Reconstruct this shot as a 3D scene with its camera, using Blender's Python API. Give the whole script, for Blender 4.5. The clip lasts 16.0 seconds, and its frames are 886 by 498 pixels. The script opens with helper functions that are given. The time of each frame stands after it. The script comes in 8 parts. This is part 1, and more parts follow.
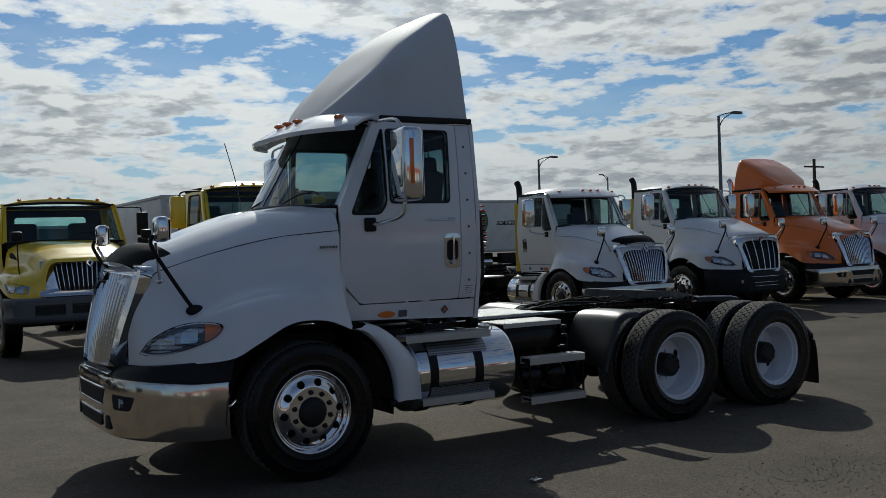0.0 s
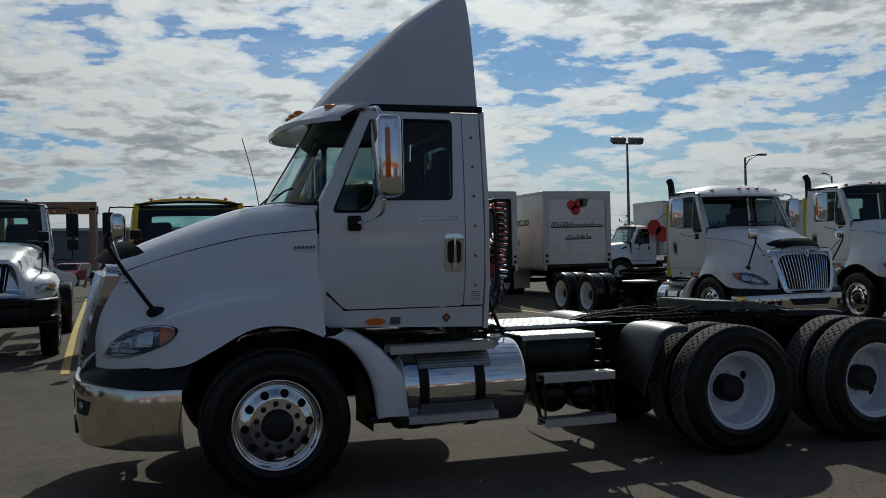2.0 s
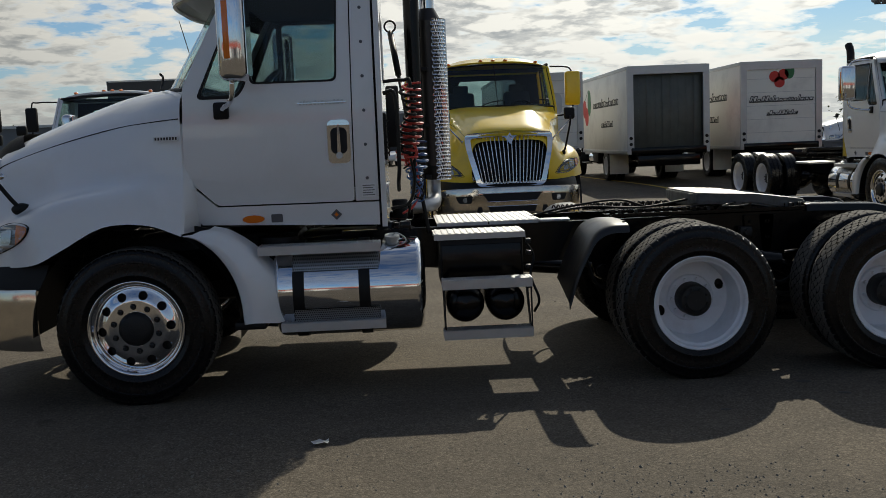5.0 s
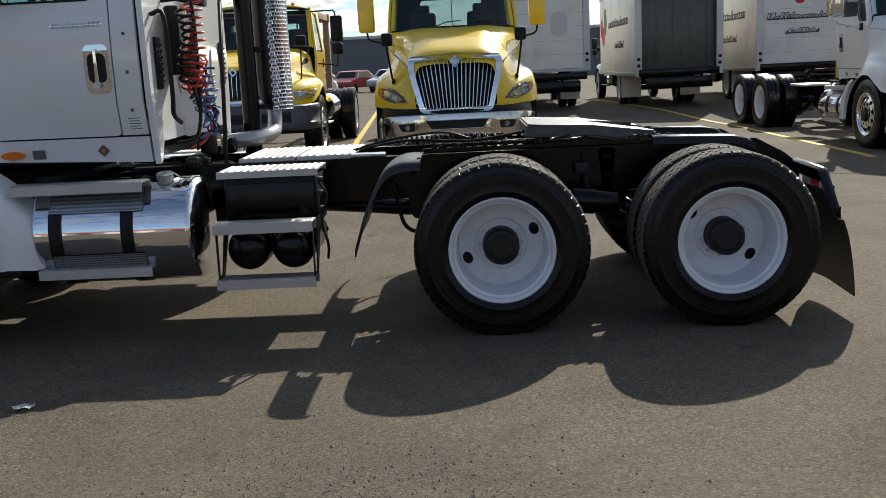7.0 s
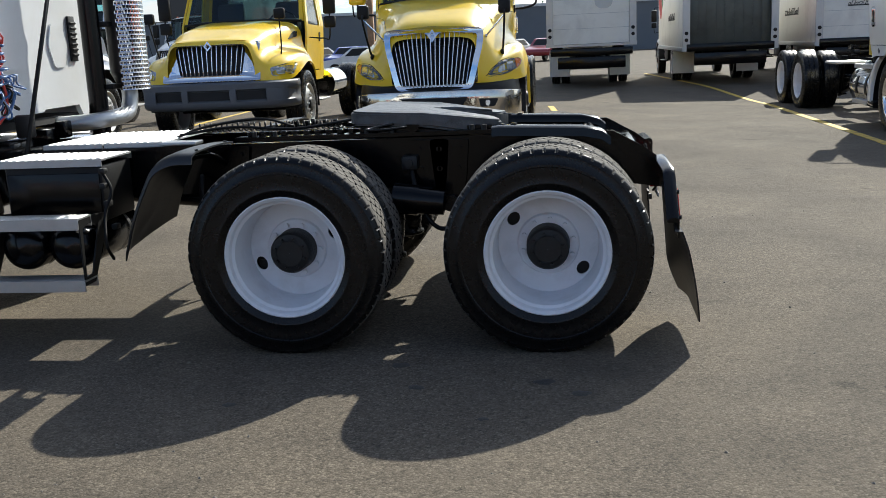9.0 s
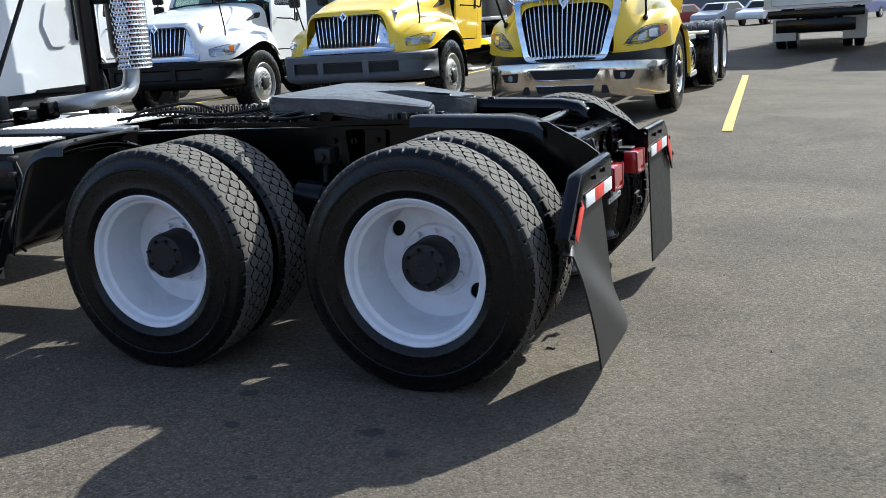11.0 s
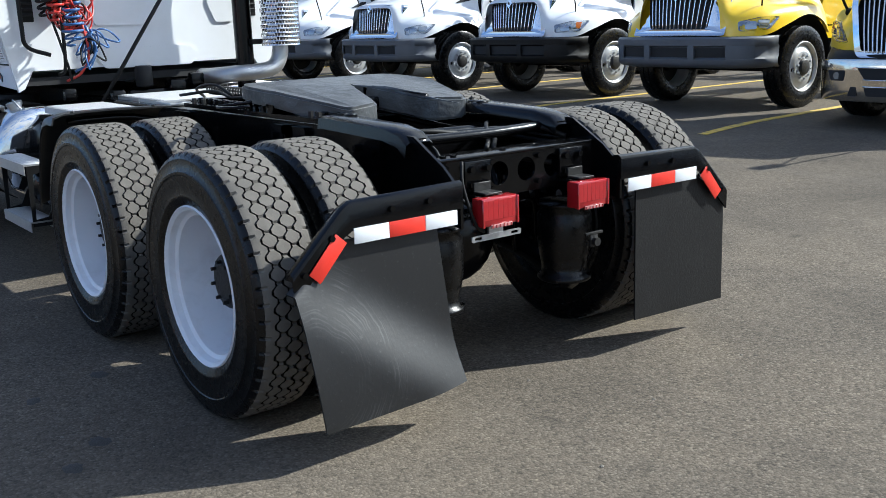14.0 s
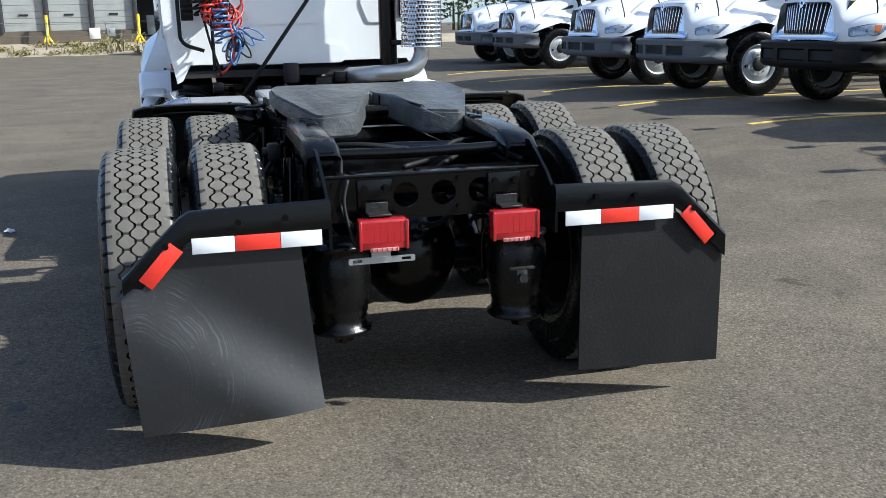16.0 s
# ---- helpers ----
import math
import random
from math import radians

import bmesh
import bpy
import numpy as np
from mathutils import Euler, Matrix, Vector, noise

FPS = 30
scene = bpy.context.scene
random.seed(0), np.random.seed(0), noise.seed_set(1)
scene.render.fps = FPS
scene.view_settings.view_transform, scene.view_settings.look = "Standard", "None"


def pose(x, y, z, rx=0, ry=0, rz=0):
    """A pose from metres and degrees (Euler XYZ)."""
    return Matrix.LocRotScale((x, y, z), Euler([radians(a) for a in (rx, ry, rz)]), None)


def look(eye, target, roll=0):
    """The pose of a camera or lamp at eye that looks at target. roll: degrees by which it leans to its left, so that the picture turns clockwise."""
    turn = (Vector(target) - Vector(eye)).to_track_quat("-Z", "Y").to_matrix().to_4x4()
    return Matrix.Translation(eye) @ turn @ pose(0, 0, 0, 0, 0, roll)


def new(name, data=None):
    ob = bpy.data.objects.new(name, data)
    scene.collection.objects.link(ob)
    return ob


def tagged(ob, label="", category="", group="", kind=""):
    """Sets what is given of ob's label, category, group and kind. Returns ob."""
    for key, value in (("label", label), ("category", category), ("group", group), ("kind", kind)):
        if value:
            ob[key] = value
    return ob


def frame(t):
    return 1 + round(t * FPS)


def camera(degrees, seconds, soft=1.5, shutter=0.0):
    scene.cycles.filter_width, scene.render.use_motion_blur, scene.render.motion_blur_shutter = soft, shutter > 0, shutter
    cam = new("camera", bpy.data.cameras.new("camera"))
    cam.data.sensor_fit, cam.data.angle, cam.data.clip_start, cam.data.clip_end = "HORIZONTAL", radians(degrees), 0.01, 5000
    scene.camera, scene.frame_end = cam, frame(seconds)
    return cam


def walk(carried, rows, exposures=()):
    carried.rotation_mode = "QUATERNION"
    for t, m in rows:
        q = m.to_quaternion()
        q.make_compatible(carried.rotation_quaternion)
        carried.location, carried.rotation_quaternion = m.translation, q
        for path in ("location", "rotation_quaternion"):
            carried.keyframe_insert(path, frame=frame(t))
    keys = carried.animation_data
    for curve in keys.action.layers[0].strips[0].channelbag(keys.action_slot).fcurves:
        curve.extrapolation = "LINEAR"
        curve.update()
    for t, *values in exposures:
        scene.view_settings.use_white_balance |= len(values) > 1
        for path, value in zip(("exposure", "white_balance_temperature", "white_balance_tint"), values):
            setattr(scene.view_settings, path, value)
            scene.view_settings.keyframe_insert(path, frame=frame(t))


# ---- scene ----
cam = camera(48.7, 16.0, 0.8)
METRES, EYE, TILT, LEAN, TURN = 14.019, 1.5, 0.0, 0.0, -30.0
PATH = [
    (0, (-0.842, -7.769, 1.704), (0.197, -6.06, 1.693), -1.9),
    (0.5, (-0.401, -7.835, 1.672), (0.54, -6.07, 1.672), -2.0),
    (1, (0.067, -7.852, 1.683), (0.905, -6.036, 1.685), -1.7),
    (1.5, (0.602, -7.849, 1.682), (1.325, -5.984, 1.689), -1.5),
    (2, (1.036, -7.794, 1.659), (1.664, -5.895, 1.663), -1.3),
    (2.5, (1.47, -7.711, 1.66), (2.013, -5.786, 1.646), -1.2),
    (3, (1.968, -7.696, 1.65), (2.426, -5.75, 1.603), -1.1),
    (3.2, (2.149, -7.693, 1.642), (2.573, -5.74, 1.58), -1.1),
    (5.3, (4.035, -7.28, 1.627), (4.078, -5.296, 1.38), -2.4),
    (5.5, (4.215, -7.194, 1.619), (4.241, -5.212, 1.357), -2.4),
    (6, (4.696, -7.036, 1.597), (4.683, -5.058, 1.297), -2.6),
    (6.5, (5.096, -6.884, 1.587), (5.064, -4.913, 1.246), -2.5),
    (7, (5.507, -6.729, 1.578), (5.448, -4.765, 1.207), -2.8),
    (7.5, (5.954, -6.538, 1.57), (5.849, -4.579, 1.181), -2.9),
    (8, (6.321, -6.331, 1.549), (6.192, -4.375, 1.153), -2.6),
    (8.5, (6.703, -6.124, 1.544), (6.529, -4.173, 1.139), -2.6),
    (9, (7.116, -5.848, 1.538), (6.856, -3.909, 1.122), -2.6),
    (9.5, (7.519, -5.563, 1.533), (7.153, -3.644, 1.106), -3.3),
    (9.7, (7.656, -5.416, 1.531), (7.245, -3.507, 1.098), -3.5),
    (11.8, (9.227, -4.212, 1.471), (8.221, -2.543, 1.016), -3.6),
    (12, (9.365, -4.098, 1.468), (8.305, -2.464, 1.016), -3.6),
    (12.5, (9.683, -3.744, 1.482), (8.486, -2.21, 1.021), -3.1),
    (13, (9.985, -3.328, 1.484), (8.644, -1.921, 1.017), -2.7),
    (13.5, (10.203, -2.973, 1.469), (8.755, -1.672, 1.007), -2.3),
    (14, (10.392, -2.584, 1.467), (8.84, -1.411, 1.003), -1.9),
    (14.5, (10.607, -2.159, 1.477), (8.947, -1.145, 1.011), -1.7),
    (15, (10.786, -1.722, 1.471), (9.034, -0.875, 1.013), -1.7),
    (15.5, (10.912, -1.268, 1.485), (9.082, -0.608, 1.023), -1.5),
    (16, (10.985, -0.885, 1.486), (9.102, -0.386, 1.029), -1.1),
]
EXPOSURES = [(0, -0.93, 6350, 3), (3, -1.05, 6350, 3), (5.5, -0.2, 7150, 5), (7, 0.30, 6980, 5), (9, 0.60, 6500, 5), (12, 0.94, 5920, 4), (16, 0.93, 6000, 4)]
walk(cam, [(t, look(eye, target, roll)) for t, eye, target, roll in PATH], EXPOSURES)

# ---- world, sun ----
SUN_DIR = Vector((0.515, 1.29, 1.0)).normalized()
SUN_EL = math.asin(SUN_DIR.z)
SUN_ROT = math.atan2(SUN_DIR.x, SUN_DIR.y)


def link(nt, a, b):
    nt.links.new(a, b)


def mathn(nt, op, a, b=None, clamp=False):
    n = nt.nodes.new("ShaderNodeMath")
    n.operation = op
    n.use_clamp = clamp
    for i, v in enumerate((a, b)):
        if v is None:
            continue
        if isinstance(v, (int, float)):
            n.inputs[i].default_value = v
        else:
            nt.links.new(v, n.inputs[i])
    return n.outputs[0]


def ramp(nt, fac, stops, interp="LINEAR"):
    n = nt.nodes.new("ShaderNodeValToRGB")
    n.color_ramp.interpolation = interp
    while len(n.color_ramp.elements) < len(stops):
        n.color_ramp.elements.new(0.5)
    for e, (p, c) in zip(n.color_ramp.elements, stops):
        e.position = p
        e.color = (c, c, c, 1) if isinstance(c, (int, float)) else (*c, 1)
    nt.links.new(fac, n.inputs[0])
    return n.outputs[0]


def noise_tex(nt, vec, scale, detail=4, rough=0.55, distortion=0.0):
    n = nt.nodes.new("ShaderNodeTexNoise")
    n.inputs["Scale"].default_value = scale
    n.inputs["Detail"].default_value = detail
    n.inputs["Roughness"].default_value = rough
    n.inputs["Distortion"].default_value = distortion
    if vec is not None:
        nt.links.new(vec, n.inputs["Vector"])
    return n.outputs["Fac"]


def mixc(nt, fac, a, b, mode="MIX"):
    n = nt.nodes.new("ShaderNodeMix")
    n.data_type = "RGBA"
    n.blend_type = mode
    for sock, v in ((n.inputs[0], fac), (n.inputs[6], a), (n.inputs[7], b)):
        if isinstance(v, (int, float)):
            sock.default_value = v
        elif isinstance(v, tuple):
            sock.default_value = (*v, 1)
        else:
            nt.links.new(v, sock)
    return n.outputs[2]


def make_world():
    w = bpy.data.worlds.new("sky")
    scene.world = w
    w.use_nodes = True
    nt = w.node_tree
    bg = nt.nodes["Background"]
    sky = nt.nodes.new("ShaderNodeTexSky")
    sky.sky_type = "NISHITA"
    sky.sun_disc = False
    sky.sun_elevation = SUN_EL
    sky.sun_rotation = SUN_ROT
    sky.dust_density = 0.6
    sky.air_density = 1.0
    sky.ozone_density = 2.0
    tc = nt.nodes.new("ShaderNodeTexCoord")
    sep = nt.nodes.new("ShaderNodeSeparateXYZ")
    link(nt, tc.outputs["Generated"], sep.inputs[0])
    # clumps of cloud, wider than high, smaller towards the horizon
    comb = nt.nodes.new("ShaderNodeCombineXYZ")
    up = mathn(nt, "ADD", mathn(nt, "MAXIMUM", sep.outputs[2], 0.0), 0.42)
    link(nt, mathn(nt, "DIVIDE", sep.outputs[0], up), comb.inputs[0])
    link(nt, mathn(nt, "DIVIDE", sep.outputs[1], up), comb.inputs[1])
    link(nt, mathn(nt, "DIVIDE", mathn(nt, "MULTIPLY", sep.outputs[2], 3.9), up), comb.inputs[2])
    def density(vec):
        big = noise_tex(nt, vec, 2.3, 3, 0.5)
        fine = noise_tex(nt, vec, 9.5, 9, 0.60, 0.1)
        vor = nt.nodes.new("ShaderNodeTexVoronoi")
        vor.feature = "SMOOTH_F1"
        vor.normalize = True
        vor.inputs["Scale"].default_value = 8.6
        vor.inputs["Detail"].default_value = 4.0
        vor.inputs["Roughness"].default_value = 0.55
        vor.inputs["Smoothness"].default_value = 0.25
        link(nt, vec, vor.inputs["Vector"])
        puff = mathn(nt, "SUBTRACT", 1.0, vor.outputs["Distance"])
        return mathn(nt, "ADD", mathn(nt, "MULTIPLY", big, 0.44), mathn(nt, "ADD", mathn(nt, "MULTIPLY", fine, 0.34), mathn(nt, "MULTIPLY", puff, 0.52)))

    dens = density(comb.outputs[0])
    # the same field a little higher up: where it thins out above, the cloud's crown catches the light
    lift = nt.nodes.new("ShaderNodeVectorMath")
    lift.operation = "ADD"
    link(nt, comb.outputs[0], lift.inputs[0])
    lift.inputs[1].default_value = (0.0, 0.01, 0.065)
    crown = ramp(nt, mathn(nt, "ADD", mathn(nt, "SUBTRACT", dens, density(lift.outputs[0])), 0.5), [(0.44, 0.0), (0.545, 1.0)])
    veil = ramp(nt, noise_tex(nt, comb.outputs[0], 3.1, 5, 0.6), [(0.42, 0.0), (0.75, 0.20)])
    # towards the sun the cloud scatters its light forward: bright there, dim behind the viewer
    dot = nt.nodes.new("ShaderNodeVectorMath")
    dot.operation = "DOT_PRODUCT"
    link(nt, tc.outputs["Generated"], dot.inputs[0])
    dot.inputs[1].default_value = SUN_DIR
    glow = ramp(nt, mathn(nt, "ADD", mathn(nt, "MULTIPLY", dot.outputs["Value"], 0.5), 0.5), [(0.0, 0.34), (0.35, 0.30), (0.6, 0.22), (0.80, 0.36), (0.92, 0.68), (1.0, 1.05)])
    cover = mathn(nt, "MAXIMUM", ramp(nt, dens, [(0.695, 0.0), (0.724, 0.6), (0.770, 1.0)]), veil)
    thick = ramp(nt, dens, [(0.745, 0.0), (0.79, 0.7), (0.85, 1.0)])
    thick = mathn(nt, "MULTIPLY", thick, ramp(nt, crown, [(0.0, 1.15), (0.5, 0.8), (1.0, 0.10)]))
    # the sky clears away from the sun
    clear = ramp(nt, mathn(nt, "ADD", mathn(nt, "MULTIPLY", dot.outputs["Value"], 0.5), 0.5), [(0.45, 0.40), (0.72, 1.0)])
    cover = mathn(nt, "MULTIPLY", cover, clear)
    # and overhead
    cover = mathn(nt, "MULTIPLY", cover, ramp(nt, sep.outputs[2], [(0.50, 1.0), (0.75, 0.30)]))
    tone = mixc(nt, 1.0, mixc(nt, thick, (CLOUD_LIT, CLOUD_LIT, CLOUD_LIT * 1.01), (CLOUD_DIM * 0.92, CLOUD_DIM, CLOUD_DIM * 1.13)), glow, "MULTIPLY")
    blue = mixc(nt, 1.0, sky.outputs[0], (0.70, 1.02, 1.42), "MULTIPLY")
    cloudy = mixc(nt, cover, blue, tone)
    low = ramp(nt, sep.outputs[2], [(0.0, 1.0), (0.11, 0.0)])
    haze = mixc(nt, 1.0, (CLOUD_LIT * 0.74, CLOUD_LIT * 0.78, CLOUD_LIT * 0.83), glow, "MULTIPLY")
    hazy = mixc(nt, mathn(nt, "MULTIPLY", low, 0.55), cloudy, haze)
    link(nt, hazy, bg.inputs[0])
    bg.inputs[1].default_value = 0.075


CLOUD_LIT, CLOUD_DIM = 25.0, 10.5
make_world()
sun = new("sun", bpy.data.lights.new("sun", "SUN"))
sun.data.energy = 5.0
sun.data.angle = radians(0.6)
sun.data.color = (1.0, 0.955, 0.885)
sun.matrix_world = look(SUN_DIR * 60, (0, 0, 0))

# ---- materials ----


def mat(name, color, rough=0.5, metal=0.0, coat=0.0, var=0.0, vscale=6.0, bump=0.0, bscale=80.0, spec=0.5, dirt=None, dscale=3.0, damount=0.5, rvar=0.0):
    m = bpy.data.materials.new(name)
    m.use_nodes = True
    nt = m.node_tree
    p = nt.nodes["Principled BSDF"]
    p.inputs["Base Color"].default_value = (*color, 1)
    p.inputs["Roughness"].default_value = rough
    p.inputs["Metallic"].default_value = metal
    p.inputs["Coat Weight"].default_value = coat
    p.inputs["Coat Roughness"].default_value = 0.04
    p.inputs["Specular IOR Level"].default_value = spec
    tc = nt.nodes.new("ShaderNodeTexCoord")
    col = None
    if var:
        f = noise_tex(nt, tc.outputs["Object"], vscale, 6, 0.6)
        dark = tuple(c * (1 - var) for c in color)
        light = tuple(min(1, c * (1 + var)) for c in color)
        col = mixc(nt, f, dark, light)
    if dirt:
        f = ramp(nt, noise_tex(nt, tc.outputs["Object"], dscale, 8, 0.65, 0.4), [(0.48, 0.0), (0.72, damount)])
        col = mixc(nt, f, col if col is not None else color, dirt)
    if col is not None:
        link(nt, col, p.inputs["Base Color"])
    if rvar:
        f = noise_tex(nt, tc.outputs["Object"], vscale * 2.3, 5, 0.6)
        link(nt, mathn(nt, "ADD", mathn(nt, "MULTIPLY", f, rvar * 2), rough - rvar), p.inputs["Roughness"])
    if bump:
        b = nt.nodes.new("ShaderNodeBump")
        b.inputs["Strength"].default_value = bump
        b.inputs["Distance"].default_value = 0.01
        link(nt, noise_tex(nt, tc.outputs["Object"], bscale, 5, 0.6), b.inputs["Height"])
        link(nt, b.outputs[0], p.inputs["Normal"])
    return m


def glass_mat(name, tint, gloss=0.0, ior=1.4):
    m = bpy.data.materials.new(name)
    m.use_nodes = True
    nt = m.node_tree
    nt.nodes.remove(nt.nodes["Principled BSDF"])
    out = nt.nodes["Material Output"]
    tr = nt.nodes.new("ShaderNodeBsdfTransparent")
    tr.inputs[0].default_value = (*tint, 1)
    gl = nt.nodes.new("ShaderNodeBsdfGlossy")
    gl.inputs["Roughness"].default_value = 0.02
    lw = nt.nodes.new("ShaderNodeLayerWeight")
    lw.inputs[0].default_value = 0.5
    r0 = ((ior - 1) / (ior + 1)) ** 2
    gloss_fac = mathn(nt, "ADD", mathn(nt, "MULTIPLY", mathn(nt, "POWER", lw.outputs["Facing"], 5.0), 1 - r0), r0 + gloss, True)
    mx = nt.nodes.new("ShaderNodeMixShader")
    link(nt, gloss_fac, mx.inputs[0])
    link(nt, tr.outputs[0], mx.inputs[1])
    link(nt, gl.outputs[0], mx.inputs[2])
    link(nt, mx.outputs[0], out.inputs[0])
    return m


def asphalt_mat():
    m = bpy.data.materials.new("asphalt")
    m.use_nodes = True
    nt = m.node_tree
    p = nt.nodes["Principled BSDF"]
    tc = nt.nodes.new("ShaderNodeTexCoord")
    o = tc.outputs["Object"]
    vor = nt.nodes.new("ShaderNodeTexVoronoi")
    vor.inputs["Scale"].default_value = 105
    link(nt, o, vor.inputs["Vector"])
    sepc = nt.nodes.new("ShaderNodeSeparateColor")
    link(nt, vor.outputs["Color"], sepc.inputs[0])
    chips = ramp(nt, sepc.outputs[0], [(0.0, (0.056, 0.0500, 0.0436)), (0.5, (0.100, 0.0885, 0.0765)), (0.82, (0.130, 0.1145, 0.0975)), (1.0, (0.19, 0.172, 0.150))])
    grain = noise_tex(nt, o, 210, 3, 0.6)
    col = mixc(nt, 0.22, chips, ramp(nt, grain, [(0.34, (0.050, 0.0455, 0.0405)), (0.70, (0.172, 0.152, 0.130))]))
    # dark binder sunk between the stones
    col = mixc(nt, 1.0, col, ramp(nt, vor.outputs["Distance"], [(0.0, 1.42), (0.45, 1.38), (0.66, 1.16), (0.88, 0.80)]), "MULTIPLY")
    wide = noise_tex(nt, o, 0.35, 6, 0.6, 0.5)
    col = mixc(nt, ramp(nt, wide, [(0.35, 0.0), (0.7, 0.55)]), col, (0.122, 0.109, 0.094))
    worn = noise_tex(nt, o, 1.7, 8, 0.68, 0.8)
    col = mixc(nt, ramp(nt, worn, [(0.56, 0.0), (0.72, 0.5)]), col, (0.165, 0.147, 0.127))
    # oil drips and darker patches
    oil = noise_tex(nt, o, 2.6, 5, 0.55, 0.3)
    col = mixc(nt, ramp(nt, oil, [(0.66, 0.0), (0.74, 0.55)]), col, (0.03, 0.028, 0.027))
    # long faint sweeps left by tyres and the paving machine
    mp = nt.nodes.new("ShaderNodeMapping")
    mp.inputs["Scale"].default_value = (0.06, 1.1, 1)
    mp.inputs["Rotation"].default_value = (0, 0, radians(9))
    link(nt, o, mp.inputs[0])
    streak = noise_tex(nt, mp.outputs[0], 1.3, 6, 0.65, 0.2)
    col = mixc(nt, ramp(nt, streak, [(0.52, 0.0), (0.7, 0.35)]), col, (0.158, 0.144, 0.129))
    # coarser stones and a brownish, patchy wear
    vor2 = nt.nodes.new("ShaderNodeTexVoronoi")
    vor2.inputs["Scale"].default_value = 85
    link(nt, o, vor2.inputs["Vector"])
    sep2 = nt.nodes.new("ShaderNodeSeparateColor")
    link(nt, vor2.outputs["Color"], sep2.inputs[0])
    col = mixc(nt, ramp(nt, sep2.outputs[1], [(0.88, 0.0), (0.93, 0.22), (1.0, 0.35)]), col, (0.19, 0.17, 0.145))
    col = mixc(nt, ramp(nt, sep2.outputs[2], [(0.84, 0.0), (0.92, 0.3)]), col, (0.022, 0.021, 0.020))
    patch = noise_tex(nt, o, 0.85, 7, 0.62, 0.6)
    col = mixc(nt, 1.0, col, ramp(nt, patch, [(0.30, (0.62, 0.615, 0.605)), (0.47, (0.78, 0.77, 0.75)), (0.68, (0.98, 0.955, 0.905))]), "MULTIPLY")
    fleck = noise_tex(nt, o, 22, 6, 0.7)
    col = mixc(nt, 1.0, col, ramp(nt, fleck, [(0.35, (0.93, 0.90, 0.84)), (0.65, (1.14, 1.09, 1.01))]), "MULTIPLY")
    link(nt, col, p.inputs["Base Color"])
    p.inputs["Roughness"].default_value = 0.88
    p.inputs["Specular IOR Level"].default_value = 0.12
    b = nt.nodes.new("ShaderNodeBump")
    b.inputs["Strength"].default_value = 0.40
    b.inputs["Distance"].default_value = 0.005
    h = mathn(nt, "ADD", mathn(nt, "MULTIPLY", vor.outputs["Distance"], -1.0), mathn(nt, "MULTIPLY", grain, 0.35))
    link(nt, h, b.inputs["Height"])
    link(nt, b.outputs[0], p.inputs["Normal"])
    return m


M_ASPHALT = asphalt_mat()
M_LINE = mat("line_paint", (0.62, 0.42, 0.06), 0.75, var=0.15, vscale=4, bump=0.3, bscale=150, dirt=(0.09, 0.085, 0.08), dscale=9, damount=0.85)
M_WHITE = mat("paint_white", (0.74, 0.75, 0.76), 0.32, coat=0.9, var=0.03, vscale=2.5, dirt=(0.60, 0.59, 0.56), dscale=2.2, damount=0.3, rvar=0.05)
M_WHITE_B = mat("paint_white_worn", (0.78, 0.78, 0.77), 0.35, coat=0.5, var=0.04, vscale=1.5, dirt=(0.5, 0.48, 0.44), dscale=1.6, damount=0.4, rvar=0.06)
M_FAIRING = mat("fairing_white", (0.62, 0.63, 0.64), 0.62, spec=0.3, var=0.04, vscale=1.5, dirt=(0.5, 0.5, 0.49), dscale=2.0, damount=0.4)
M_YELLOW = mat("paint_yellow", (0.88, 0.585, 0.014), 0.3, coat=0.6, var=0.05, vscale=2, dirt=(0.55, 0.38, 0.05), dscale=2.4, damount=0.35, rvar=0.05)
M_ORANGE = mat("paint_orange", (0.78, 0.165, 0.010), 0.3, coat=0.6, var=0.06, vscale=2, rvar=0.05)
M_BLACK = mat("frame_black", (0.0022, 0.0022, 0.0025), 0.17, spec=0.26, var=0.3, vscale=5, bump=0.10, bscale=30, rvar=0.10)
M_BLACKP = mat("black_plastic", (0.0045, 0.0045, 0.0048), 0.5, spec=0.28, var=0.2, vscale=8, bump=0.1, bscale=200)
M_GREYP = mat("grey_plastic", (0.095, 0.103, 0.118), 0.5, var=0.12, vscale=6, bump=0.1, bscale=150)
M_RUBBER = mat("tyre_rubber", (0.0026, 0.0026, 0.0029), 0.28, spec=0.3, var=0.2, vscale=12, bump=0.12, bscale=120, dirt=(0.006, 0.006, 0.006), dscale=5, damount=0.35, rvar=0.1)
M_TREAD = mat("tyre_tread", (0.118, 0.108, 0.095), 0.9, spec=0.3, var=0.3, vscale=14, bump=0.3, bscale=150, dirt=(0.065, 0.061, 0.056), dscale=6, damount=0.6)
M_FLAP = mat("mudflap_rubber", (0.007, 0.007, 0.0072), 0.45, spec=0.35, var=0.2, vscale=7, bump=0.15, bscale=90, dirt=(0.022, 0.022, 0.022), dscale=4, damount=0.3, rvar=0.08)


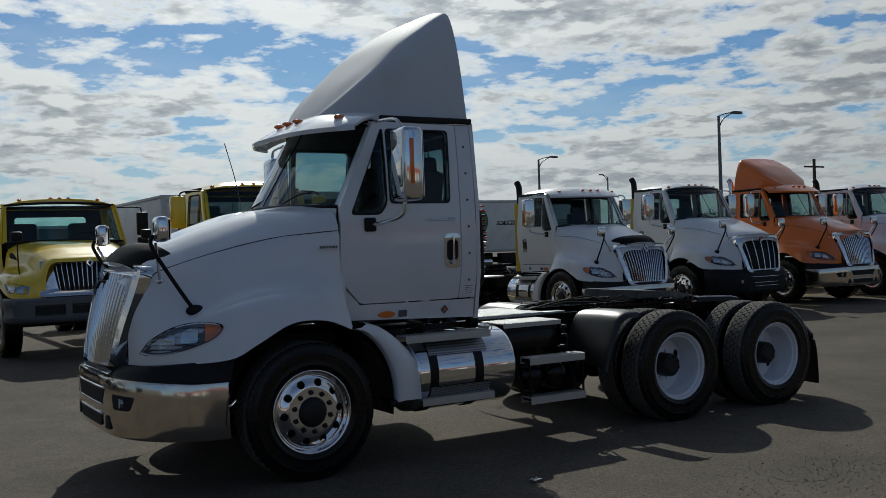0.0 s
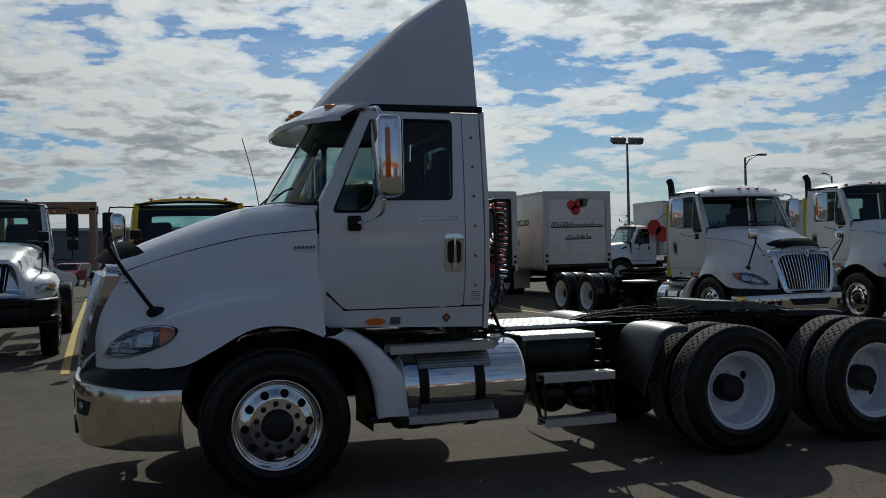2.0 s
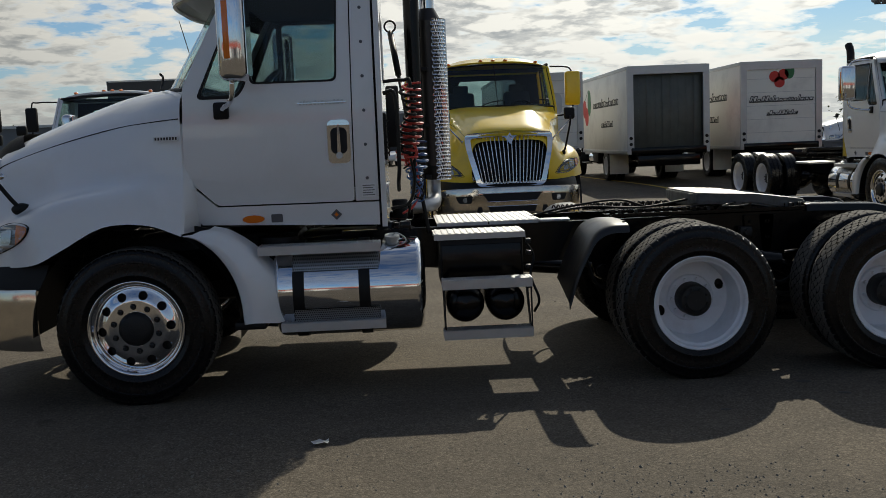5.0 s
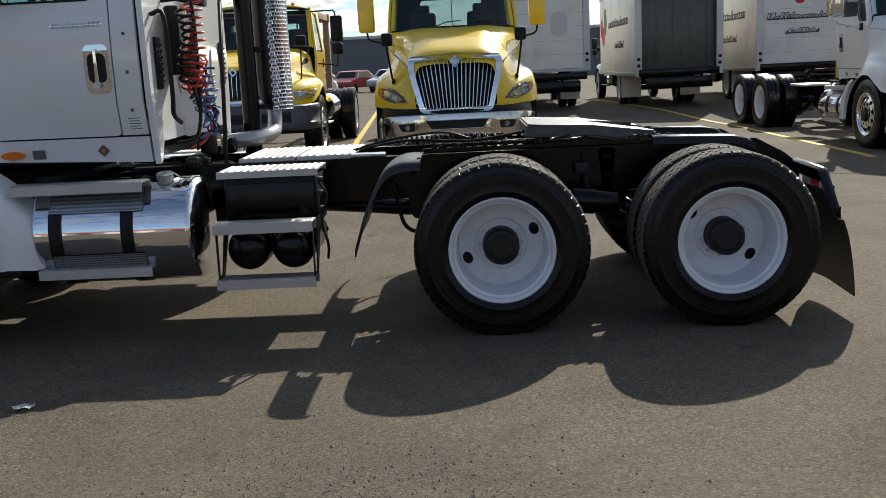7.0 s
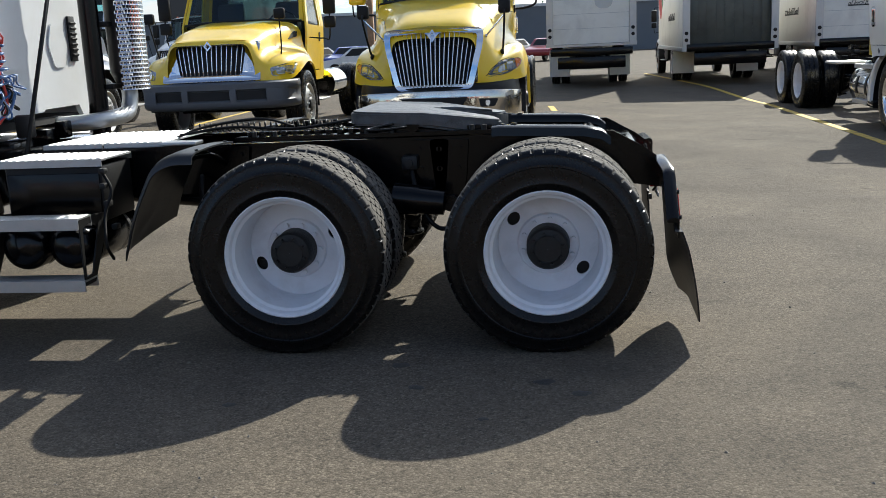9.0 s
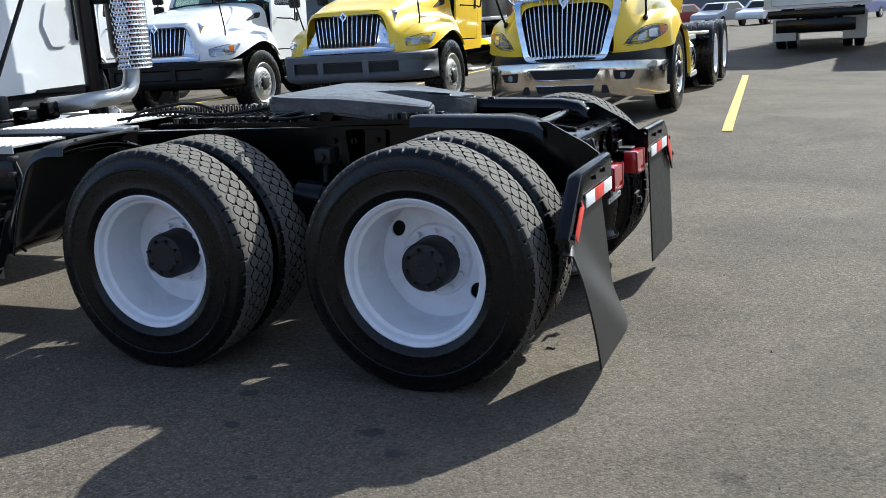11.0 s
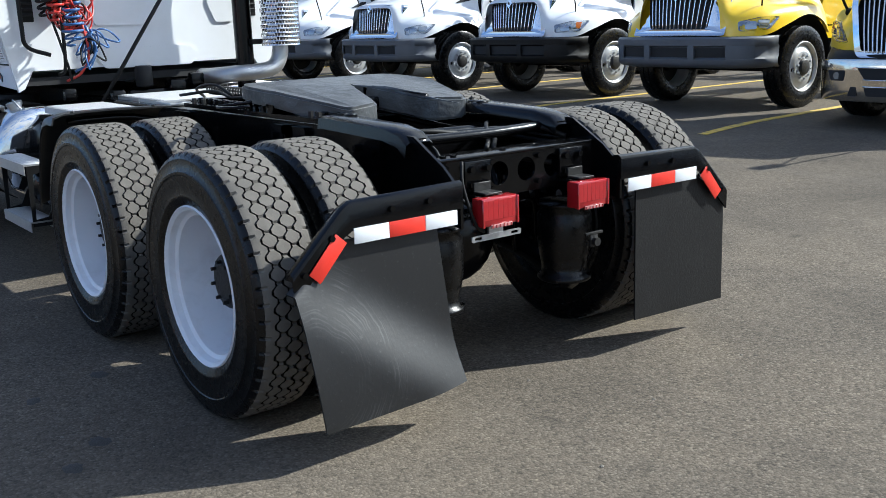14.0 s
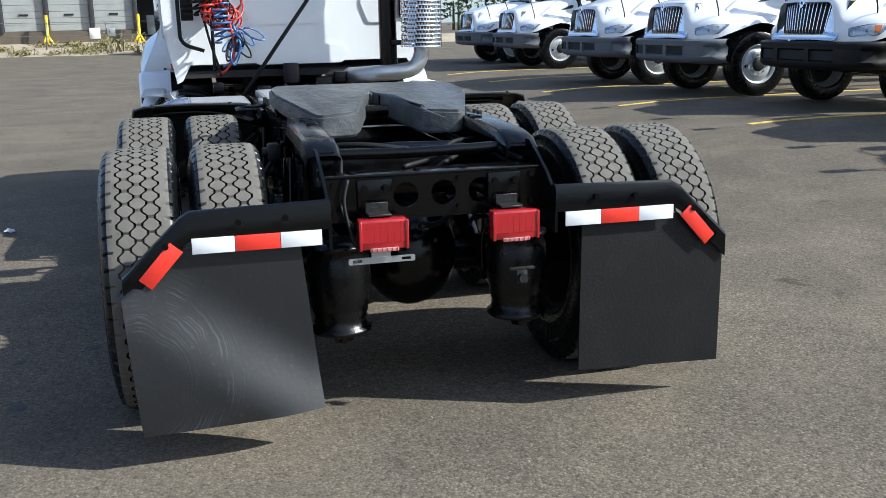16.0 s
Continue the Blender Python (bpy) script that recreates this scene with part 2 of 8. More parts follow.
def scuffed_rubber():
    """Polished mudflap rubber with pale curved rubs left by the tyre."""
    m = mat("mudflap_rubber_polished", (0.0075, 0.0075, 0.008), 0.30, spec=0.5, var=0.2, vscale=7, bump=0.05, bscale=60, rvar=0.06)
    nt = m.node_tree
    p = nt.nodes["Principled BSDF"]
    tc = nt.nodes.new("ShaderNodeTexCoord")
    off = nt.nodes.new("ShaderNodeVectorMath")
    off.operation = "SUBTRACT"
    link(nt, tc.outputs["Object"], off.inputs[0])
    off.inputs[1].default_value = (5.60, -1.12, 0.30)
    flat = nt.nodes.new("ShaderNodeVectorMath")
    flat.operation = "MULTIPLY"
    link(nt, off.outputs[0], flat.inputs[0])
    flat.inputs[1].default_value = (0.0, 1.0, 0.9)
    dist = nt.nodes.new("ShaderNodeVectorMath")
    dist.operation = "LENGTH"
    link(nt, flat.outputs[0], dist.inputs[0])
    d = dist.outputs["Value"]
    wob = mathn(nt, "MULTIPLY", noise_tex(nt, tc.outputs["Object"], 6, 3), 0.05)
    one = nt.nodes.new("ShaderNodeTexNoise")
    one.noise_dimensions = "1D"
    link(nt, mathn(nt, "ADD", d, wob), one.inputs["W"])
    one.inputs["Scale"].default_value = 130
    one.inputs["Detail"].default_value = 3
    band = ramp(nt, d, [(0.13, 0.0), (0.20, 1.0), (0.33, 0.9), (0.38, 0.0)])
    patch = ramp(nt, noise_tex(nt, tc.outputs["Object"], 8, 4), [(0.42, 0.0), (0.62, 1.0)])
    rub = mathn(nt, "MULTIPLY", mathn(nt, "MULTIPLY", ramp(nt, one.outputs["Fac"], [(0.50, 0.0), (0.66, 1.0)]), band), patch)
    specks = ramp(nt, noise_tex(nt, tc.outputs["Object"], 60, 6, 0.7), [(0.60, 0.0), (0.72, 0.35)])
    f = mathn(nt, "MAXIMUM", mathn(nt, "MULTIPLY", rub, 0.42), specks)
    base = p.inputs["Base Color"].links[0].from_socket
    link(nt, mixc(nt, f, base, (0.075, 0.078, 0.082)), p.inputs["Base Color"])
    link(nt, mathn(nt, "ADD", mathn(nt, "MULTIPLY", f, 0.3), 0.42), p.inputs["Roughness"])
    return m


M_FLAPS = scuffed_rubber()
M_CHROME = mat("chrome", (0.72, 0.73, 0.75), 0.07, 1.0, var=0.03, vscale=9, rvar=0.02)
# warm tint and brown film put the mirrored ground into the chrome's colour
M_BUMPER = mat("ground_tinted_chrome", (0.70, 0.655, 0.58), 0.12, 1.0, var=0.06, vscale=5, dirt=(0.35, 0.32, 0.28), dscale=6, damount=0.3, rvar=0.05)
M_ALU = mat("polished_aluminium", (0.80, 0.81, 0.83), 0.07, 1.0, var=0.05, vscale=7, rvar=0.05)
M_ALU_R = mat("tread_aluminium", (0.50, 0.50, 0.50), 0.5, 1.0, var=0.12, vscale=10, bump=0.2, bscale=60, rvar=0.1)
M_STEELW = mat("wheel_white", (0.78, 0.79, 0.82), 0.42, coat=0.2, var=0.04, vscale=5, dirt=(0.45, 0.43, 0.42), dscale=6, damount=0.35)
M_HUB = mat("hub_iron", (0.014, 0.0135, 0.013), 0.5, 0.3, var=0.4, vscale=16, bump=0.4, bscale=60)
M_GALV = mat("galvanised", (0.45, 0.46, 0.47), 0.45, 0.9, var=0.15, vscale=12)
M_AMBER = mat("amber_lens", (0.75, 0.17, 0.012), 0.18, coat=0.8)
M_RED = mat("red_lens", (0.34, 0.011, 0.015), 0.16, coat=0.8, var=0.15, vscale=40)
M_REFR = mat("reflector_red", (0.72, 0.035, 0.02), 0.35, coat=0.3, bump=0.2, bscale=300)
M_STRIP = mat("lamp_window", (0.50, 0.22, 0.21), 0.25, coat=0.5)
M_REFW = mat("reflector_white", (0.78, 0.79, 0.80), 0.35, coat=0.3, bump=0.2, bscale=300)
M_LENS = mat("headlamp_lens", (0.40, 0.43, 0.46), 0.12, 0.7, coat=1.0, var=0.35, vscale=14)
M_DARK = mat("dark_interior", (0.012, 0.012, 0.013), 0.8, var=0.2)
M_SEAT = mat("seat_fabric", (0.035, 0.036, 0.040), 0.85, var=0.2, vscale=20, bump=0.2)
M_GLASS = glass_mat("window_glass", (0.68, 0.86, 0.85), 0.02, 1.5)
M_LENSG = glass_mat("lamp_glass", (0.9, 0.92, 0.95), 0.0, 1.45)
M_LAMPC = mat("lamp_silver", (0.34, 0.36, 0.39), 0.25, 0.5, var=0.35, vscale=18)
M_SILVERW = mat("wheel_silver", (0.50, 0.51, 0.52), 0.38, 0.35, coat=0.1, var=0.08, vscale=8, dirt=(0.22, 0.21, 0.20), dscale=8, damount=0.4)
M_LAMPIN = mat("lamp_housing", (0.085, 0.098, 0.12), 0.3, 0.0, coat=0.3, var=0.3, vscale=20)
M_GLASS_D = glass_mat("tinted_glass", (0.55, 0.62, 0.62), 0.0)
M_HOSE_R = mat("hose_red", (0.50, 0.03, 0.02), 0.35, coat=0.3)
M_HOSE_B = mat("hose_blue", (0.03, 0.10, 0.26), 0.35, coat=0.3)
M_HOSE_K = mat("hose_black", (0.006, 0.006, 0.006), 0.55, spec=0.25)
M_RUST = mat("gantry_brown", (0.34, 0.21, 0.125), 0.8, var=0.3, vscale=6, dirt=(0.10, 0.05, 0.03), dscale=3)
M_BOXW = mat("box_white", (0.78, 0.765, 0.71), 0.45, var=0.04, vscale=1, dirt=(0.42, 0.40, 0.37), dscale=1.1, damount=0.45)
# dark steel, darkened further to paint in the muffler's shade and dark reflections
M_MUFFLER = mat("muffler_steel", (0.045, 0.042, 0.040), 0.35, 0.6, var=0.3, vscale=5)
M_FENDER = mat("fender_black", (0.007, 0.007, 0.0075), 0.40, spec=0.6, var=0.25, vscale=5, bump=0.06, bscale=20, rvar=0.08)
M_ALUBOX = mat("box_aluminium", (0.48, 0.48, 0.48), 0.45, 0.8, var=0.15, vscale=3)
M_CURTAIN = mat("vinyl_curtain", (0.075, 0.082, 0.072), 0.35, var=0.35, vscale=2.5, dirt=(0.035, 0.036, 0.033), dscale=2, damount=0.6)
M_BOXIN = mat("box_interior", (0.22, 0.20, 0.17), 0.8, var=0.3, vscale=3)
M_CHERRY = mat("cherry_red", (0.55, 0.03, 0.02), 0.5)
M_LEAFG = mat("leaf_green", (0.03, 0.17, 0.06), 0.5)
M_INK = mat("black_ink", (0.02, 0.02, 0.02), 0.6)
M_DECAL = mat("grey_decal", (0.10, 0.10, 0.11), 0.4)
M_POLE = mat("pole_steel", (0.16, 0.17, 0.18), 0.5, 0.6, var=0.1)
M_WALLW = mat("warehouse_wall", (0.55, 0.55, 0.53), 0.85, var=0.08, vscale=0.6, dirt=(0.35, 0.33, 0.3), dscale=0.5)
M_WALLG = mat("far_wall", (0.16, 0.17, 0.18), 0.85, var=0.15, vscale=0.4)
M_GRIT = mat("grit", (0.16, 0.145, 0.12), 0.9, var=0.5, vscale=8)
# platform brown, darkened in the colour for the shade on the dock front
M_PLATFORM = mat("dock_platform", (0.12, 0.095, 0.07), 0.9, var=0.4, vscale=0.8, dirt=(0.05, 0.045, 0.04), dscale=0.6)
M_REDBAND = mat("red_cladding", (0.30, 0.05, 0.03), 0.6, var=0.15, vscale=0.3)
M_DARKDOCK = mat("dock_dark", (0.03, 0.03, 0.035), 0.8, var=0.3, vscale=0.7)
# white doors and pale wall, greyed in the colour to stand for shade
M_DOORG = mat("shade_dimmed_white", (0.33, 0.335, 0.32), 0.7, var=0.12, vscale=0.8, dirt=(0.2, 0.19, 0.17), dscale=0.7, damount=0.6)
M_SAND = mat("sandy_earth", (0.30, 0.25, 0.18), 0.95, var=0.35, vscale=1.2, bump=0.5, bscale=6, dirt=(0.16, 0.13, 0.09), dscale=0.8, damount=0.7)
M_GRASS = mat("dry_grass", (0.16, 0.14, 0.05), 0.9, var=0.4, vscale=3)
M_LEAF = mat("foliage", (0.05, 0.08, 0.025), 0.8, var=0.5, vscale=0.5)
M_BARK = mat("bark", (0.09, 0.07, 0.05), 0.9, var=0.3)
# yellow painted in for what the chrome stack guards mirror
M_YPIPE = mat("yellow_mirrored_stack", (0.55, 0.40, 0.05), 0.35, 0.4)
M_CARB = mat("car_paint_blue", (0.04, 0.07, 0.30), 0.3, coat=0.6)
M_CARR = mat("car_paint_red", (0.30, 0.03, 0.03), 0.3, coat=0.6)
M_CARS = mat("car_paint_silver", (0.45, 0.46, 0.48), 0.3, 0.5, coat=0.6)

# ---- mesh helpers ----


def link_mesh(name, bm, material, smooth=40.0):
    for f in bm.faces:
        f.smooth = smooth > 0
    if smooth > 0:
        lim = radians(smooth)
        for e in bm.edges:
            if len(e.link_faces) == 2 and e.calc_face_angle(0.0) > lim:
                e.smooth = False
    me = bpy.data.meshes.new(name)
    bm.to_mesh(me)
    bm.free()
    for m in material if isinstance(material, (list, tuple)) else [material]:
        me.materials.append(m)
    return me


def part(name, bm, material, parent, label="", smooth=40.0, at=None):
    """One mesh object under a thing or a part; bm may be a bmesh or a ready mesh."""
    me = bm if isinstance(bm, bpy.types.Mesh) else link_mesh(name, bm, material, smooth)
    ob = new(name, me)
    ob.parent = parent
    if at is not None:
        ob.matrix_basis = at
    if label:
        ob["label"] = label
    return ob


def thing(name, label, category, m=None, group="", kind=""):
    ob = new(name)
    ob.empty_display_size = 0.2
    if m is not None:
        ob.matrix_basis = m
    return tagged(ob, label, category, group, kind)


def box(bm, c, s, bev=0.0, rot=None, seg=2):
    r = bmesh.ops.create_cube(bm, size=1.0)
    vs = r["verts"]
    mt = Matrix.Translation(c) @ (rot.to_4x4() if rot else Matrix()) @ Matrix.Diagonal((*s, 1))
    bmesh.ops.transform(bm, matrix=mt, verts=vs)
    if bev:
        es = {e for v in vs for e in v.link_edges}
        bmesh.ops.bevel(bm, geom=list(es), offset=bev, segments=seg, profile=0.5, affect="EDGES", clamp_overlap=True)
    return bm


def cyl(bm, p0, p1, r0, r1=None, seg=20, caps=True):
    p0, p1 = Vector(p0), Vector(p1)
    d = p1 - p0
    rot = d.to_track_quat("Z", "Y").to_matrix().to_4x4()
    bmesh.ops.create_cone(bm, cap_ends=caps, cap_tris=False, segments=seg, radius1=r0, radius2=r0 if r1 is None else r1, depth=d.length, matrix=Matrix.Translation((p0 + p1) / 2) @ rot)
    return bm


def smooth_pts(pts, n=6):
    """Catmull-Rom through the points."""
    P = [Vector(p) for p in pts]
    Q = [2 * P[0] - P[1]] + P + [2 * P[-1] - P[-2]]
    out = []
    for i in range(1, len(Q) - 2):
        a, b, c, d = Q[i - 1 : i + 3]
        for k in range(n):
            t = k / n
            out.append(0.5 * (2 * b + (c - a) * t + (2 * a - 5 * b + 4 * c - d) * t * t + (3 * b - a - 3 * c + d) * t**3))
    out.append(P[-1])
    return out


def grid(bm, rows, close=False, flip=False):
    vs = [[bm.verts.new(p) for p in r] for r in rows]
    n = len(rows[0])
    for i in range(len(rows) - 1):
        for j in range(n if close else n - 1):
            q = [vs[i][j], vs[i][(j + 1) % n], vs[i + 1][(j + 1) % n], vs[i + 1][j]]
            bm.faces.new(q[::-1] if flip else q)
    return vs


def tube(bm, pts, r, seg=8, n=4, caps=True):
    P = smooth_pts(pts, n) if n > 1 else [Vector(p) for p in pts]
    rows = []
    ref = None
    for i, p in enumerate(P):
        d = (P[min(i + 1, len(P) - 1)] - P[max(i - 1, 0)]).normalized()
        if ref is None:
            ref = d.orthogonal().normalized()
        ref = (ref - d * ref.dot(d)).normalized()
        b = d.cross(ref)
        rows.append([p + r * (math.cos(a) * ref + math.sin(a) * b) for a in (2 * math.pi * k / seg for k in range(seg))])
    vs = grid(bm, rows, True)
    if caps:
        bm.faces.new(vs[0][::-1])
        bm.faces.new(vs[-1])
    return bm


def revolve(bm, prof, seg=48, axis="y"):
    """prof: (radius, along) pairs turned round the axis."""
    rows = []
    for r, a in prof:
        ring = []
        for k in range(seg):
            t = 2 * math.pi * k / seg
            ring.append(Vector((r * math.cos(t), a, r * math.sin(t))) if axis == "y" else Vector((r * math.cos(t), r * math.sin(t), a)))
        rows.append(ring)
    grid(bm, rows, True)
    return bm


def plate(bm, outer, holes, depth, place, cuts=()):
    """A flat outline with holes, given a thickness. place(u, v, w): the point, w running from 0 to depth. cuts: values of v at which it is cut, so that it can bend."""
    from mathutils.geometry import tessellate_polygon

    loops = [[Vector((u, v, 0)) for u, v in l] for l in (outer, *holes)]
    flat = [p for l in loops for p in l]
    tm = bmesh.new()
    vs = [tm.verts.new(p) for p in flat]
    for t in tessellate_polygon(loops):
        try:
            tm.faces.new([vs[i] for i in t])
        except ValueError:
            pass
    bmesh.ops.recalc_face_normals(tm, faces=tm.faces[:])
    for c in cuts:
        bmesh.ops.bisect_plane(tm, geom=tm.verts[:] + tm.edges[:] + tm.faces[:], plane_co=(0, c, 0), plane_no=(0, 1, 0))
    if depth:
        r = bmesh.ops.extrude_face_region(tm, geom=tm.faces[:])
        for v in r["geom"]:
            if isinstance(v, bmesh.types.BMVert):
                v.co.z = depth
    for v in tm.verts:
        v.co = Vector(place(v.co.x, v.co.y, v.co.z))
    bmesh.ops.recalc_face_normals(tm, faces=tm.faces[:])
    me = bpy.data.meshes.new("tmp")
    tm.to_mesh(me)
    tm.free()
    bm.from_mesh(me)
    bpy.data.meshes.remove(me)
    return bm


def arc(cx, cy, r, a0, a1, n):
    return [(cx + r * math.cos(radians(a0 + (a1 - a0) * k / n)), cy + r * math.sin(radians(a0 + (a1 - a0) * k / n))) for k in range(n + 1)]


def rounded(x0, y0, x1, y1, r, n=4):
    return arc(x1 - r, y1 - r, r, 0, 90, n) + arc(x0 + r, y1 - r, r, 90, 180, n) + arc(x0 + r, y0 + r, r, 180, 270, n) + arc(x1 - r, y0 + r, r, 270, 360, n)


def round_poly(pts, r, n=4):
    """Rounds every corner of an outline."""
    out = []
    k = len(pts)
    for i in range(k):
        a, b, c = Vector(pts[i - 1]), Vector(pts[i]), Vector(pts[(i + 1) % k])
        u, v = (a - b), (c - b)
        d = min(r, u.length * 0.45, v.length * 0.45)
        p, q = b + u.normalized() * d, b + v.normalized() * d
        for j in range(n + 1):
            t = j / n
            out.append(tuple((1 - t) ** 2 * p + 2 * t * (1 - t) * b + t * t * q))
    return out


def B():
    return bmesh.new()

# ---- wheels ----
MESHES = {}


def tread_mesh(R=0.515, half=0.110):
    """A lorry tyre: smooth sidewalls, five zigzag ribs across the tread."""
    cols = []
    # columns from the inner bead over the tread to the outer bead: (along, radius, groove number)
    side = [(-0.115, 0.30), (-0.130, 0.322), (-0.136, 0.340), (-0.1385, 0.344), (-0.1385, 0.350), (-0.137, 0.354), (-0.142, 0.395), (-0.1415, 0.424), (-0.1445, 0.428), (-0.1440, 0.438), (-0.1405, 0.442), (-0.137, 0.464), (-0.1325, 0.480), (-0.1330, 0.484), (-0.127, 0.495), (-0.119, 0.504)]
    grooves = [(-0.066, 1), (-0.022, -1), (0.022, 1), (0.066, -1)]
    rim_cols = [(a, r, 0, 0.0) for a, r in side]
    tops = [(-half, R - 0.0055, 0, 0.0), (-half + 0.009, R - 0.003, 0, 0.0), (-half + 0.020, R - 0.001, 0, 0.0)]
    for n, (g, sg) in enumerate(grooves):
        before = grooves[n - 1][1] if n else 0
        after = sg if n < len(grooves) - 1 else 0
        tops += [(g - 0.0042, R, sg, before), (g - 0.0030, R - 0.012, sg, 0), (g + 0.0030, R - 0.012, sg, 0), (g + 0.0042, R, sg, after)]
    tops += [(half - 0.020, R - 0.001, 0, 0.0), (half - 0.009, R - 0.003, 0, 0.0), (half, R - 0.0055, 0, 0.0)]
    cols = rim_cols + tops + [(-a, r, 0, 0.0) for a, r in side[::-1]]
    bm = B()
    rows = []
    cuts = (0.0, 0.13, 0.25, 0.37, 0.5, 0.63, 0.75, 0.87)
    NR = 54
    nseg = NR * len(cuts)
    for k in range(nseg):
        f = cuts[k % 8]
        t = 2 * math.pi * (k // 8 + f) / NR
        zig = 0.0088 * max(-1.0, min(1.0, 1.45 * math.sin(2 * math.pi * f)))
        ring = []
        for a, r, g, cut in cols:
            rr = r
            if abs(a) > half - 0.01 and r > 0.5 and k % 8 == 1:
                rr -= 0.010
            if cut and k % 8 == (2 if cut > 0 else 6):  # a cross cut where two grooves come close
                rr -= 0.008
            ring.append(Vector((rr * math.cos(t), a + zig * g, rr * math.sin(t))))
        rows.append(ring)
    rows.append(rows[0])
    vs = [[bm.verts.new(p) for p in r] for r in rows[:-1]]
    n0, n1 = len(rim_cols), len(rim_cols) + len(tops) - 1
    for k in range(nseg):
        a, b = vs[k], vs[(k + 1) % nseg]
        for j in range(len(cols) - 1):
            f = bm.faces.new((a[j], a[j + 1], b[j + 1], b[j]))
            top = cols[j][1] > R - 0.008 and cols[j + 1][1] > R - 0.008
            f.material_index = 1 if top else 0
    # cross sipes: thin cuts from groove to groove
    bmesh.ops.recalc_face_normals(bm, faces=bm.faces[:])
    me = link_mesh("tyre", bm, [M_RUBBER, M_TREAD], 35)
    return me


def far_tyre_mesh(R=0.505):
    bm = B()
    revolve(bm, [(0.30, -0.115), (0.34, -0.135), (0.41, -0.14), (0.47, -0.132), (R - 0.006, -0.118), (R, -0.10), (R, -0.052), (R - 0.011, -0.047), (R - 0.011, -0.037), (R, -0.032), (R, 0.032), (R - 0.011, 0.037), (R - 0.011, 0.047), (R, 0.052), (R, 0.10), (R - 0.006, 0.118), (0.47, 0.132), (0.41, 0.14), (0.34, 0.135), (0.30, 0.115)], 56)
    bmesh.ops.recalc_face_normals(bm, faces=bm.faces[:])
    return link_mesh("tyre", bm, M_RUBBER, 35)


def dish_mesh(material, nholes=2, hole_r=0.038):
    """Rear steel wheel, seen from the open side at -y: deep barrel and a disc with hand holes."""
    bm = B()
    revolve(bm, [(0.300, -0.112), (0.312, -0.125), (0.306, -0.130), (0.292, -0.118), (0.284, -0.095), (0.270, -0.085), (0.264, -0.03), (0.259, 0.05), (0.255, 0.135)], 64)
    revolve(bm, [(0.300, 0.112), (0.312, 0.125), (0.300, 0.128), (0.280, 0.10), (0.262, 0.06)], 48)
    outer = arc(0, 0, 0.254, 0, 360, 56)[:-1]

    def oval(a):
        """A hand hole, a little longer round the disc than across it."""
        c, d = Vector((math.cos(a), math.sin(a))), Vector((-math.sin(a), math.cos(a)))
        return [tuple(c * (0.217 + 0.030 * math.cos(q)) + d * (hole_r * math.sin(q))) for q in (-2 * math.pi * k / 18 for k in range(18))]

    holes = [oval(2 * math.pi * k / nholes + 0.7) for k in range(nholes)]
    plate(bm, outer, holes, 0.012, lambda u, v, w: (u, 0.145 - w, v))
    revolve(bm, [(0.2555, 0.135), (0.2545, 0.1325), (0.2525, 0.1328)], 56)
    revolve(bm, [(0.160, 0.133), (0.152, 0.115), (0.144, 0.111), (0.09, 0.111)], 40)
    for k in range(10):
        a = 2 * math.pi * (k + 0.5) / 10
        cyl(bm, (0.131 * math.cos(a), 0.115, 0.131 * math.sin(a)), (0.131 * math.cos(a), 0.085, 0.131 * math.sin(a)), 0.012, seg=6)
    return link_mesh("wheel", bm, material, 30)


def domed(bm, outer, holes, height, radii):
    """A turned disc with holes, its face bulged by height(r)."""
    from mathutils.geometry import delaunay_2d_cdt

    pts, edges = [], []
    for loop in (outer, *holes):
        n0 = len(pts)
        pts += [Vector(p) for p in loop]
        edges += [(n0 + i, n0 + (i + 1) % len(loop)) for i in range(len(loop))]
    cen = [(sum(p[0] for p in h) / len(h), sum(p[1] for p in h) / len(h), math.dist(h[0], (sum(p[0] for p in h) / len(h), sum(p[1] for p in h) / len(h)))) for h in holes]
    for r in radii:
        for k in range(72):
            p = (r * math.cos(2 * math.pi * k / 72), r * math.sin(2 * math.pi * k / 72))
            if all(math.dist(p, c[:2]) > c[2] + 0.003 for c in cen):
                pts.append(Vector(p))
    vs, _, fs = delaunay_2d_cdt(pts, edges, [], 0, 1e-6)[:3]
    mv = [bm.verts.new((v.x, height(v.length), v.y)) for v in vs]
    for f in fs:
        c = sum((vs[i] for i in f), Vector((0, 0))) / len(f)
        if any(math.dist(c, q[:2]) < q[2] * 0.98 for q in cen) or c.length > math.hypot(*outer[0]):
            continue
        a, b_, c_ = (vs[i] for i in f)
        if (b_ - a).cross(c_ - a) < 0:
            f = f[::-1]
        bm.faces.new([mv[i] for i in f])
    for cx, cz, r in cen:
        revolve_at = [(cx + r * math.cos(t), cz + r * math.sin(t)) for t in (2 * math.pi * k / 16 for k in range(16))]
        y0 = height(math.hypot(cx, cz))
        if r < 0.1:
            grid(bm, [[Vector((x, y0 + d, z)) for x, z in revolve_at] for d in (0.0, 0.02)], True)


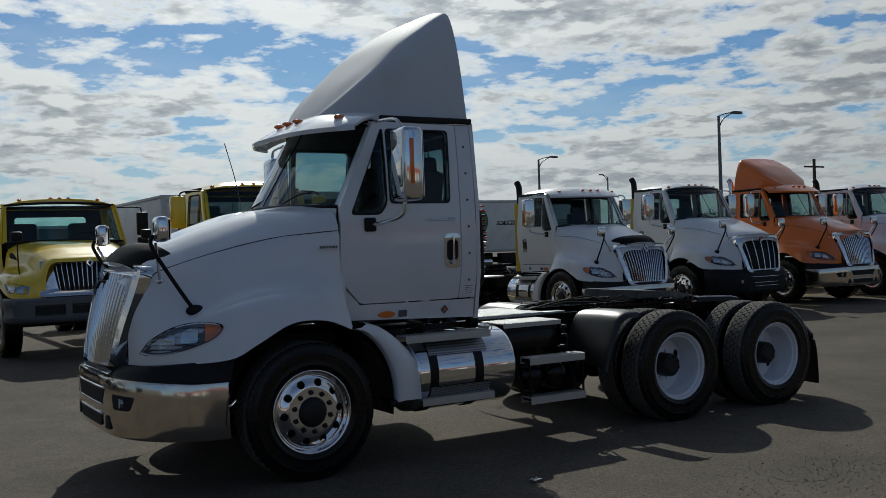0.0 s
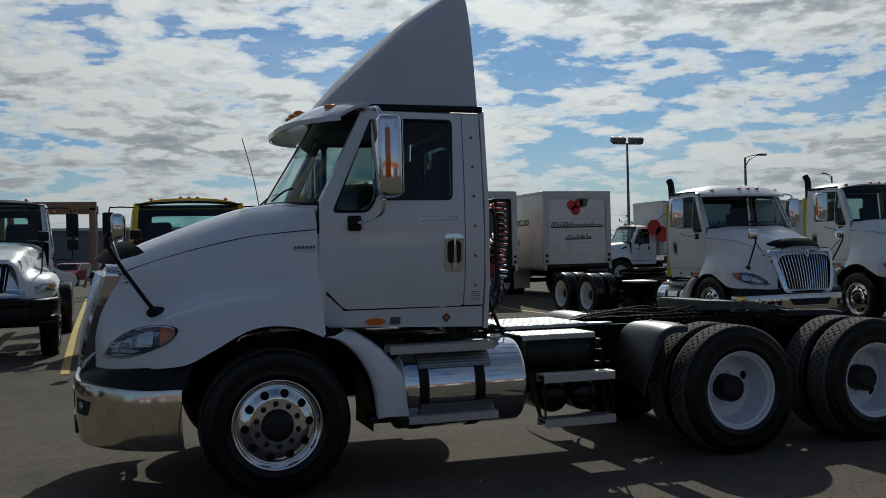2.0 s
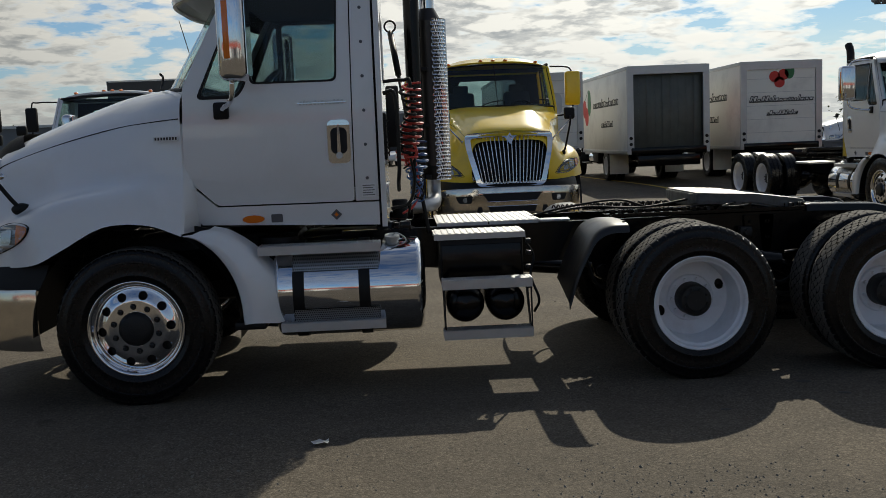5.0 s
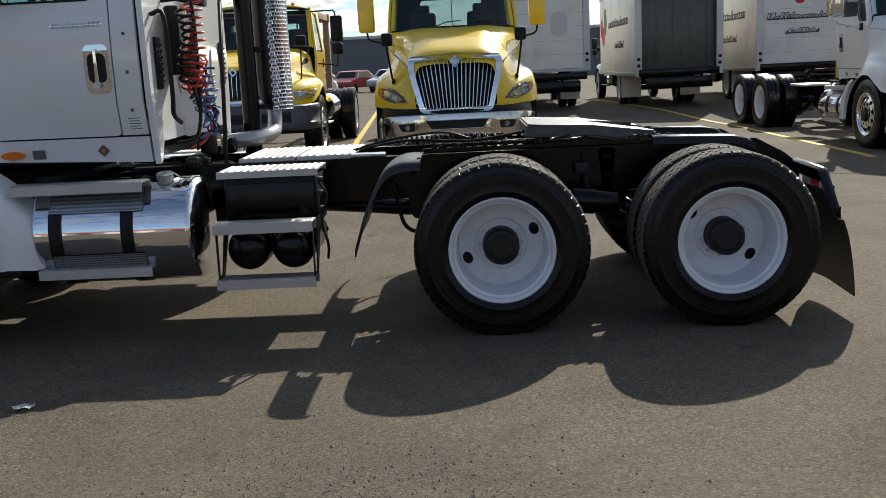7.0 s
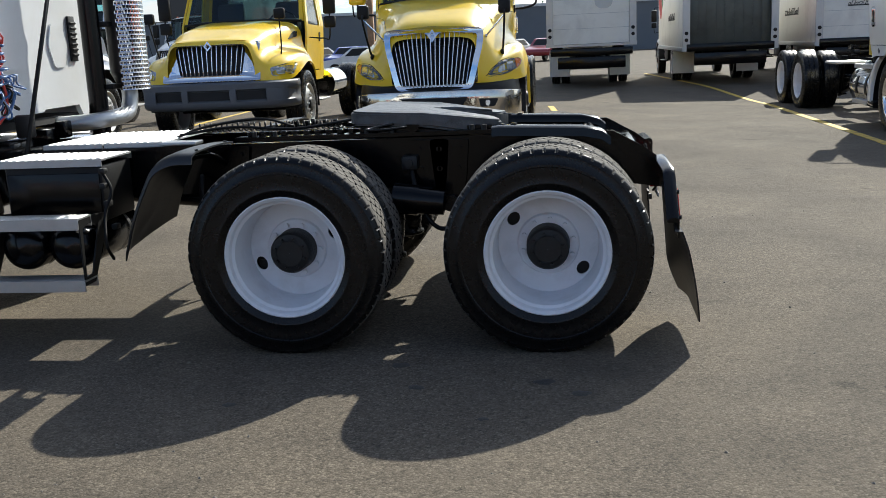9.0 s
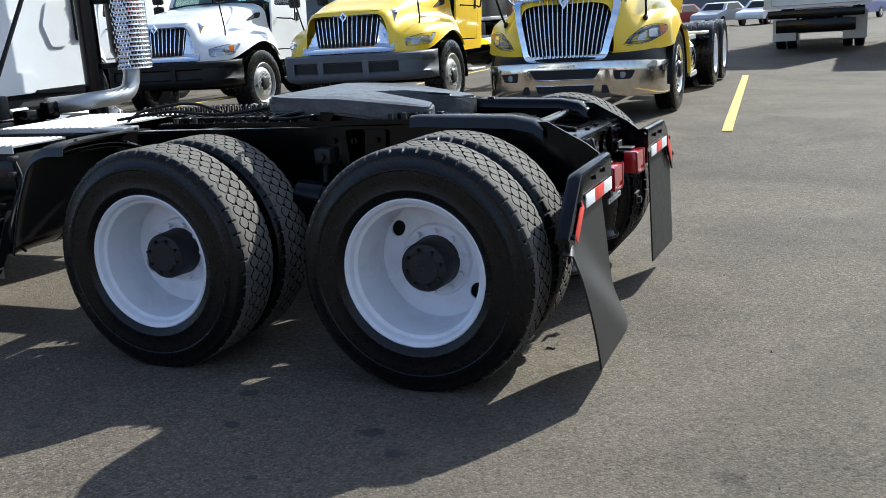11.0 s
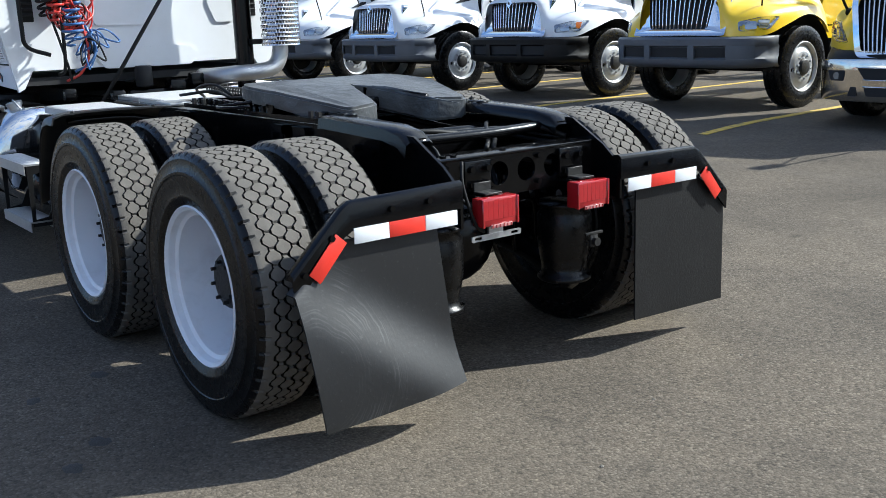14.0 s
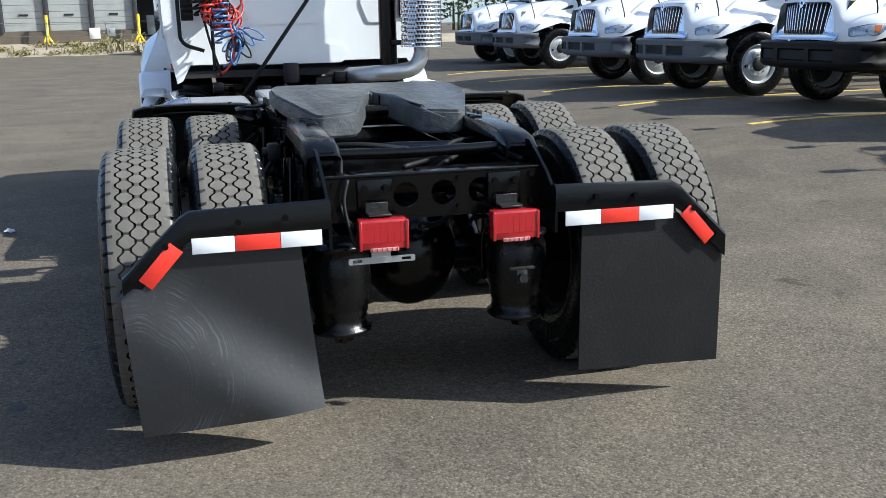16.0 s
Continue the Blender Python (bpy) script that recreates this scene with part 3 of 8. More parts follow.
def alu_front_mesh(material, nholes=10):
    """Front wheel: shallow polished disc with ten hand holes."""
    bm = B()
    revolve(bm, [(0.300, -0.112), (0.312, -0.126), (0.306, -0.132), (0.290, -0.122), (0.282, -0.100), (0.272, -0.088), (0.262, -0.098)], 64)
    outer = arc(0, 0, 0.266, 0, 360, 64)[:-1]
    holes = [arc(0.219 * math.cos(a), 0.219 * math.sin(a), 0.0295, 360, 0, 16)[:-1] for a in (2 * math.pi * k / nholes + 0.31 for k in range(nholes))]
    holes += [arc(0.145 * math.cos(a), 0.145 * math.sin(a), 0.020, 360, 0, 14)[:-1] for a in (2 * math.pi * k / 10 for k in range(10))]
    holes.append(arc(0, 0, 0.112, 360, 0, 40)[:-1])

    def bowl(r):
        t = min(1.0, max(0.0, (0.266 - r) / 0.086))
        return -0.088 - 0.036 * t * t * (3 - 2 * t)

    domed(bm, outer, holes, bowl, (0.122, 0.133, 0.145, 0.157, 0.168, 0.178, 0.186, 0.194, 0.203, 0.212, 0.222, 0.232, 0.241, 0.249, 0.257))
    revolve(bm, [(0.112, -0.126), (0.112, -0.06)], 40)
    revolve(bm, [(0.28, -0.09), (0.275, 0.10), (0.31, 0.125)], 40)
    return link_mesh("wheel", bm, material, 50)


def hub_rear_mesh():
    bm = B()
    revolve(bm, [(0.001, -0.025), (0.066, -0.025), (0.072, -0.019), (0.098, -0.015), (0.106, -0.005), (0.108, 0.06), (0.110, 0.09), (0.112, 0.14)], 32)
    for k in range(8):
        a = 2 * math.pi * k / 8
        cyl(bm, (0.079 * math.cos(a), -0.037, 0.079 * math.sin(a)), (0.079 * math.cos(a), -0.01, 0.079 * math.sin(a)), 0.008, seg=6)
    return link_mesh("hub", bm, M_HUB, 40)


def hub_front_mesh():
    bm = B()
    revolve(bm, [(0.001, -0.158), (0.080, -0.158), (0.094, -0.152), (0.100, -0.135), (0.111, -0.128), (0.111, -0.06)], 32)
    revolve(bm, [(0.25, -0.045), (0.10, -0.045)], 40)
    return link_mesh("hub", bm, M_HUB, 40)


def nut_mesh(material=None):
    bm = B()
    cyl(bm, (0, -0.03, 0), (0, 0.02, 0), 0.017, seg=6)
    cyl(bm, (0, -0.055, 0), (0, -0.03, 0), 0.012, 0.013, seg=12)
    return link_mesh("lug_nut", bm, material or M_HUB, 40)


def shared(key, make):
    if key not in MESHES:
        MESHES[key] = make()
    return MESHES[key]


def front_wheel(parent, x, y, z=0.503, near=False, turn=0.0, side=-1, silver=False):
    """side -1: the disc faces -y."""
    base = pose(x, y, z, 0, 0, 0 if side < 0 else 180) @ pose(0, 0, 0, 0, turn, 0)
    if silver:
        w = part("wheel", shared("silver", lambda: alu_front_mesh(M_SILVERW, 2)), None, parent, "silver steel wheel with two hand holes", at=base)
    else:
        w = part("wheel", shared("alu", lambda: alu_front_mesh(M_ALU)), None, parent, "polished aluminium wheel with ten hand holes", at=base)
    part("tyre", shared("tyre", tread_mesh) if near else shared("far_tyre", far_tyre_mesh), None, w, "black rubber tyre")
    part("hub", shared("hubf", hub_front_mesh), None, w)
    if near or silver:
        for k in range(10):
            a = 2 * math.pi * k / 10
            part("lug_nut", shared("nut_s", lambda: nut_mesh(M_SILVERW)) if silver else shared("nut", nut_mesh), None, w, at=pose(0.145 * math.cos(a), -0.095, 0.145 * math.sin(a)))
    return w


def rear_wheel(parent, x, y, z=0.503, near=False, turn=0.0, side=-1, material=None, inner=False):
    base = pose(x, y, z, 0, 0, 0 if side < 0 else 180) @ pose(0, 0, 0, 0, turn, 0)
    # inner wheels take the dark hub colour, for shade and dirt between the duals
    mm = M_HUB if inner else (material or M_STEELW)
    w = part("wheel", shared("dish" + mm.name, lambda: dish_mesh(mm)), None, parent, "inner steel wheel coloured dark for its shade and dirt" if inner else "dished steel wheel painted " + ("white" if mm is M_STEELW else "silver"), at=base)
    part("tyre", shared("tyre", tread_mesh) if near else shared("far_tyre", far_tyre_mesh), None, w, "black rubber tyre")
    if not inner:
        part("hub", shared("hubr", hub_rear_mesh), None, w)
    return w


def ribbed(b, x0, x1, y0, y1, z, pitch, h, lip, across=True):
    """A tread plate in one piece: ribs run across from y0 to y1, the edges fold down by lip."""
    n = max(2, int((x1 - x0) / pitch))
    xs = []
    for k in range(n):
        a = x0 + (x1 - x0) * k / n
        p = (x1 - x0) / n
        xs += [(a, 0.0), (a + p * 0.22, 0.0), (a + p * 0.32, h), (a + p * 0.68, h), (a + p * 0.78, 0.0)]
    xs.append((x1, 0.0))
    e = 0.012 if y1 > y0 else -0.012
    rows = []
    for x, d in xs:
        rows.append([Vector((x, y0, z - lip)), Vector((x, y0, z)), Vector((x, y0 + e, z)), Vector((x, y0 + e * 1.3, z + d)), Vector((x, y1 - e * 1.3, z + d)), Vector((x, y1 - e, z)), Vector((x, y1, z)), Vector((x, y1, z - lip)), Vector((x, y1 - e * 0.4, z - lip)), Vector((x, y1 - e * 0.4, z - 0.01)), Vector((x, y0 + e * 0.4, z - 0.01)), Vector((x, y0 + e * 0.4, z - lip))])
    vs = grid(b, rows, True)
    b.faces.new(vs[0])
    b.faces.new(vs[-1])
    bmesh.ops.recalc_face_normals(b, faces=b.faces[:])
    return b


# ---- the conventional tractor: origin on the ground under the front axle, nose at -x ----
HOOD = [  # x, then half section: top, shoulder, crease, side, valley, fender crown, fender edge as (y, z)
    (-1.165, (0, 1.50), (0.34, 1.50), (0.52, 1.44), (0.565, 1.22), (0.57, 1.12), (0.57, 1.00), (0.56, 0.905)),
    (-1.09, (0, 1.615), (0.36, 1.59), (0.57, 1.50), (0.66, 1.24), (0.68, 1.14), (0.71, 1.03), (0.72, 0.905)),
    (-0.95, (0, 1.72), (0.38, 1.70), (0.63, 1.575), (0.76, 1.30), (0.81, 1.20), (0.87, 1.11), (0.90, 0.91)),
    (-0.62, (0, 1.85), (0.42, 1.83), (0.71, 1.67), (0.85, 1.42), (0.94, 1.32), (1.10, 1.24), (1.16, 0.94)),
    (-0.42, (0, 1.92), (0.44, 1.90), (0.75, 1.72), (0.88, 1.47), (0.97, 1.38), (1.13, 1.30), (1.19, 1.03)),
    (-0.15, (0, 2.00), (0.48, 1.985), (0.80, 1.79), (0.91, 1.53), (0.99, 1.43), (1.135, 1.345), (1.20, 1.165)),
    (0.12, (0, 2.04), (0.58, 2.03), (0.90, 1.87), (0.965, 1.57), (1.005, 1.46), (1.12, 1.345), (1.19, 1.165)),
    (0.33, (0, 2.05), (0.68, 2.045), (0.965, 1.92), (1.00, 1.62), (1.01, 1.46), (1.08, 1.29), (1.18, 1.085)),
]


def hood_bm():
    rows = []
    for s in HOOD:
        x = s[0]
        half = [Vector((x, y, z)) for y, z in s[1:]]
        half[0].y = 0
        line = smooth_pts(half, 5)
        full = [Vector((p.x, -p.y, p.z)) for p in line[::-1]] + line[1:]
        rows.append(full)
    cols = [smooth_pts([r[j] for r in rows], 5) for j in range(len(rows[0]))]
    rows = [[c[i] for c in cols] for i in range(len(cols[0]))]
    # curl the edge inwards for thickness
    rows = [[Vector((r[0].x, r[0].y + 0.05, r[0].z + 0.012))] + r + [Vector((r[-1].x, r[-1].y - 0.05, r[-1].z + 0.012))] for r in rows]
    bm = B()
    grid(bm, rows)
    bmesh.ops.recalc_face_normals(bm, faces=bm.faces[:])
    return bm


def cab_y(z):
    """Half width of the cab at a height."""
    pts = [(1.05, 0.90), (1.25, 0.935), (1.45, 0.985), (1.75, 1.0), (2.0, 0.99), (2.35, 0.965), (2.72, 0.92), (3.0, 0.88)]
    for (a, p), (b, q) in zip(pts, pts[1:]):
        if z <= b:
            return p + (q - p) * max(0, (z - a)) / (b - a)
    return pts[-1][1]


ZCUTS = (1.25, 1.35, 1.45, 1.6, 1.75, 2.0, 2.2, 2.35, 2.55)


def side_plate(outer, holes, depth, out, s):
    """A panel that follows the cab's side. s: -1 left, 1 right."""
    return plate(B(), outer, holes, depth, lambda u, v, w: (u, s * (cab_y(v) + out - w), v), ZCUTS)


def windscreen_rows(n=14):
    rows = []
    for i in range(n + 1):
        t = i / n
        row = []
        for j in range(49):
            q = j / 24 - 1
            a = abs(q)
            xb, zb = 0.10 + 0.27 * a**2.2, 2.045 - 0.03 * a * a
            xt, zt = 0.52 + 0.20 * a**2.2, 2.73 - 0.04 * a * a
            wb, wt = 0.93, 0.875
            row.append(Vector((xb + (xt - xb) * t, q * (wb + (wt - wb) * t), zb + (zt - zb) * t)))
        rows.append(row)
    return rows


def tractor(name, label, m, paint, group="", fairing=None, near=False, mirror=None, tank=True, visor=True, stack=None, wheelbase=4.31, chrome_bumper=True, grille="bars", shield=False, gs=1.0):
    T = thing(name, label, "truck", m, group)
    # hood
    hb = hood_bm()
    from mathutils.bvhtree import BVHTree

    tree = BVHTree.FromBMesh(hb)
    hood = part("hood", hb, paint, T, "sloping hood with flared front fenders", 60)

    def on_hood(x, z, s, out):
        hit = tree.ray_cast(Vector((x, s * 3, z)), Vector((0, -s, 0)))
        if hit[0] is None:
            return Vector((x, s * 0.9, z))
        return hit[0] + Vector((0, s * out, 0))

    # crease of the hood lid
    for s in (-1, 1):
        b = B()
        pts = []
        for x, z in ((-1.00, 1.535), (-0.91, 1.585), (-0.53, 1.70), (-0.15, 1.785), (0.12, 1.815), (0.32, 1.83)):
            pts.append(on_hood(x, z, s, 0.001))
        tube(b, pts, 0.0035, 6, 6)
        part("hood_seam", b, M_BLACKP, hood)
    # the hood's rear edge turns in to the cab
    for s in (-1, 1):
        b = B()
        zs = [1.10 + 0.05 * k for k in range(15)]
        edge = [on_hood(0.322, z, s, -0.004) for z in zs]
        grid(b, [[Vector((0.328, p.y, z)), Vector((0.345, p.y - s * 0.012, z)), Vector((0.40, s * (cab_y(z) - 0.02), z))] for p, z in zip(edge, zs)])
        bmesh.ops.recalc_face_normals(b, faces=b.faces[:])
        part("hood_return", b, paint, hood)
    # wheel arch liners
    for s in (-1, 1):
        b = B()
        rows = []
        for k in range(25):
            a = radians(-8 + 190 * k / 24)
            p = (0.66 * math.cos(a) + 0.01, 0.50 + 0.66 * math.sin(a))
            rows.append([Vector((p[0], s * yy, p[1])) for yy in (1.165, 0.9, 0.62)])
        grid(b, rows)
        part("wheel_arch", b, M_BLACKP, T)
        # skirt behind the wheel
        b = B()
        prof = [(0.33, 1.085), (0.43, 1.055), (0.545, 0.96), (0.635, 0.82), (0.68, 0.67), (0.695, 0.50)]
        rows = []
        for x, z in [tuple(p)[:2] for p in smooth_pts([(a, c, 0) for a, c in prof], 4)]:
            f = (1.085 - z) / 0.585
            xo, zo = x + 0.10 + 0.10 * min(1, f * 2), z + 0.03 * (1 - f)
            if f == 0:
                xo, zo = 0.42, 1.20
            rows.append([Vector(q) for q in ((x, s * 1.12, z), (x, s * 1.19, z), (x + 0.012, s * 1.205, z + 0.005), (x + 0.07, s * 1.20, z + 0.01), (xo + 0.02, s * 1.17, zo), (xo + 0.06, s * 1.08, zo), (xo + 0.07, s * 0.95, zo + 0.01))])
        grid(b, rows)
        bmesh.ops.recalc_face_normals(b, faces=b.faces[:])
        sk = part("fender_skirt", b, paint, T, smooth=60)
        b = B()
        plate(b, [(0.36, 1.14), (0.30, 1.10), (0.52, 1.02), (0.72, 0.86), (0.80, 0.70), (0.84, 0.60), (0.60, 1.09)], [], 0.02, lambda u, v, w: (u, s * (1.0 - w), v))
        part("skirt_panel", b, M_BLACKP, sk)
        b = B()
        box(b, (0.73, s * 1.08, 0.49), (0.20, 0.20, 0.05), 0.01)
        part("skirt_foot", b, M_BLACKP, sk)
    # grille: chrome surround, bars, dark backing
    gx0, gx1 = -1.315, -1.17 if gs == 1.0 else -1.235  # bottom leans forward of the top
    zlo, zhi = 0.84, 1.60

    def gplace(u, v, w):
        u, v = u * gs, 1.22 + (v - 1.22) * gs
        t = max(0.0, (v - zlo) / (zhi - zlo))
        return (gx0 + (gx1 - gx0) * t**1.6 + 0.10 * (abs(u) / 0.6) ** 2 + w - 0.47 * (gs - 1), u, v)

    outer = round_poly([(-0.50, 0.835), (0.50, 0.835), (0.645, 1.40), (0.66, 1.615), (0.0, 1.655), (-0.66, 1.615), (-0.645, 1.40)], 0.09, 6)
    inner = round_poly([(-0.44, 0.90), (0.44, 0.90), (0.56, 1.38), (0.575, 1.545), (0.10, 1.575), (0.0, 1.47), (-0.10, 1.575), (-0.575, 1.545), (-0.56, 1.38)], 0.05, 6)
    b = B()
    plate(b, outer, [inner[::-1]], 0.09, lambda u, v, w: gplace(u, v, w - 0.02), [0.8 + 0.1 * k for k in range(1, 7)])
    gr = part("grille", b, M_CHROME, T, "chrome grille surround", 50)
    b = B()
    plate(b, round_poly([(-0.47, 0.87), (0.47, 0.87), (0.60, 1.38), (0.61, 1.585), (-0.61, 1.585), (-0.60, 1.38)], 0.06, 4), [], 0.01, lambda u, v, w: gplace(u, v, w + (0.075 if gs == 1.0 else 0.031)), [0.8 + 0.1 * k for k in range(1, 7)])
    part("grille_backing", b, M_DARK, gr)
    nb = 18 if grille == "bars" else 5
    for k in range(nb):
        q = (k + 0.5) / nb * 2 - 1
        b = B()
        pts = [gplace(q * (0.44 + 0.125 * t), 0.885 + 0.68 * t, 0.022) for t in (0, 0.35, 0.7, 1.0)]
        ribs = smooth_pts(pts, 3)
        grid(b, [[p + Vector(d) for d in ((-0.012, 0.0, 0), (-0.008, -0.006, 0), (0.002, -0.0095, 0), (0.034, -0.0095, 0), (0.034, 0.0095, 0), (0.002, 0.0095, 0), (-0.008, 0.006, 0))] for p in ribs], True)
        bmesh.ops.recalc_face_normals(b, faces=b.faces[:])
        part("grille_bar", b, M_CHROME, gr)
    if grille == "bars":
        b = B()
        plate(b, [(-0.06, 1.53), (0, 1.445), (0.06, 1.53), (0, 1.615)], [[(-0.036, 1.53), (0, 1.578), (0.036, 1.53), (0, 1.482)]], 0.02, lambda u, v, w: gplace(u, v, w - 0.045))
        part("emblem", b, M_CHROME, gr, "chrome diamond emblem")
    else:
        b = B()
        plate(b, [(0.055 * math.cos(a), 1.555 + 0.028 * math.sin(a)) for a in (2 * math.pi * k / 20 for k in range(20))], [], 0.02, lambda u, v, w: gplace(u, v, w - 0.04))
        part("emblem", b, M_RED, gr, "small oval emblem")
    # bug shield in front of the hood
    b = B()
    rows = []
    for i in range(5):
        t = i / 4
        rows.append([Vector((-1.18 + 0.22 * t + 0.16 * (q / 10) ** 2, q / 10 * (0.55 + 0.05 * t), 1.65 + 0.14 * t + 0.03 * math.sin(t * 3.1) - 0.10 * (q / 10) ** 4 - 0.03 * (q / 10) ** 2)) for q in range(-10, 11)])
    grid(b, rows)
    bmesh.ops.solidify(b, geom=b.faces[:], thickness=0.03)
    if shield:
        part("bug_shield", b, M_BLACKP, hood, "black bug deflector", 50)
    # headlamps
    hl = smooth_pts([(-1.10, 1.00, 0), (-1.04, 1.09, 0), (-0.92, 1.165, 0), (-0.78, 1.195, 0), (-0.655, 1.175, 0), (-0.70, 1.10, 0), (-0.82, 1.04, 0), (-0.97, 0.995, 0), (-1.10, 0.985, 0)], 4)[:-1]
    for s in (-1, 1):
        ol = [(p.x, p.y) for p in hl]
        grow = [((p[0] + 0.88) * 1.07 - 0.88, (p[1] - 1.09) * 1.12 + 1.09) for p in ol]
        zc = (1.02, 1.05, 1.08, 1.11, 1.14, 1.17)
        b = B()
        plate(b, grow, [], 0.02, lambda u, v, w: on_hood(u, v, s, 0.004 - w), zc)
        h = part("headlamp", b, M_BLACKP, T, "headlamp with clear lens and amber corner")
        b = B()
        plate(b, ol, [], 0.02, lambda u, v, w: on_hood(u, v, s, 0.012 - w), zc)
        part("housing", b, M_LAMPIN, h)
        b = B()
        plate(b, [p for p in ol], [], 0.003, lambda u, v, w: on_hood(u, v, s, 0.026 - w), zc)
        part("lens", b, M_LENSG, h, "clear lens")
        b = B()
        tail = [p for p in ol if p[0] > -0.765]
        plate(b, tail, [], 0.012, lambda u, v, w: on_hood(u, v, s, 0.018 - w), (1.11, 1.14, 1.17))
        part("turn_signal", b, M_AMBER, h, "amber corner lens")
        for pts in ([(-0.90, 1.06), (-0.80, 1.065), (-0.785, 1.165), (-0.88, 1.15)], [(-1.02, 1.02), (-0.93, 1.045), (-0.92, 1.13), (-1.0, 1.09)]):
            b = B()
            plate(b, round_poly(pts, 0.02), [], 0.006, lambda u, v, w: on_hood(u, v, s, 0.016 - w), zc)
            part("reflector_bowl", b, M_LENS, h)
    # bumper: chrome face swept round the corners, black valance above
    bm_, vm_ = B(), B()
    ctr = [(-1.32, 0.0), (-1.315, 0.35), (-1.28, 0.62), (-1.17, 0.86), (-1.00, 1.02), (-0.82, 1.10), (-0.62, 1.135)]
    line = smooth_pts([(x, y, 0) for x, y in ctr], 5)
    full = [Vector((p.x, -p.y, 0)) for p in line[::-1]] + line[1:]
    zrow = [(0.375, 0.06), (0.383, 0.02), (0.41, 0.006), (0.50, 0.0), (0.66, -0.004), (0.765, -0.004), (0.782, 0.004), (0.787, 0.05)]
    rows = []
    for p in full:
        lift = 0.055 * max(0.0, (-0.85 - p.x) / 0.6)
        inw = Vector((0.9, -p.y * 0.4, 0)).normalized()
        rows.append([Vector((p.x, p.y, z + lift * (1 if z > 0.5 else 0.4))) + inw * d for z, d in zrow])
    grid(bm_, rows)
    bmesh.ops.recalc_face_normals(bm_, faces=bm_.faces[:])
    bp = part("bumper", bm_, M_BUMPER if chrome_bumper else M_BLACKP, T, "chromed steel bumper wrapped round the corners" if chrome_bumper else "moulded bumper", 50)
    rows = []
    for p in full:
        lift = 0.055 * max(0.0, (-0.85 - p.x) / 0.6)
        top = 0.93 - 0.05 * max(0.0, (-0.85 - p.x) / 0.6)
        rows.append([Vector((p.x + 0.03, p.y * 0.97, 0.77 + lift)), Vector((p.x + 0.045, p.y * 0.96, 0.84 + lift * 0.6)), Vector((p.x + 0.075, p.y * 0.945, top)), Vector((p.x + 0.25, p.y * 0.75, top + 0.02))])
    grid(vm_, rows)
    bmesh.ops.recalc_face_normals(vm_, faces=vm_.faces[:])
    part("valance", vm_, M_BLACKP, T, "black plastic valance above the bumper", 50)
    def on_sheet(u):
        a = abs(u)
        for p, q in zip(line, line[1:]):
            if a <= q.y:
                return p.x + (q.x - p.x) * (a - p.y) / max(1e-6, q.y - p.y)
        return line[-1].x

    def pocket(name, outline, material, parent, out=0.006, cuts=()):
        b_ = B()
        plate(b_, outline, [], 0.016, lambda u, v, w_: (on_sheet(v) - out + w_, v, u), cuts)
        return part(name, b_, material, parent)

    ycuts = [-0.9 + 0.06 * k for k in range(31)]
    for s in (-1, 1):  # lamp pockets, drawn as (z, y), with a bright rim
        f = pocket("fog_lamp_pocket", round_poly([(0.60, s * 0.60), (0.60, s * 0.78), (0.70, s * 0.83), (0.71, s * 0.58)], 0.025), M_DARK, bp, 0.007, ycuts)
        b = B()
        cyl(b, (on_sheet(0.69) - 0.016, s * 0.69, 0.652), (on_sheet(0.69) + 0.03, s * 0.69, 0.652), 0.036, seg=16)
        part("fog_lamp", b, M_LENS, f)
        pocket("bumper_opening", round_poly([(0.45, s * 0.44), (0.45, s * 0.54), (0.545, s * 0.51), (0.545, s * 0.45)], 0.012), M_DARK, bp, 0.007, ycuts)
    pocket("bumper_opening", round_poly([(0.625, -0.36), (0.625, 0.36), (0.735, 0.44), (0.735, -0.44)], 0.02), M_DARK, bp, 0.007, ycuts)
    pocket("bumper_opening", round_poly([(0.455, -0.33), (0.455, 0.33), (0.54, 0.36), (0.54, -0.36)], 0.02), M_DARK, bp, 0.007, ycuts)
    for z, w in ((0.74, 0.455), (0.618, 0.37), (0.548, 0.37)):  # rolled edges of the openings
        b = B()
        tube(b, [(on_sheet(w * q) - 0.008, w * q, z) for q in (-1, -0.5, 0, 0.5, 1)], 0.008, 6, 3)
        part("opening_edge", b, M_CHROME, bp)
    # cab: doors, sill, rear corner, back wall, roof, glass
    door_o = round_poly([(0.355, 2.02), (0.335, 1.45), (0.53, 1.255), (1.425, 1.25), (1.445, 2.675), (0.69, 2.69)], 0.03)
    vent_h = round_poly([(0.465, 1.965), (0.70, 1.965), (0.755, 2.05), (0.755, 2.60), (0.735, 2.60)], 0.04)
    main_h = round_poly([(0.80, 2.045), (1.335, 2.045), (1.36, 2.62), (0.80, 2.62)], 0.04)
    for s in (-1, 1):
        b = side_plate(door_o, [vent_h[::-1], main_h[::-1]], 0.035, 0.0, s)
        d = part("door", b, paint, T, "cab door with window and chrome handle", 45)
        b = side_plate([(p[0], p[1]) for p in vent_h], [], 0.006, -0.016, s)
        g1 = part("quarter_glass", b, M_GLASS_D, d)
        b = side_plate(main_h, [], 0.006, -0.018, s)
        part("window_glass", b, M_GLASS_D, d)
        b = side_plate([((p[0] - 1.08) * 1.045 + 1.08, (p[1] - 2.33) * 1.045 + 2.33) for p in main_h], [main_h[::-1]], 0.02, 0.003, s)
        part("window_seal", b, M_BLACKP, d)
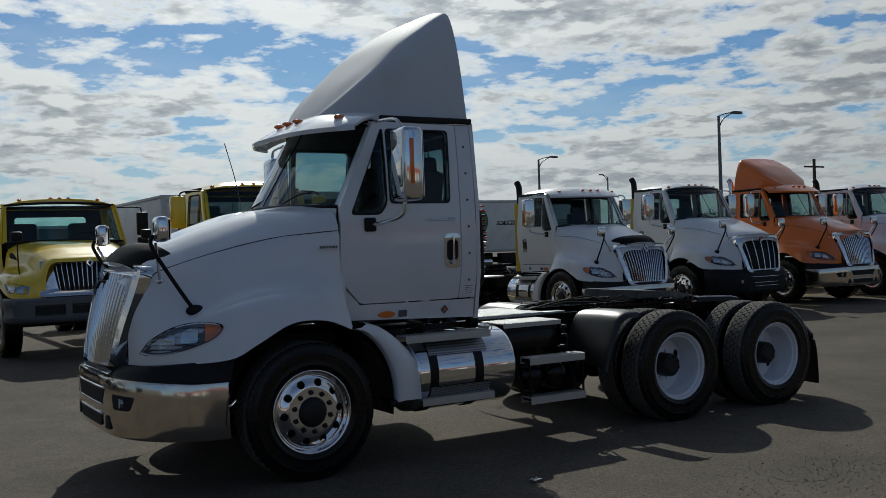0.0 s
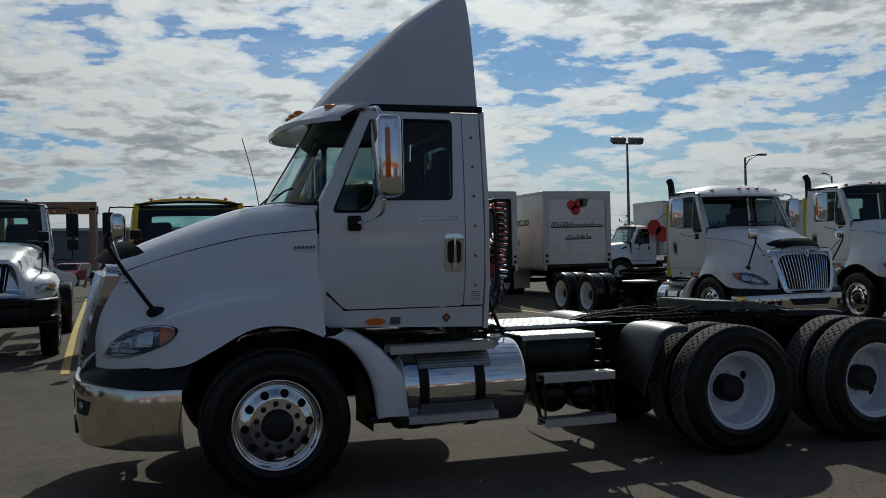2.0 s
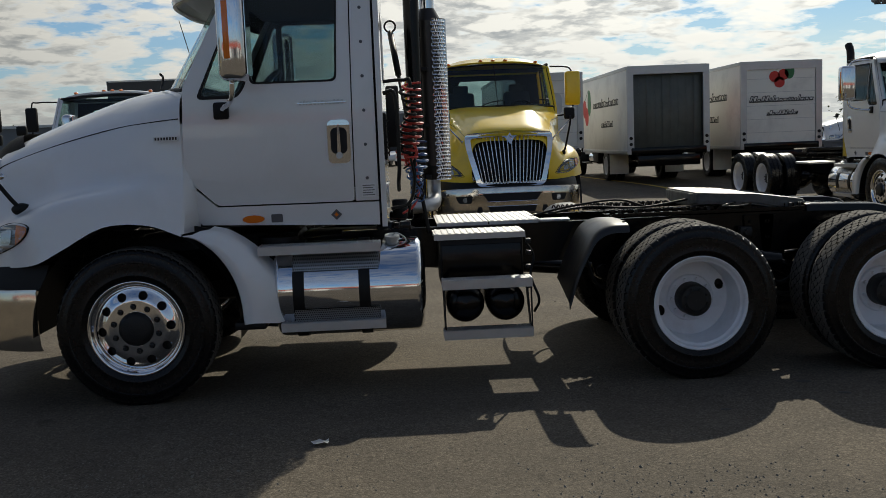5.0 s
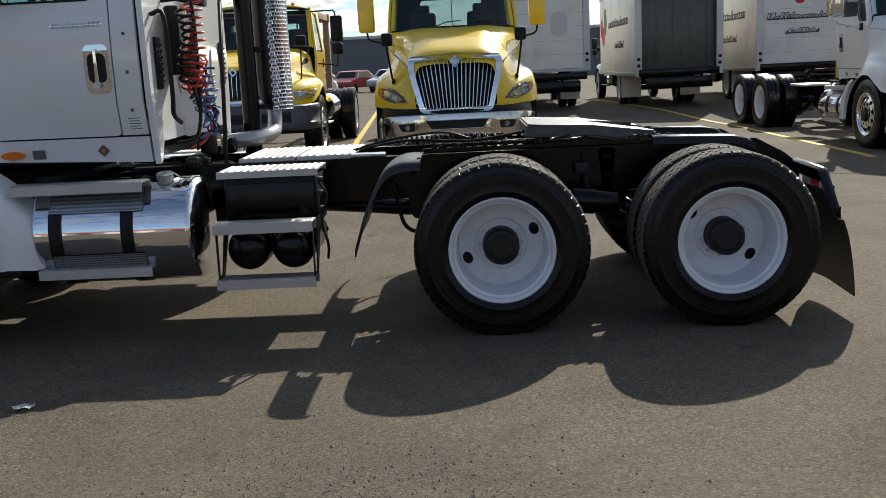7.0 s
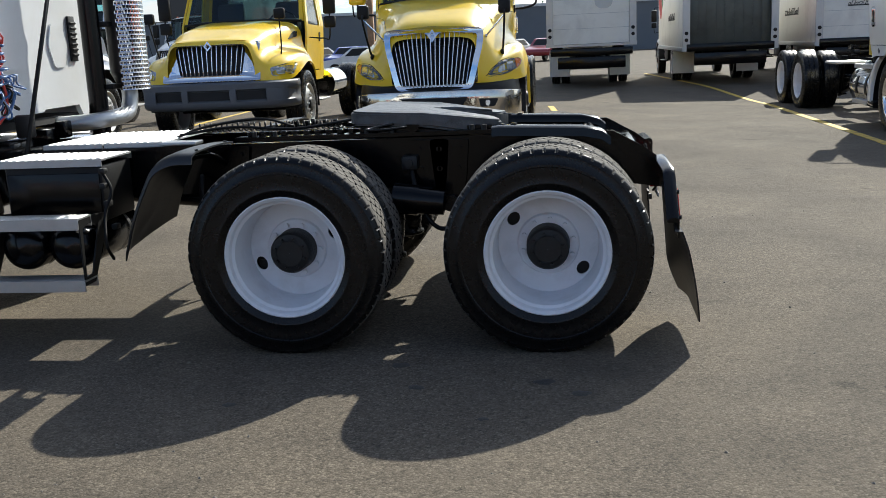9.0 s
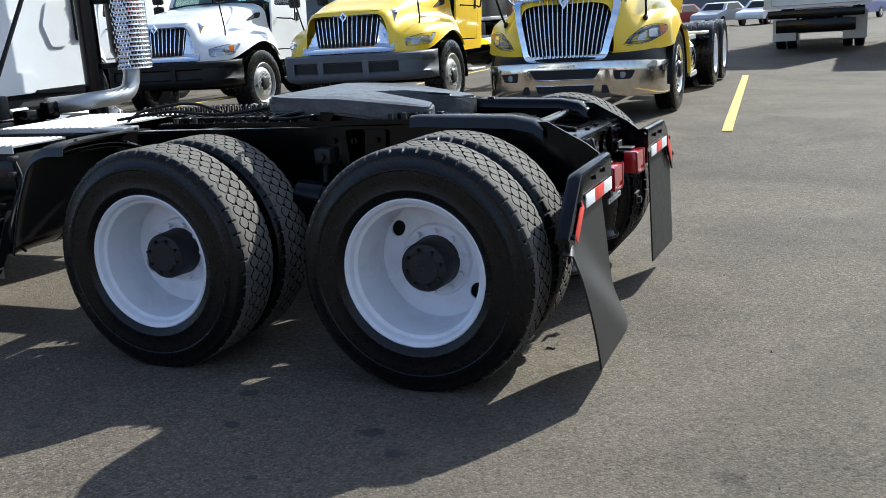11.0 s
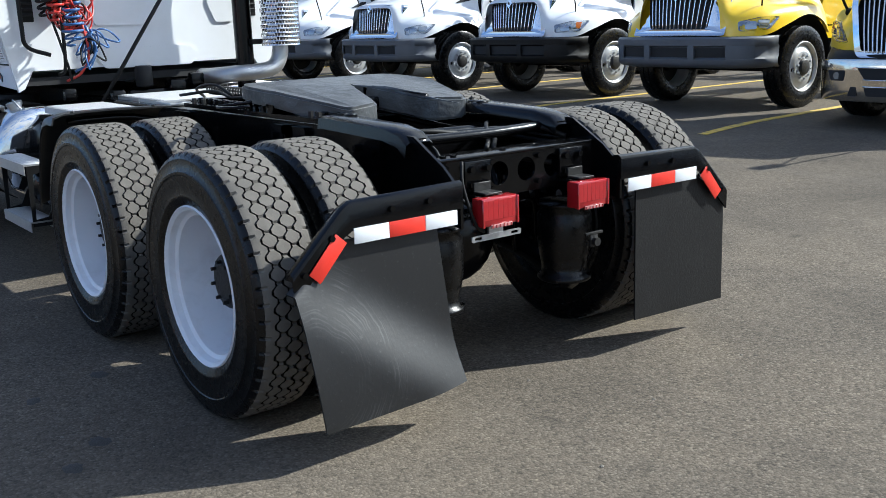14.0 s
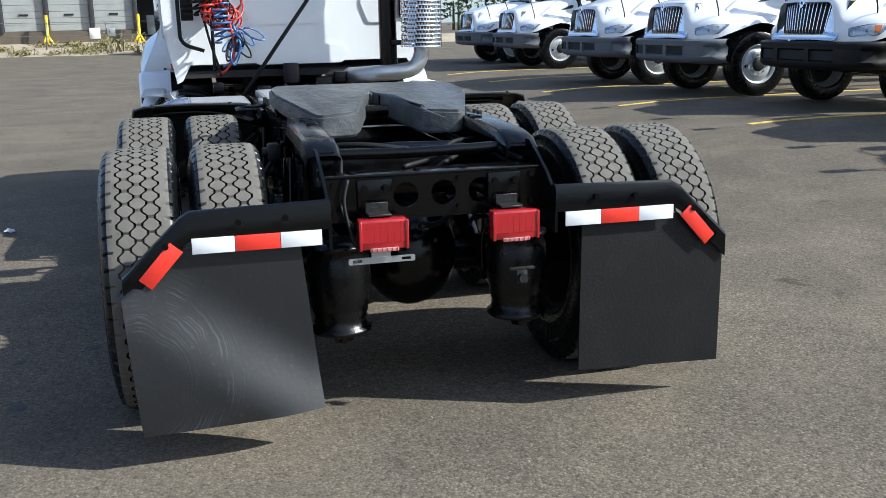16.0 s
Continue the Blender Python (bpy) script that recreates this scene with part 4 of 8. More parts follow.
        b = side_plate([((p[0] - 0.66) * 1.14 + 0.66, (p[1] - 2.25) * 1.07 + 2.25) for p in vent_h], [vent_h[::-1]], 0.02, 0.003, s)
        part("window_seal", b, M_BLACKP, d)
        # handle: chrome plate with a dark pull
        b = side_plate(rounded(1.272, 1.505, 1.418, 1.785, 0.035), [], 0.014, 0.010, s)
        h = part("door_handle", b, M_CHROME, d, "chrome door handle plate")
        b = side_plate(rounded(1.292, 1.565, 1.398, 1.735, 0.035), [], 0.02, 0.0125, s)
        part("recess", b, M_DARK, h)
        b = side_plate(round_poly([(1.333, 1.56), (1.357, 1.56), (1.352, 1.76), (1.338, 1.76)], 0.006), [], 0.02, 0.030, s)
        part("pull", b, M_CHROME, h)
        b = B()
        p = Vector((1.345, s * cab_y(1.56), 1.555))
        cyl(b, p, p + Vector((0, s * 0.034, 0)), 0.022, seg=14)
        part("lock", b, M_GALV, h)
        # sill below the door
        b = side_plate([(0.33, 1.43), (0.33, 1.20), (0.42, 1.13), (1.585, 1.085), (1.585, 1.24), (0.525, 1.245)], [], 0.035, -0.004, s)
        part("sill", b, paint, T, smooth=45)
        b = side_plate([(1.433, 1.252), (1.585, 1.252), (1.585, 2.68), (1.453, 2.675)], [], 0.03, -0.002, s)
        part("rear_corner_panel", b, paint, T, smooth=45)
        if near:
            for zz in (1.40, 1.62, 1.84, 2.06, 2.28, 2.5):
                b = B()
                p = Vector((1.515, s * cab_y(zz), zz))
                cyl(b, p, p + Vector((0, s * 0.006, 0)), 0.011, 0.008, 10)
                part("rivet", b, M_GREYP, T)
        # side marker lamp and small plate on the sill
        b = side_plate([(0.755 + 0.072 * math.cos(a), 1.158 + 0.026 * math.sin(a)) for a in (2 * math.pi * k / 24 for k in range(24))], [], 0.03, 0.022, s)
        part("marker_lamp", b, M_AMBER, T, "amber side marker lamp")
        b = side_plate(rounded(0.87, 1.13, 0.945, 1.185, 0.008), [], 0.02, 0.006, s)
        part("socket_plate", b, M_DECAL, T)
        b = side_plate([(1.30, 1.128), (1.337, 1.165), (1.30, 1.202), (1.263, 1.165)], [], 0.02, 0.003, s)
        dd = part("diamond_sticker", b, M_DECAL, T)
        b = side_plate([(1.30, 1.15), (1.315, 1.165), (1.30, 1.18), (1.285, 1.165)], [], 0.02, 0.005, s)
        part("sticker_centre", b, M_AMBER if near else M_DECAL, dd)
        # mirror on its arm
        y0 = s * 1.0
        b = B()
        tube(b, [(0.60, s * 0.99, 1.87), (0.64, s * 1.15, 1.88), (0.72, s * 1.30, 1.93), (0.735, s * 1.33, 2.04)], 0.016, 8, 5)
        mr = part("mirror_arm", b, M_CHROME if mirror is None else M_BLACKP, T)
        b = B()
        tube(b, [(0.735, s * 1.33, 2.55), (0.72, s * 1.25, 2.66), (0.70, s * 0.95, 2.68)], 0.014, 8, 5)
        part("mirror_stay", b, M_CHROME if mirror is None else M_BLACKP, mr)
        b = B()
        box(b, (0.60, s * 1.005, 1.87), (0.10, 0.035, 0.11), 0.015)
        part("mirror_bracket", b, M_BLACKP, mr)
        b = B()
        box(b, (0.76, s * 1.33, 2.315), (0.17, 0.25, 0.56), 0.045, seg=4)
        mh = part("mirror_shell", b, mirror or M_CHROME, T, "tall " + ("chrome" if mirror is None else "painted") + " mirror shell")
        b = B()
        box(b, (0.848, s * 1.33, 2.315), (0.004, 0.20, 0.50), 0.0)
        part("mirror_glass", b, M_CHROME, mh)
        b = B()
        box(b, (0.735, s * 1.455, 2.33), (0.036, 0.010, 0.34), 0.004)
        part("mirror_lamp", b, M_AMBER, mh, "narrow amber lamp strip")
        # hood mirror: two struts from the fender to a small round-edged mirror
        foot = on_hood(-0.76, 1.285, s, 0.0)
        foot2 = on_hood(-0.95, 1.50, s, 0.0)
        head = Vector((-1.06, s * 0.93, 1.83))
        b = B()
        tube(b, [foot, foot + Vector((-0.08, s * 0.02, 0.10)), head + Vector((0.0, 0, -0.10)), head], 0.0145, 8, 5)
        hm = part("hood_mirror_arm", b, M_BLACKP if near else M_BLACKP, T)
        b = B()
        tube(b, [foot2, head + Vector((0.02, 0, -0.06))], 0.011, 8, 1)
        bmesh.ops.create_uvsphere(b, u_segments=10, v_segments=6, radius=1.0, matrix=Matrix.Translation(foot2) @ Matrix.Diagonal((0.03, 0.02, 0.025, 1)))
        part("hood_mirror_brace", b, M_CHROME, hm)
        b = B()
        bmesh.ops.create_uvsphere(b, u_segments=16, v_segments=8, radius=1.0, matrix=Matrix.Translation(foot) @ Matrix.Diagonal((0.07, 0.03, 0.042, 1)))
        part("hood_mirror_foot", b, M_BLACKP, hm)
        b = B()
        box(b, head + Vector((0.06, 0, 0.04)), (0.09, 0.16, 0.18), 0.035, seg=4)
        part("hood_mirror_shell", b, M_CHROME if mirror is None else M_BLACKP, hm)
        b = B()
        box(b, head + Vector((0.108, 0, 0.04)), (0.003, 0.13, 0.15))
        part("hood_mirror_glass", b, M_DARK if s < 0 and not near else M_CHROME, hm)
    # back wall with a window, sloped shoulders
    b = B()
    ow = [(-0.90, 1.07), (-0.86, 1.09), (-0.80, 1.20), (0.78, 1.21), (0.86, 1.09), (0.90, 1.07), (0.97, 1.45), (0.98, 2.0), (0.91, 2.70), (0.6, 2.80), (-0.6, 2.80), (-0.91, 2.70), (-0.98, 2.0), (-0.97, 1.45)]
    hw = rounded(-0.52, 2.06, 0.52, 2.55, 0.05)
    plate(b, ow, [hw[::-1]], 0.035, lambda u, v, w: (1.60 + w, u, v))
    bw = part("back_wall", b, paint, T)
    b = B()
    plate(b, hw, [], 0.006, lambda u, v, w: (1.615 + w, u, v))
    part("rear_glass", b, M_GLASS_D, bw)
    if near:  # pressed ribs and creases of the back panel
        for yy, z0, w_, h_ in ((-0.12, 1.62, 0.62, 0.30), (0.56, 1.62, 0.26, 0.30), (-0.02, 1.26, 0.74, 0.14)):
            b = B()
            plate(b, round_poly([(yy - w_ / 2 + 0.06, z0 - h_ / 2), (yy + w_ / 2 - 0.06, z0 - h_ / 2), (yy + w_ / 2, z0), (yy + w_ / 2 - 0.06, z0 + h_ / 2), (yy - w_ / 2 + 0.06, z0 + h_ / 2), (yy - w_ / 2, z0)], 0.03), [], 0.012, lambda u, v, w: (1.635 + w * 1.0, u, v))
            bmesh.ops.bevel(b, geom=[e for e in b.edges if e.calc_face_angle(0) > 1.0], offset=0.005, segments=2, affect="EDGES")
            part("panel_rib", b, paint, bw)
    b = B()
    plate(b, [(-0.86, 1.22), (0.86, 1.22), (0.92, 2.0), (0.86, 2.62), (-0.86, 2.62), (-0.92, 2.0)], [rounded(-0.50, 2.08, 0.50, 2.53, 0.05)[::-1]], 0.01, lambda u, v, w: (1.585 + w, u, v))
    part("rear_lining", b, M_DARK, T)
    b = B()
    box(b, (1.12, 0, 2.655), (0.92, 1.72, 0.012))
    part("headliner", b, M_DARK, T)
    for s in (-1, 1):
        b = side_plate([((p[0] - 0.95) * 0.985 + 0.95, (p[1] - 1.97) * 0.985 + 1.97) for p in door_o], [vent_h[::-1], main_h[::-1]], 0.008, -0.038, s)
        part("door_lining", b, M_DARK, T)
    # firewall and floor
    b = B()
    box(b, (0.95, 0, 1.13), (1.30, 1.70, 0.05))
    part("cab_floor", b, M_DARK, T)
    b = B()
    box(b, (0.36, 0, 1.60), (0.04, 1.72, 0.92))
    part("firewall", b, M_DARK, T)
    # roof
    b = B()
    rows = []
    for i in range(11):
        t = i / 10
        x = 0.55 + 1.07 * t
        row = []
        for j in range(25):
            q = j / 12 - 1
            a = abs(q)
            z = 2.675 + (0.165 + 0.03 * math.sin(t * 2.6)) * (1 - a**3.2) * (0.55 + 0.45 * min(1, t * 4 + 0.15))
            row.append(Vector((x + (0.17 * a**2.2 * (1 - t)), q * 0.925, z)))
        rows.append(row)
    grid(b, rows)
    bmesh.ops.recalc_face_normals(b, faces=b.faces[:])
    bmesh.ops.solidify(b, geom=b.faces[:], thickness=0.03)
    rf = part("roof", b, paint, T, smooth=60)
    # black strip painting in the dark gap between door top and fairing
    for s in (-1, 1):
        b = B()
        box(b, (1.19, s * 0.912, 2.715), (0.86, 0.04, 0.048), 0.012)
        part("roof_gap_strip", b, M_BLACKP, T)
    # windscreen and pillars
    b = B()
    wr = windscreen_rows()
    grid(b, wr)
    ws = part("windscreen", b, M_GLASS, T, "curved glass windscreen", 60)
    b = B()
    tube(b, [r[24] for r in wr[::7]], 0.006, 6, 2)
    part("screen_divider", b, M_BLACKP, ws)
    # band of tint, its black also painting in the visor's reflection
    b = B()
    grid(b, [[p + Vector((0.006, 0, -0.003)) for p in r] for r in wr[-4:]])
    if visor:
        part("tint_visor_band", b, M_BLACKP, ws, "dark band of tint and painted visor reflection atop the glass", 60)
    else:
        b.free()
    for e in (0, -1):
        b = B()
        tube(b, [wr[e][j] for j in range(0, 49, 4)], 0.016, 6, 2)
        part("screen_seal", b, M_BLACKP, ws)
    for s in (0, -1):
        b = B()
        sg = -1 if s == 0 else 1
        bot, top = wr[0][s], wr[-1][s]
        pts = [bot.lerp(top, t) for t in (0, 0.33, 0.66, 1)]
        rows = []
        for p in pts:
            rows.append([p + Vector((-0.02, -sg * 0.05, 0)), p + Vector((-0.015, sg * 0.005, 0)), Vector((p.x + 0.03, sg * (cab_y(p.z) + 0.0), p.z)), Vector((p.x + 0.03, sg * (cab_y(p.z) - 0.03), p.z))])
        grid(b, rows, True)
        bmesh.ops.recalc_face_normals(b, faces=b.faces[:])
        part("pillar", b, paint, T, smooth=50)
    # cowl and wipers
    b = B()
    rows = [[p + Vector((-0.02, 0, -0.012)) for p in wr[0]], [Vector((0.335, p.y * 1.02, 1.93)) if abs(p.y) > 0.6 else Vector((0.33, p.y, 2.03)) for p in wr[0]]]
    grid(b, rows)
    part("cowl", b, paint, T)
    for y in (-0.45, 0.25):
        b = B()
        tube(b, [(0.10, y, 2.06), (0.16, y - 0.18, 2.12), (0.19, y - 0.38, 2.13)], 0.008, 6, 3)
        part("wiper", b, M_BLACKP, T)
    if visor:
        b = B()
        rows = []
        for i in range(9):
            t = i / 7
            row = []
            for j in range(33):
                q = j / 16 - 1
                a = abs(q)
                x0, z0 = 0.64 + 0.12 * a**2.2, 2.835 - 0.085 * a**2.5
                x1, z1 = 0.185 + 0.33 * a**3.4, 2.640 + 0.005 * a**4
                drop = (z1 - z0) * min(1, t) ** 1.7 - (0.035 if t > 1 else 0)
                row.append(Vector((x0 + (x1 - x0) * min(1.0, t) + (0.008 if t > 1 else 0), q * (0.90 + 0.045 * min(1, t)), z0 + drop)))
            rows.append(row)
        grid(b, rows)
        bmesh.ops.recalc_face_normals(b, faces=b.faces[:])
        bmesh.ops.solidify(b, geom=b.faces[:], thickness=0.022)
        lb = B()
        grid(lb, [[p + Vector((0.02, 0, -0.040 + 0.012 * (k == 6))) for p in r[1:-1]] for k, r in enumerate(rows[:7])])
        part("visor_liner", lb, paint, T, "pale underside of the visor", 60)
        part("sun_visor", b, paint, T, "exterior sun visor over the windscreen", 60)
        zl = lambda a: (0.36 + 0.26 * a**2.4, 2.762 - 0.045 * a**2.5)
    else:
        zl = lambda a: (0.62 + 0.2 * a**2.2, 2.80 - 0.07 * a**2.5)
    for q in (-0.78, -0.22, 0.0, 0.22, 0.78):
        b = B()
        x, z = zl(abs(q))
        bmesh.ops.create_uvsphere(b, u_segments=14, v_segments=8, radius=1.0, matrix=Matrix.Translation((x, q * 0.92, z)) @ Matrix.Diagonal((0.05, 0.035, 0.022, 1)))
        part("roof_lamp", b, M_AMBER, rf, "amber clearance lamp")
    # cab inside
    for y in (-0.48, 0.48):
        b = B()
        box(b, (1.15, y, 1.60), (0.48, 0.48, 0.14), 0.05)
        st = part("seat", b, M_SEAT, T, "dark fabric seat")
        b = B()
        box(b, (1.38, y, 1.98), (0.14, 0.46, 0.70), 0.06, Euler((0, radians(8), 0)).to_matrix())
        part("backrest", b, M_SEAT, st)
        b = B()
        box(b, (1.43, y, 2.36), (0.09, 0.26, 0.18), 0.04)
        part("headrest", b, M_SEAT, st)
    b = B()
    box(b, (0.50, 0, 1.88), (0.30, 1.72, 0.22), 0.06)
    part("dashboard", b, M_BLACKP, T)
    R = Matrix.Translation((0.78, -0.48, 1.98)) @ Euler((0, radians(-50), 0)).to_matrix().to_4x4()
    b = B()
    tube(b, [R @ Vector((0.22 * math.cos(a), 0.22 * math.sin(a), 0)) for a in (2 * math.pi * k / 24 for k in range(25))], 0.015, 8, 1, False)
    tube(b, [R @ Vector((-0.21, 0, 0)), R @ Vector((0, 0, 0.02)), R @ Vector((0.21, 0, 0))], 0.014, 6, 2)
    part("steering_wheel", b, M_BLACKP, T)
    # roof fairing
    if fairing:
        b = B()
        fz = 1.0 if near else 0.80
        prof = [(0.50, 2.80, 0.30), (0.58, 2.90, 0.50), (0.74, 3.08, 0.66), (0.94, 3.27, 0.74), (1.15, 3.46, 0.78), (1.36, 3.61, 0.78), (1.50, 3.70, 0.77), (1.565, 3.725, 0.75), (1.585, 3.69, 0.745)]
        rows = []
        for x, zt, hw_ in [tuple(p) for p in smooth_pts(prof, 4)]:
            zt = 2.80 + (zt - 2.80) * fz
            t = (x - 0.5) / 1.09
            base_w = 0.32 + 0.59 * min(1.0, max(0.0, t) ** 0.42)
            half = [Vector((x, 0, zt)), Vector((x, hw_ * 0.45, zt - 0.004)), Vector((x, hw_ * 0.78, zt - 0.03 * min(1, t * 4 + .2))), Vector((x, hw_ * 0.95, zt - 0.11 * min(1, max(0.02, t * 2)))), Vector((x, hw_ + (base_w - hw_) * 0.4, 2.76 + (zt - 2.76) * 0.55)), Vector((x, base_w, 2.74))]
            l = smooth_pts(half, 4)
            rows.append([Vector((p.x, -p.y, p.z)) for p in l[::-1]] + l[1:])
        grid(b, rows)
        bmesh.ops.recalc_face_normals(b, faces=b.faces[:])
        bmesh.ops.solidify(b, geom=b.faces[:], thickness=0.025)
        part("roof_fairing", b, fairing, T, "tall moulded roof wind fairing", 60)
    # chassis rails
    xe = 5.60
    for s in (-1, 1):
        b = B()
        prof = [(-0.75, 0.66), (1.2, 0.72), (5.30, 0.74), (xe, 0.70), (xe, 0.84), (xe - 0.10, 0.92), (5.32, 1.02), (1.4, 1.0), (0.6, 0.93), (-0.75, 0.90)]
        plate(b, prof, [], 0.012, lambda u, v, w: (u, s * (0.43 - w), v))
        for z0, z1 in ((1.008, 1.02), (0.735, 0.745)):
            box(b, (3.3, s * 0.392, (z0 + z1) / 2 - (0.012 if z0 > 1 else 0)), (4.0, 0.078, 0.011))
        part("frame_rail", b, M_BLACK, T, "black steel frame rail")
    for x in (2.1, 3.1, 4.0, 4.9):
        b = B()
        box(b, (x, 0, 0.86), (0.10, 0.80, 0.20), 0.01)
        part("crossmember", b, M_BLACK, T)
    b = B()
    cyl(b, (1.9, 0, 0.72), (3.7, 0, 0.55), 0.055, seg=14)
    part("drive_shaft", b, M_BLACK, T)
    # engine and gearbox mass under the cab
    b = B()
    box(b, (0.2, 0, 0.78), (1.6, 0.62, 0.5), 0.08)
    box(b, (1.4, 0, 0.78), (0.9, 0.44, 0.42), 0.08)
    part("gearbox", b, M_HUB, T)
    # axles
    for x in (0.0,):
        b = B()
        box(b, (x, 0, 0.47), (0.10, 1.8, 0.12), 0.02)
        part("front_axle", b, M_BLACK, T)
    front_wheel(T, 0, -1.03, near=near, turn=14)
    front_wheel(T, 0, 1.03, near=near, turn=40, side=1)
    x1, x2 = 3.652 + wheelbase - 4.31, 4.97 + wheelbase - 4.31
    for i, x in enumerate((x1, x2)):
        b = B()
        cyl(b, (x, -0.75, 0.503), (x, 0.75, 0.503), 0.075, seg=16)
        bmesh.ops.create_uvsphere(b, u_segments=20, v_segments=12, radius=1, matrix=Matrix.Translation((x - 0.02, 0.0, 0.52)) @ Matrix.Diagonal((0.22, 0.21, 0.23, 1)))
        part("drive_axle", b, M_BLACK, T)
        for s in (-1, 1):
            rear_wheel(T, x, s * 1.075, near=near, turn=(18 if i == 0 else 77) if s < 0 else 70, side=s)
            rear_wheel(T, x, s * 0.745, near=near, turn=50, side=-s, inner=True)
            # air bag and trailing arm
            b = B()
            revolve(b, [(0.001, 0.295), (0.112, 0.295), (0.120, 0.302), (0.120, 0.315), (0.104, 0.322), (0.101, 0.36), (0.108, 0.385), (0.106, 0.392), (0.110, 0.40), (0.117, 0.45), (0.122, 0.52), (0.118, 0.59), (0.10, 0.625), (0.12, 0.63), (0.12, 0.645), (0.001, 0.645)], 24, "z")
            part("air_bag", b, M_RUBBER, T, "black rubber air spring", at=pose(x + 0.36, s * 0.36, 0.02))
            b = B()
            tube(b, [(x - 0.55, s * 0.36, 0.66), (x - 0.2, s * 0.36, 0.47), (x + 0.15, s * 0.36, 0.40), (x + 0.42, s * 0.36, 0.32)], 0.05, 8, 3)
            part("trailing_arm", b, M_BLACK, T)
            b = B()
            cyl(b, (x - 0.12, s * 0.50, 0.40), (x - 0.22, s * 0.46, 0.92), 0.032, seg=12)
            part("shock_absorber", b, M_BLACK, T)
    # fuel tank with straps and steps
    for s in (-1, 1):
        if not tank:
            break
        b = B()
        cy, cz, r = s * 0.845, 0.675, 0.315
        prof = [(0.001, 0.860), (0.12, 0.862), (0.20, 0.868), (0.26, 0.878), (r - 0.02, 0.892), (r - 0.005, 0.906), (r, 0.925), (r, 1.81), (r - 0.005, 1.829), (r - 0.02, 1.843), (0.26, 1.857), (0.20, 1.867), (0.12, 1.873), (0.001, 1.875)]
        rows = [[Vector((a, cy + rr * math.cos(t), cz + rr * math.sin(t))) for t in (2 * math.pi * k / 64 for k in range(64))] for rr, a in prof]
        grid(b, rows, True)
        bmesh.ops.recalc_face_normals(b, faces=b.faces[:])
        tk = part("fuel_tank", b, M_CHROME, T, "polished aluminium fuel tank", 50)
        for x in (1.045, 1.47):
            b = B()
            rows = []
            for x_, rr in ((x - 0.036, r + 0.001), (x - 0.036, r + 0.009), (x + 0.036, r + 0.009), (x + 0.036, r + 0.001)):
                rows.append([Vector((x_, cy + rr * math.cos(t), cz + rr * math.sin(t))) for t in (2 * math.pi * k / 48 for k in range(48))])
            grid(b, rows, True)
            bmesh.ops.recalc_face_normals(b, faces=b.faces[:])
            part("tank_strap", b, M_BLACKP, tk)
        b = B()
        cyl(b, (1.66, s * 0.93, 0.93), (1.66, s * 0.945, 0.995), 0.040, seg=18)
        cyl(b, (1.66, s * 0.944, 0.99), (1.66, s * 0.95, 1.015), 0.050, seg=18)
        tube(b, [(1.66, s * 0.95, 1.012), (1.69, s * 0.96, 1.03), (1.74, s * 0.95, 1.0), (1.75, s * 0.93, 0.975)], 0.005, 5, 4)
        part("filler_cap", b, M_GALV, tk)
        for (xa, xb, z, yo) in ((0.80, 1.585, 0.985, 1.16), (0.925, 1.60, 0.485, 1.17)):
            b = B()
            ribbed(b, xa, xb, s * (yo - 0.17), s * yo, z + 0.006, 0.02, 0.006, 0.055)
            part("step", b, M_ALU_R, T, "ribbed aluminium step", 30)
        for z, dz in ((0.885, 0.06), (0.53, 0.045)):
            b = B()
            nx, nz = 40, 6
            for i in range(nx):
                for j in range(nz):
                    u0, du = 1.01 + 0.56 * (i + 0.5 * (j % 2)) / (nx + 0.5), 0.56 / (nx + 0.5)
                    v0, dv = z - dz + 2 * dz * j / nz, 2 * dz / nz

                    def on(u, v):
                        return b.verts.new((u, cy + s * math.sqrt(max(0.0, (r + 0.012) ** 2 - (v - cz) ** 2)), v))

                    o = [on(u0, v0), on(u0 + du, v0), on(u0 + du, v0 + dv), on(u0, v0 + dv)]
                    q = [on(u0 + du * f, v0 + dv * g) for f, g in ((0.24, 0.24), (0.76, 0.24), (0.76, 0.76), (0.24, 0.76))]
                    for k in range(4):
                        b.faces.new((o[k], o[(k + 1) % 4], q[(k + 1) % 4], q[k]))
            part("step_guard", b, M_ALU_R, tk, "perforated step guard")
            b = B()
            rows = []
            for j in range(7):
                v = z - dz + 2 * dz * j / 6
                rows.append([Vector((u, cy + s * math.sqrt((r + 0.004) ** 2 - (v - cz) ** 2), v)) for u in (1.01, 1.565)])
            grid(b, rows)
            part("guard_backing", b, M_DARK, tk)
    # air cleaner / exhaust side canister ahead of the tank
    b = B()
    cyl(b, (0.88, -0.72, 0.42), (0.88, -0.72, 1.02), 0.14, seg=24)
    part("canister", b, M_BLACKP, T)
    if stack:
        ycut = 0.78
        b = B()
        tube(b, [(1.78, ycut, 1.0), (1.78, ycut, 2.2), (1.78, ycut, 2.85), (1.86, ycut, 3.02)], 0.065, 16, 4)
        part("tailpipe", b, M_CHROME if stack == "tall" else M_BLACKP, T)
        b = B()
        cyl(b, (1.78, ycut, 1.1), (1.78, ycut, 2.55), 0.12, seg=20)
        part("stack_guard", b, M_YPIPE, T)
    # fifth wheel, simple, for the parked tractors; the near one has its own
    if not near:
        b = B()
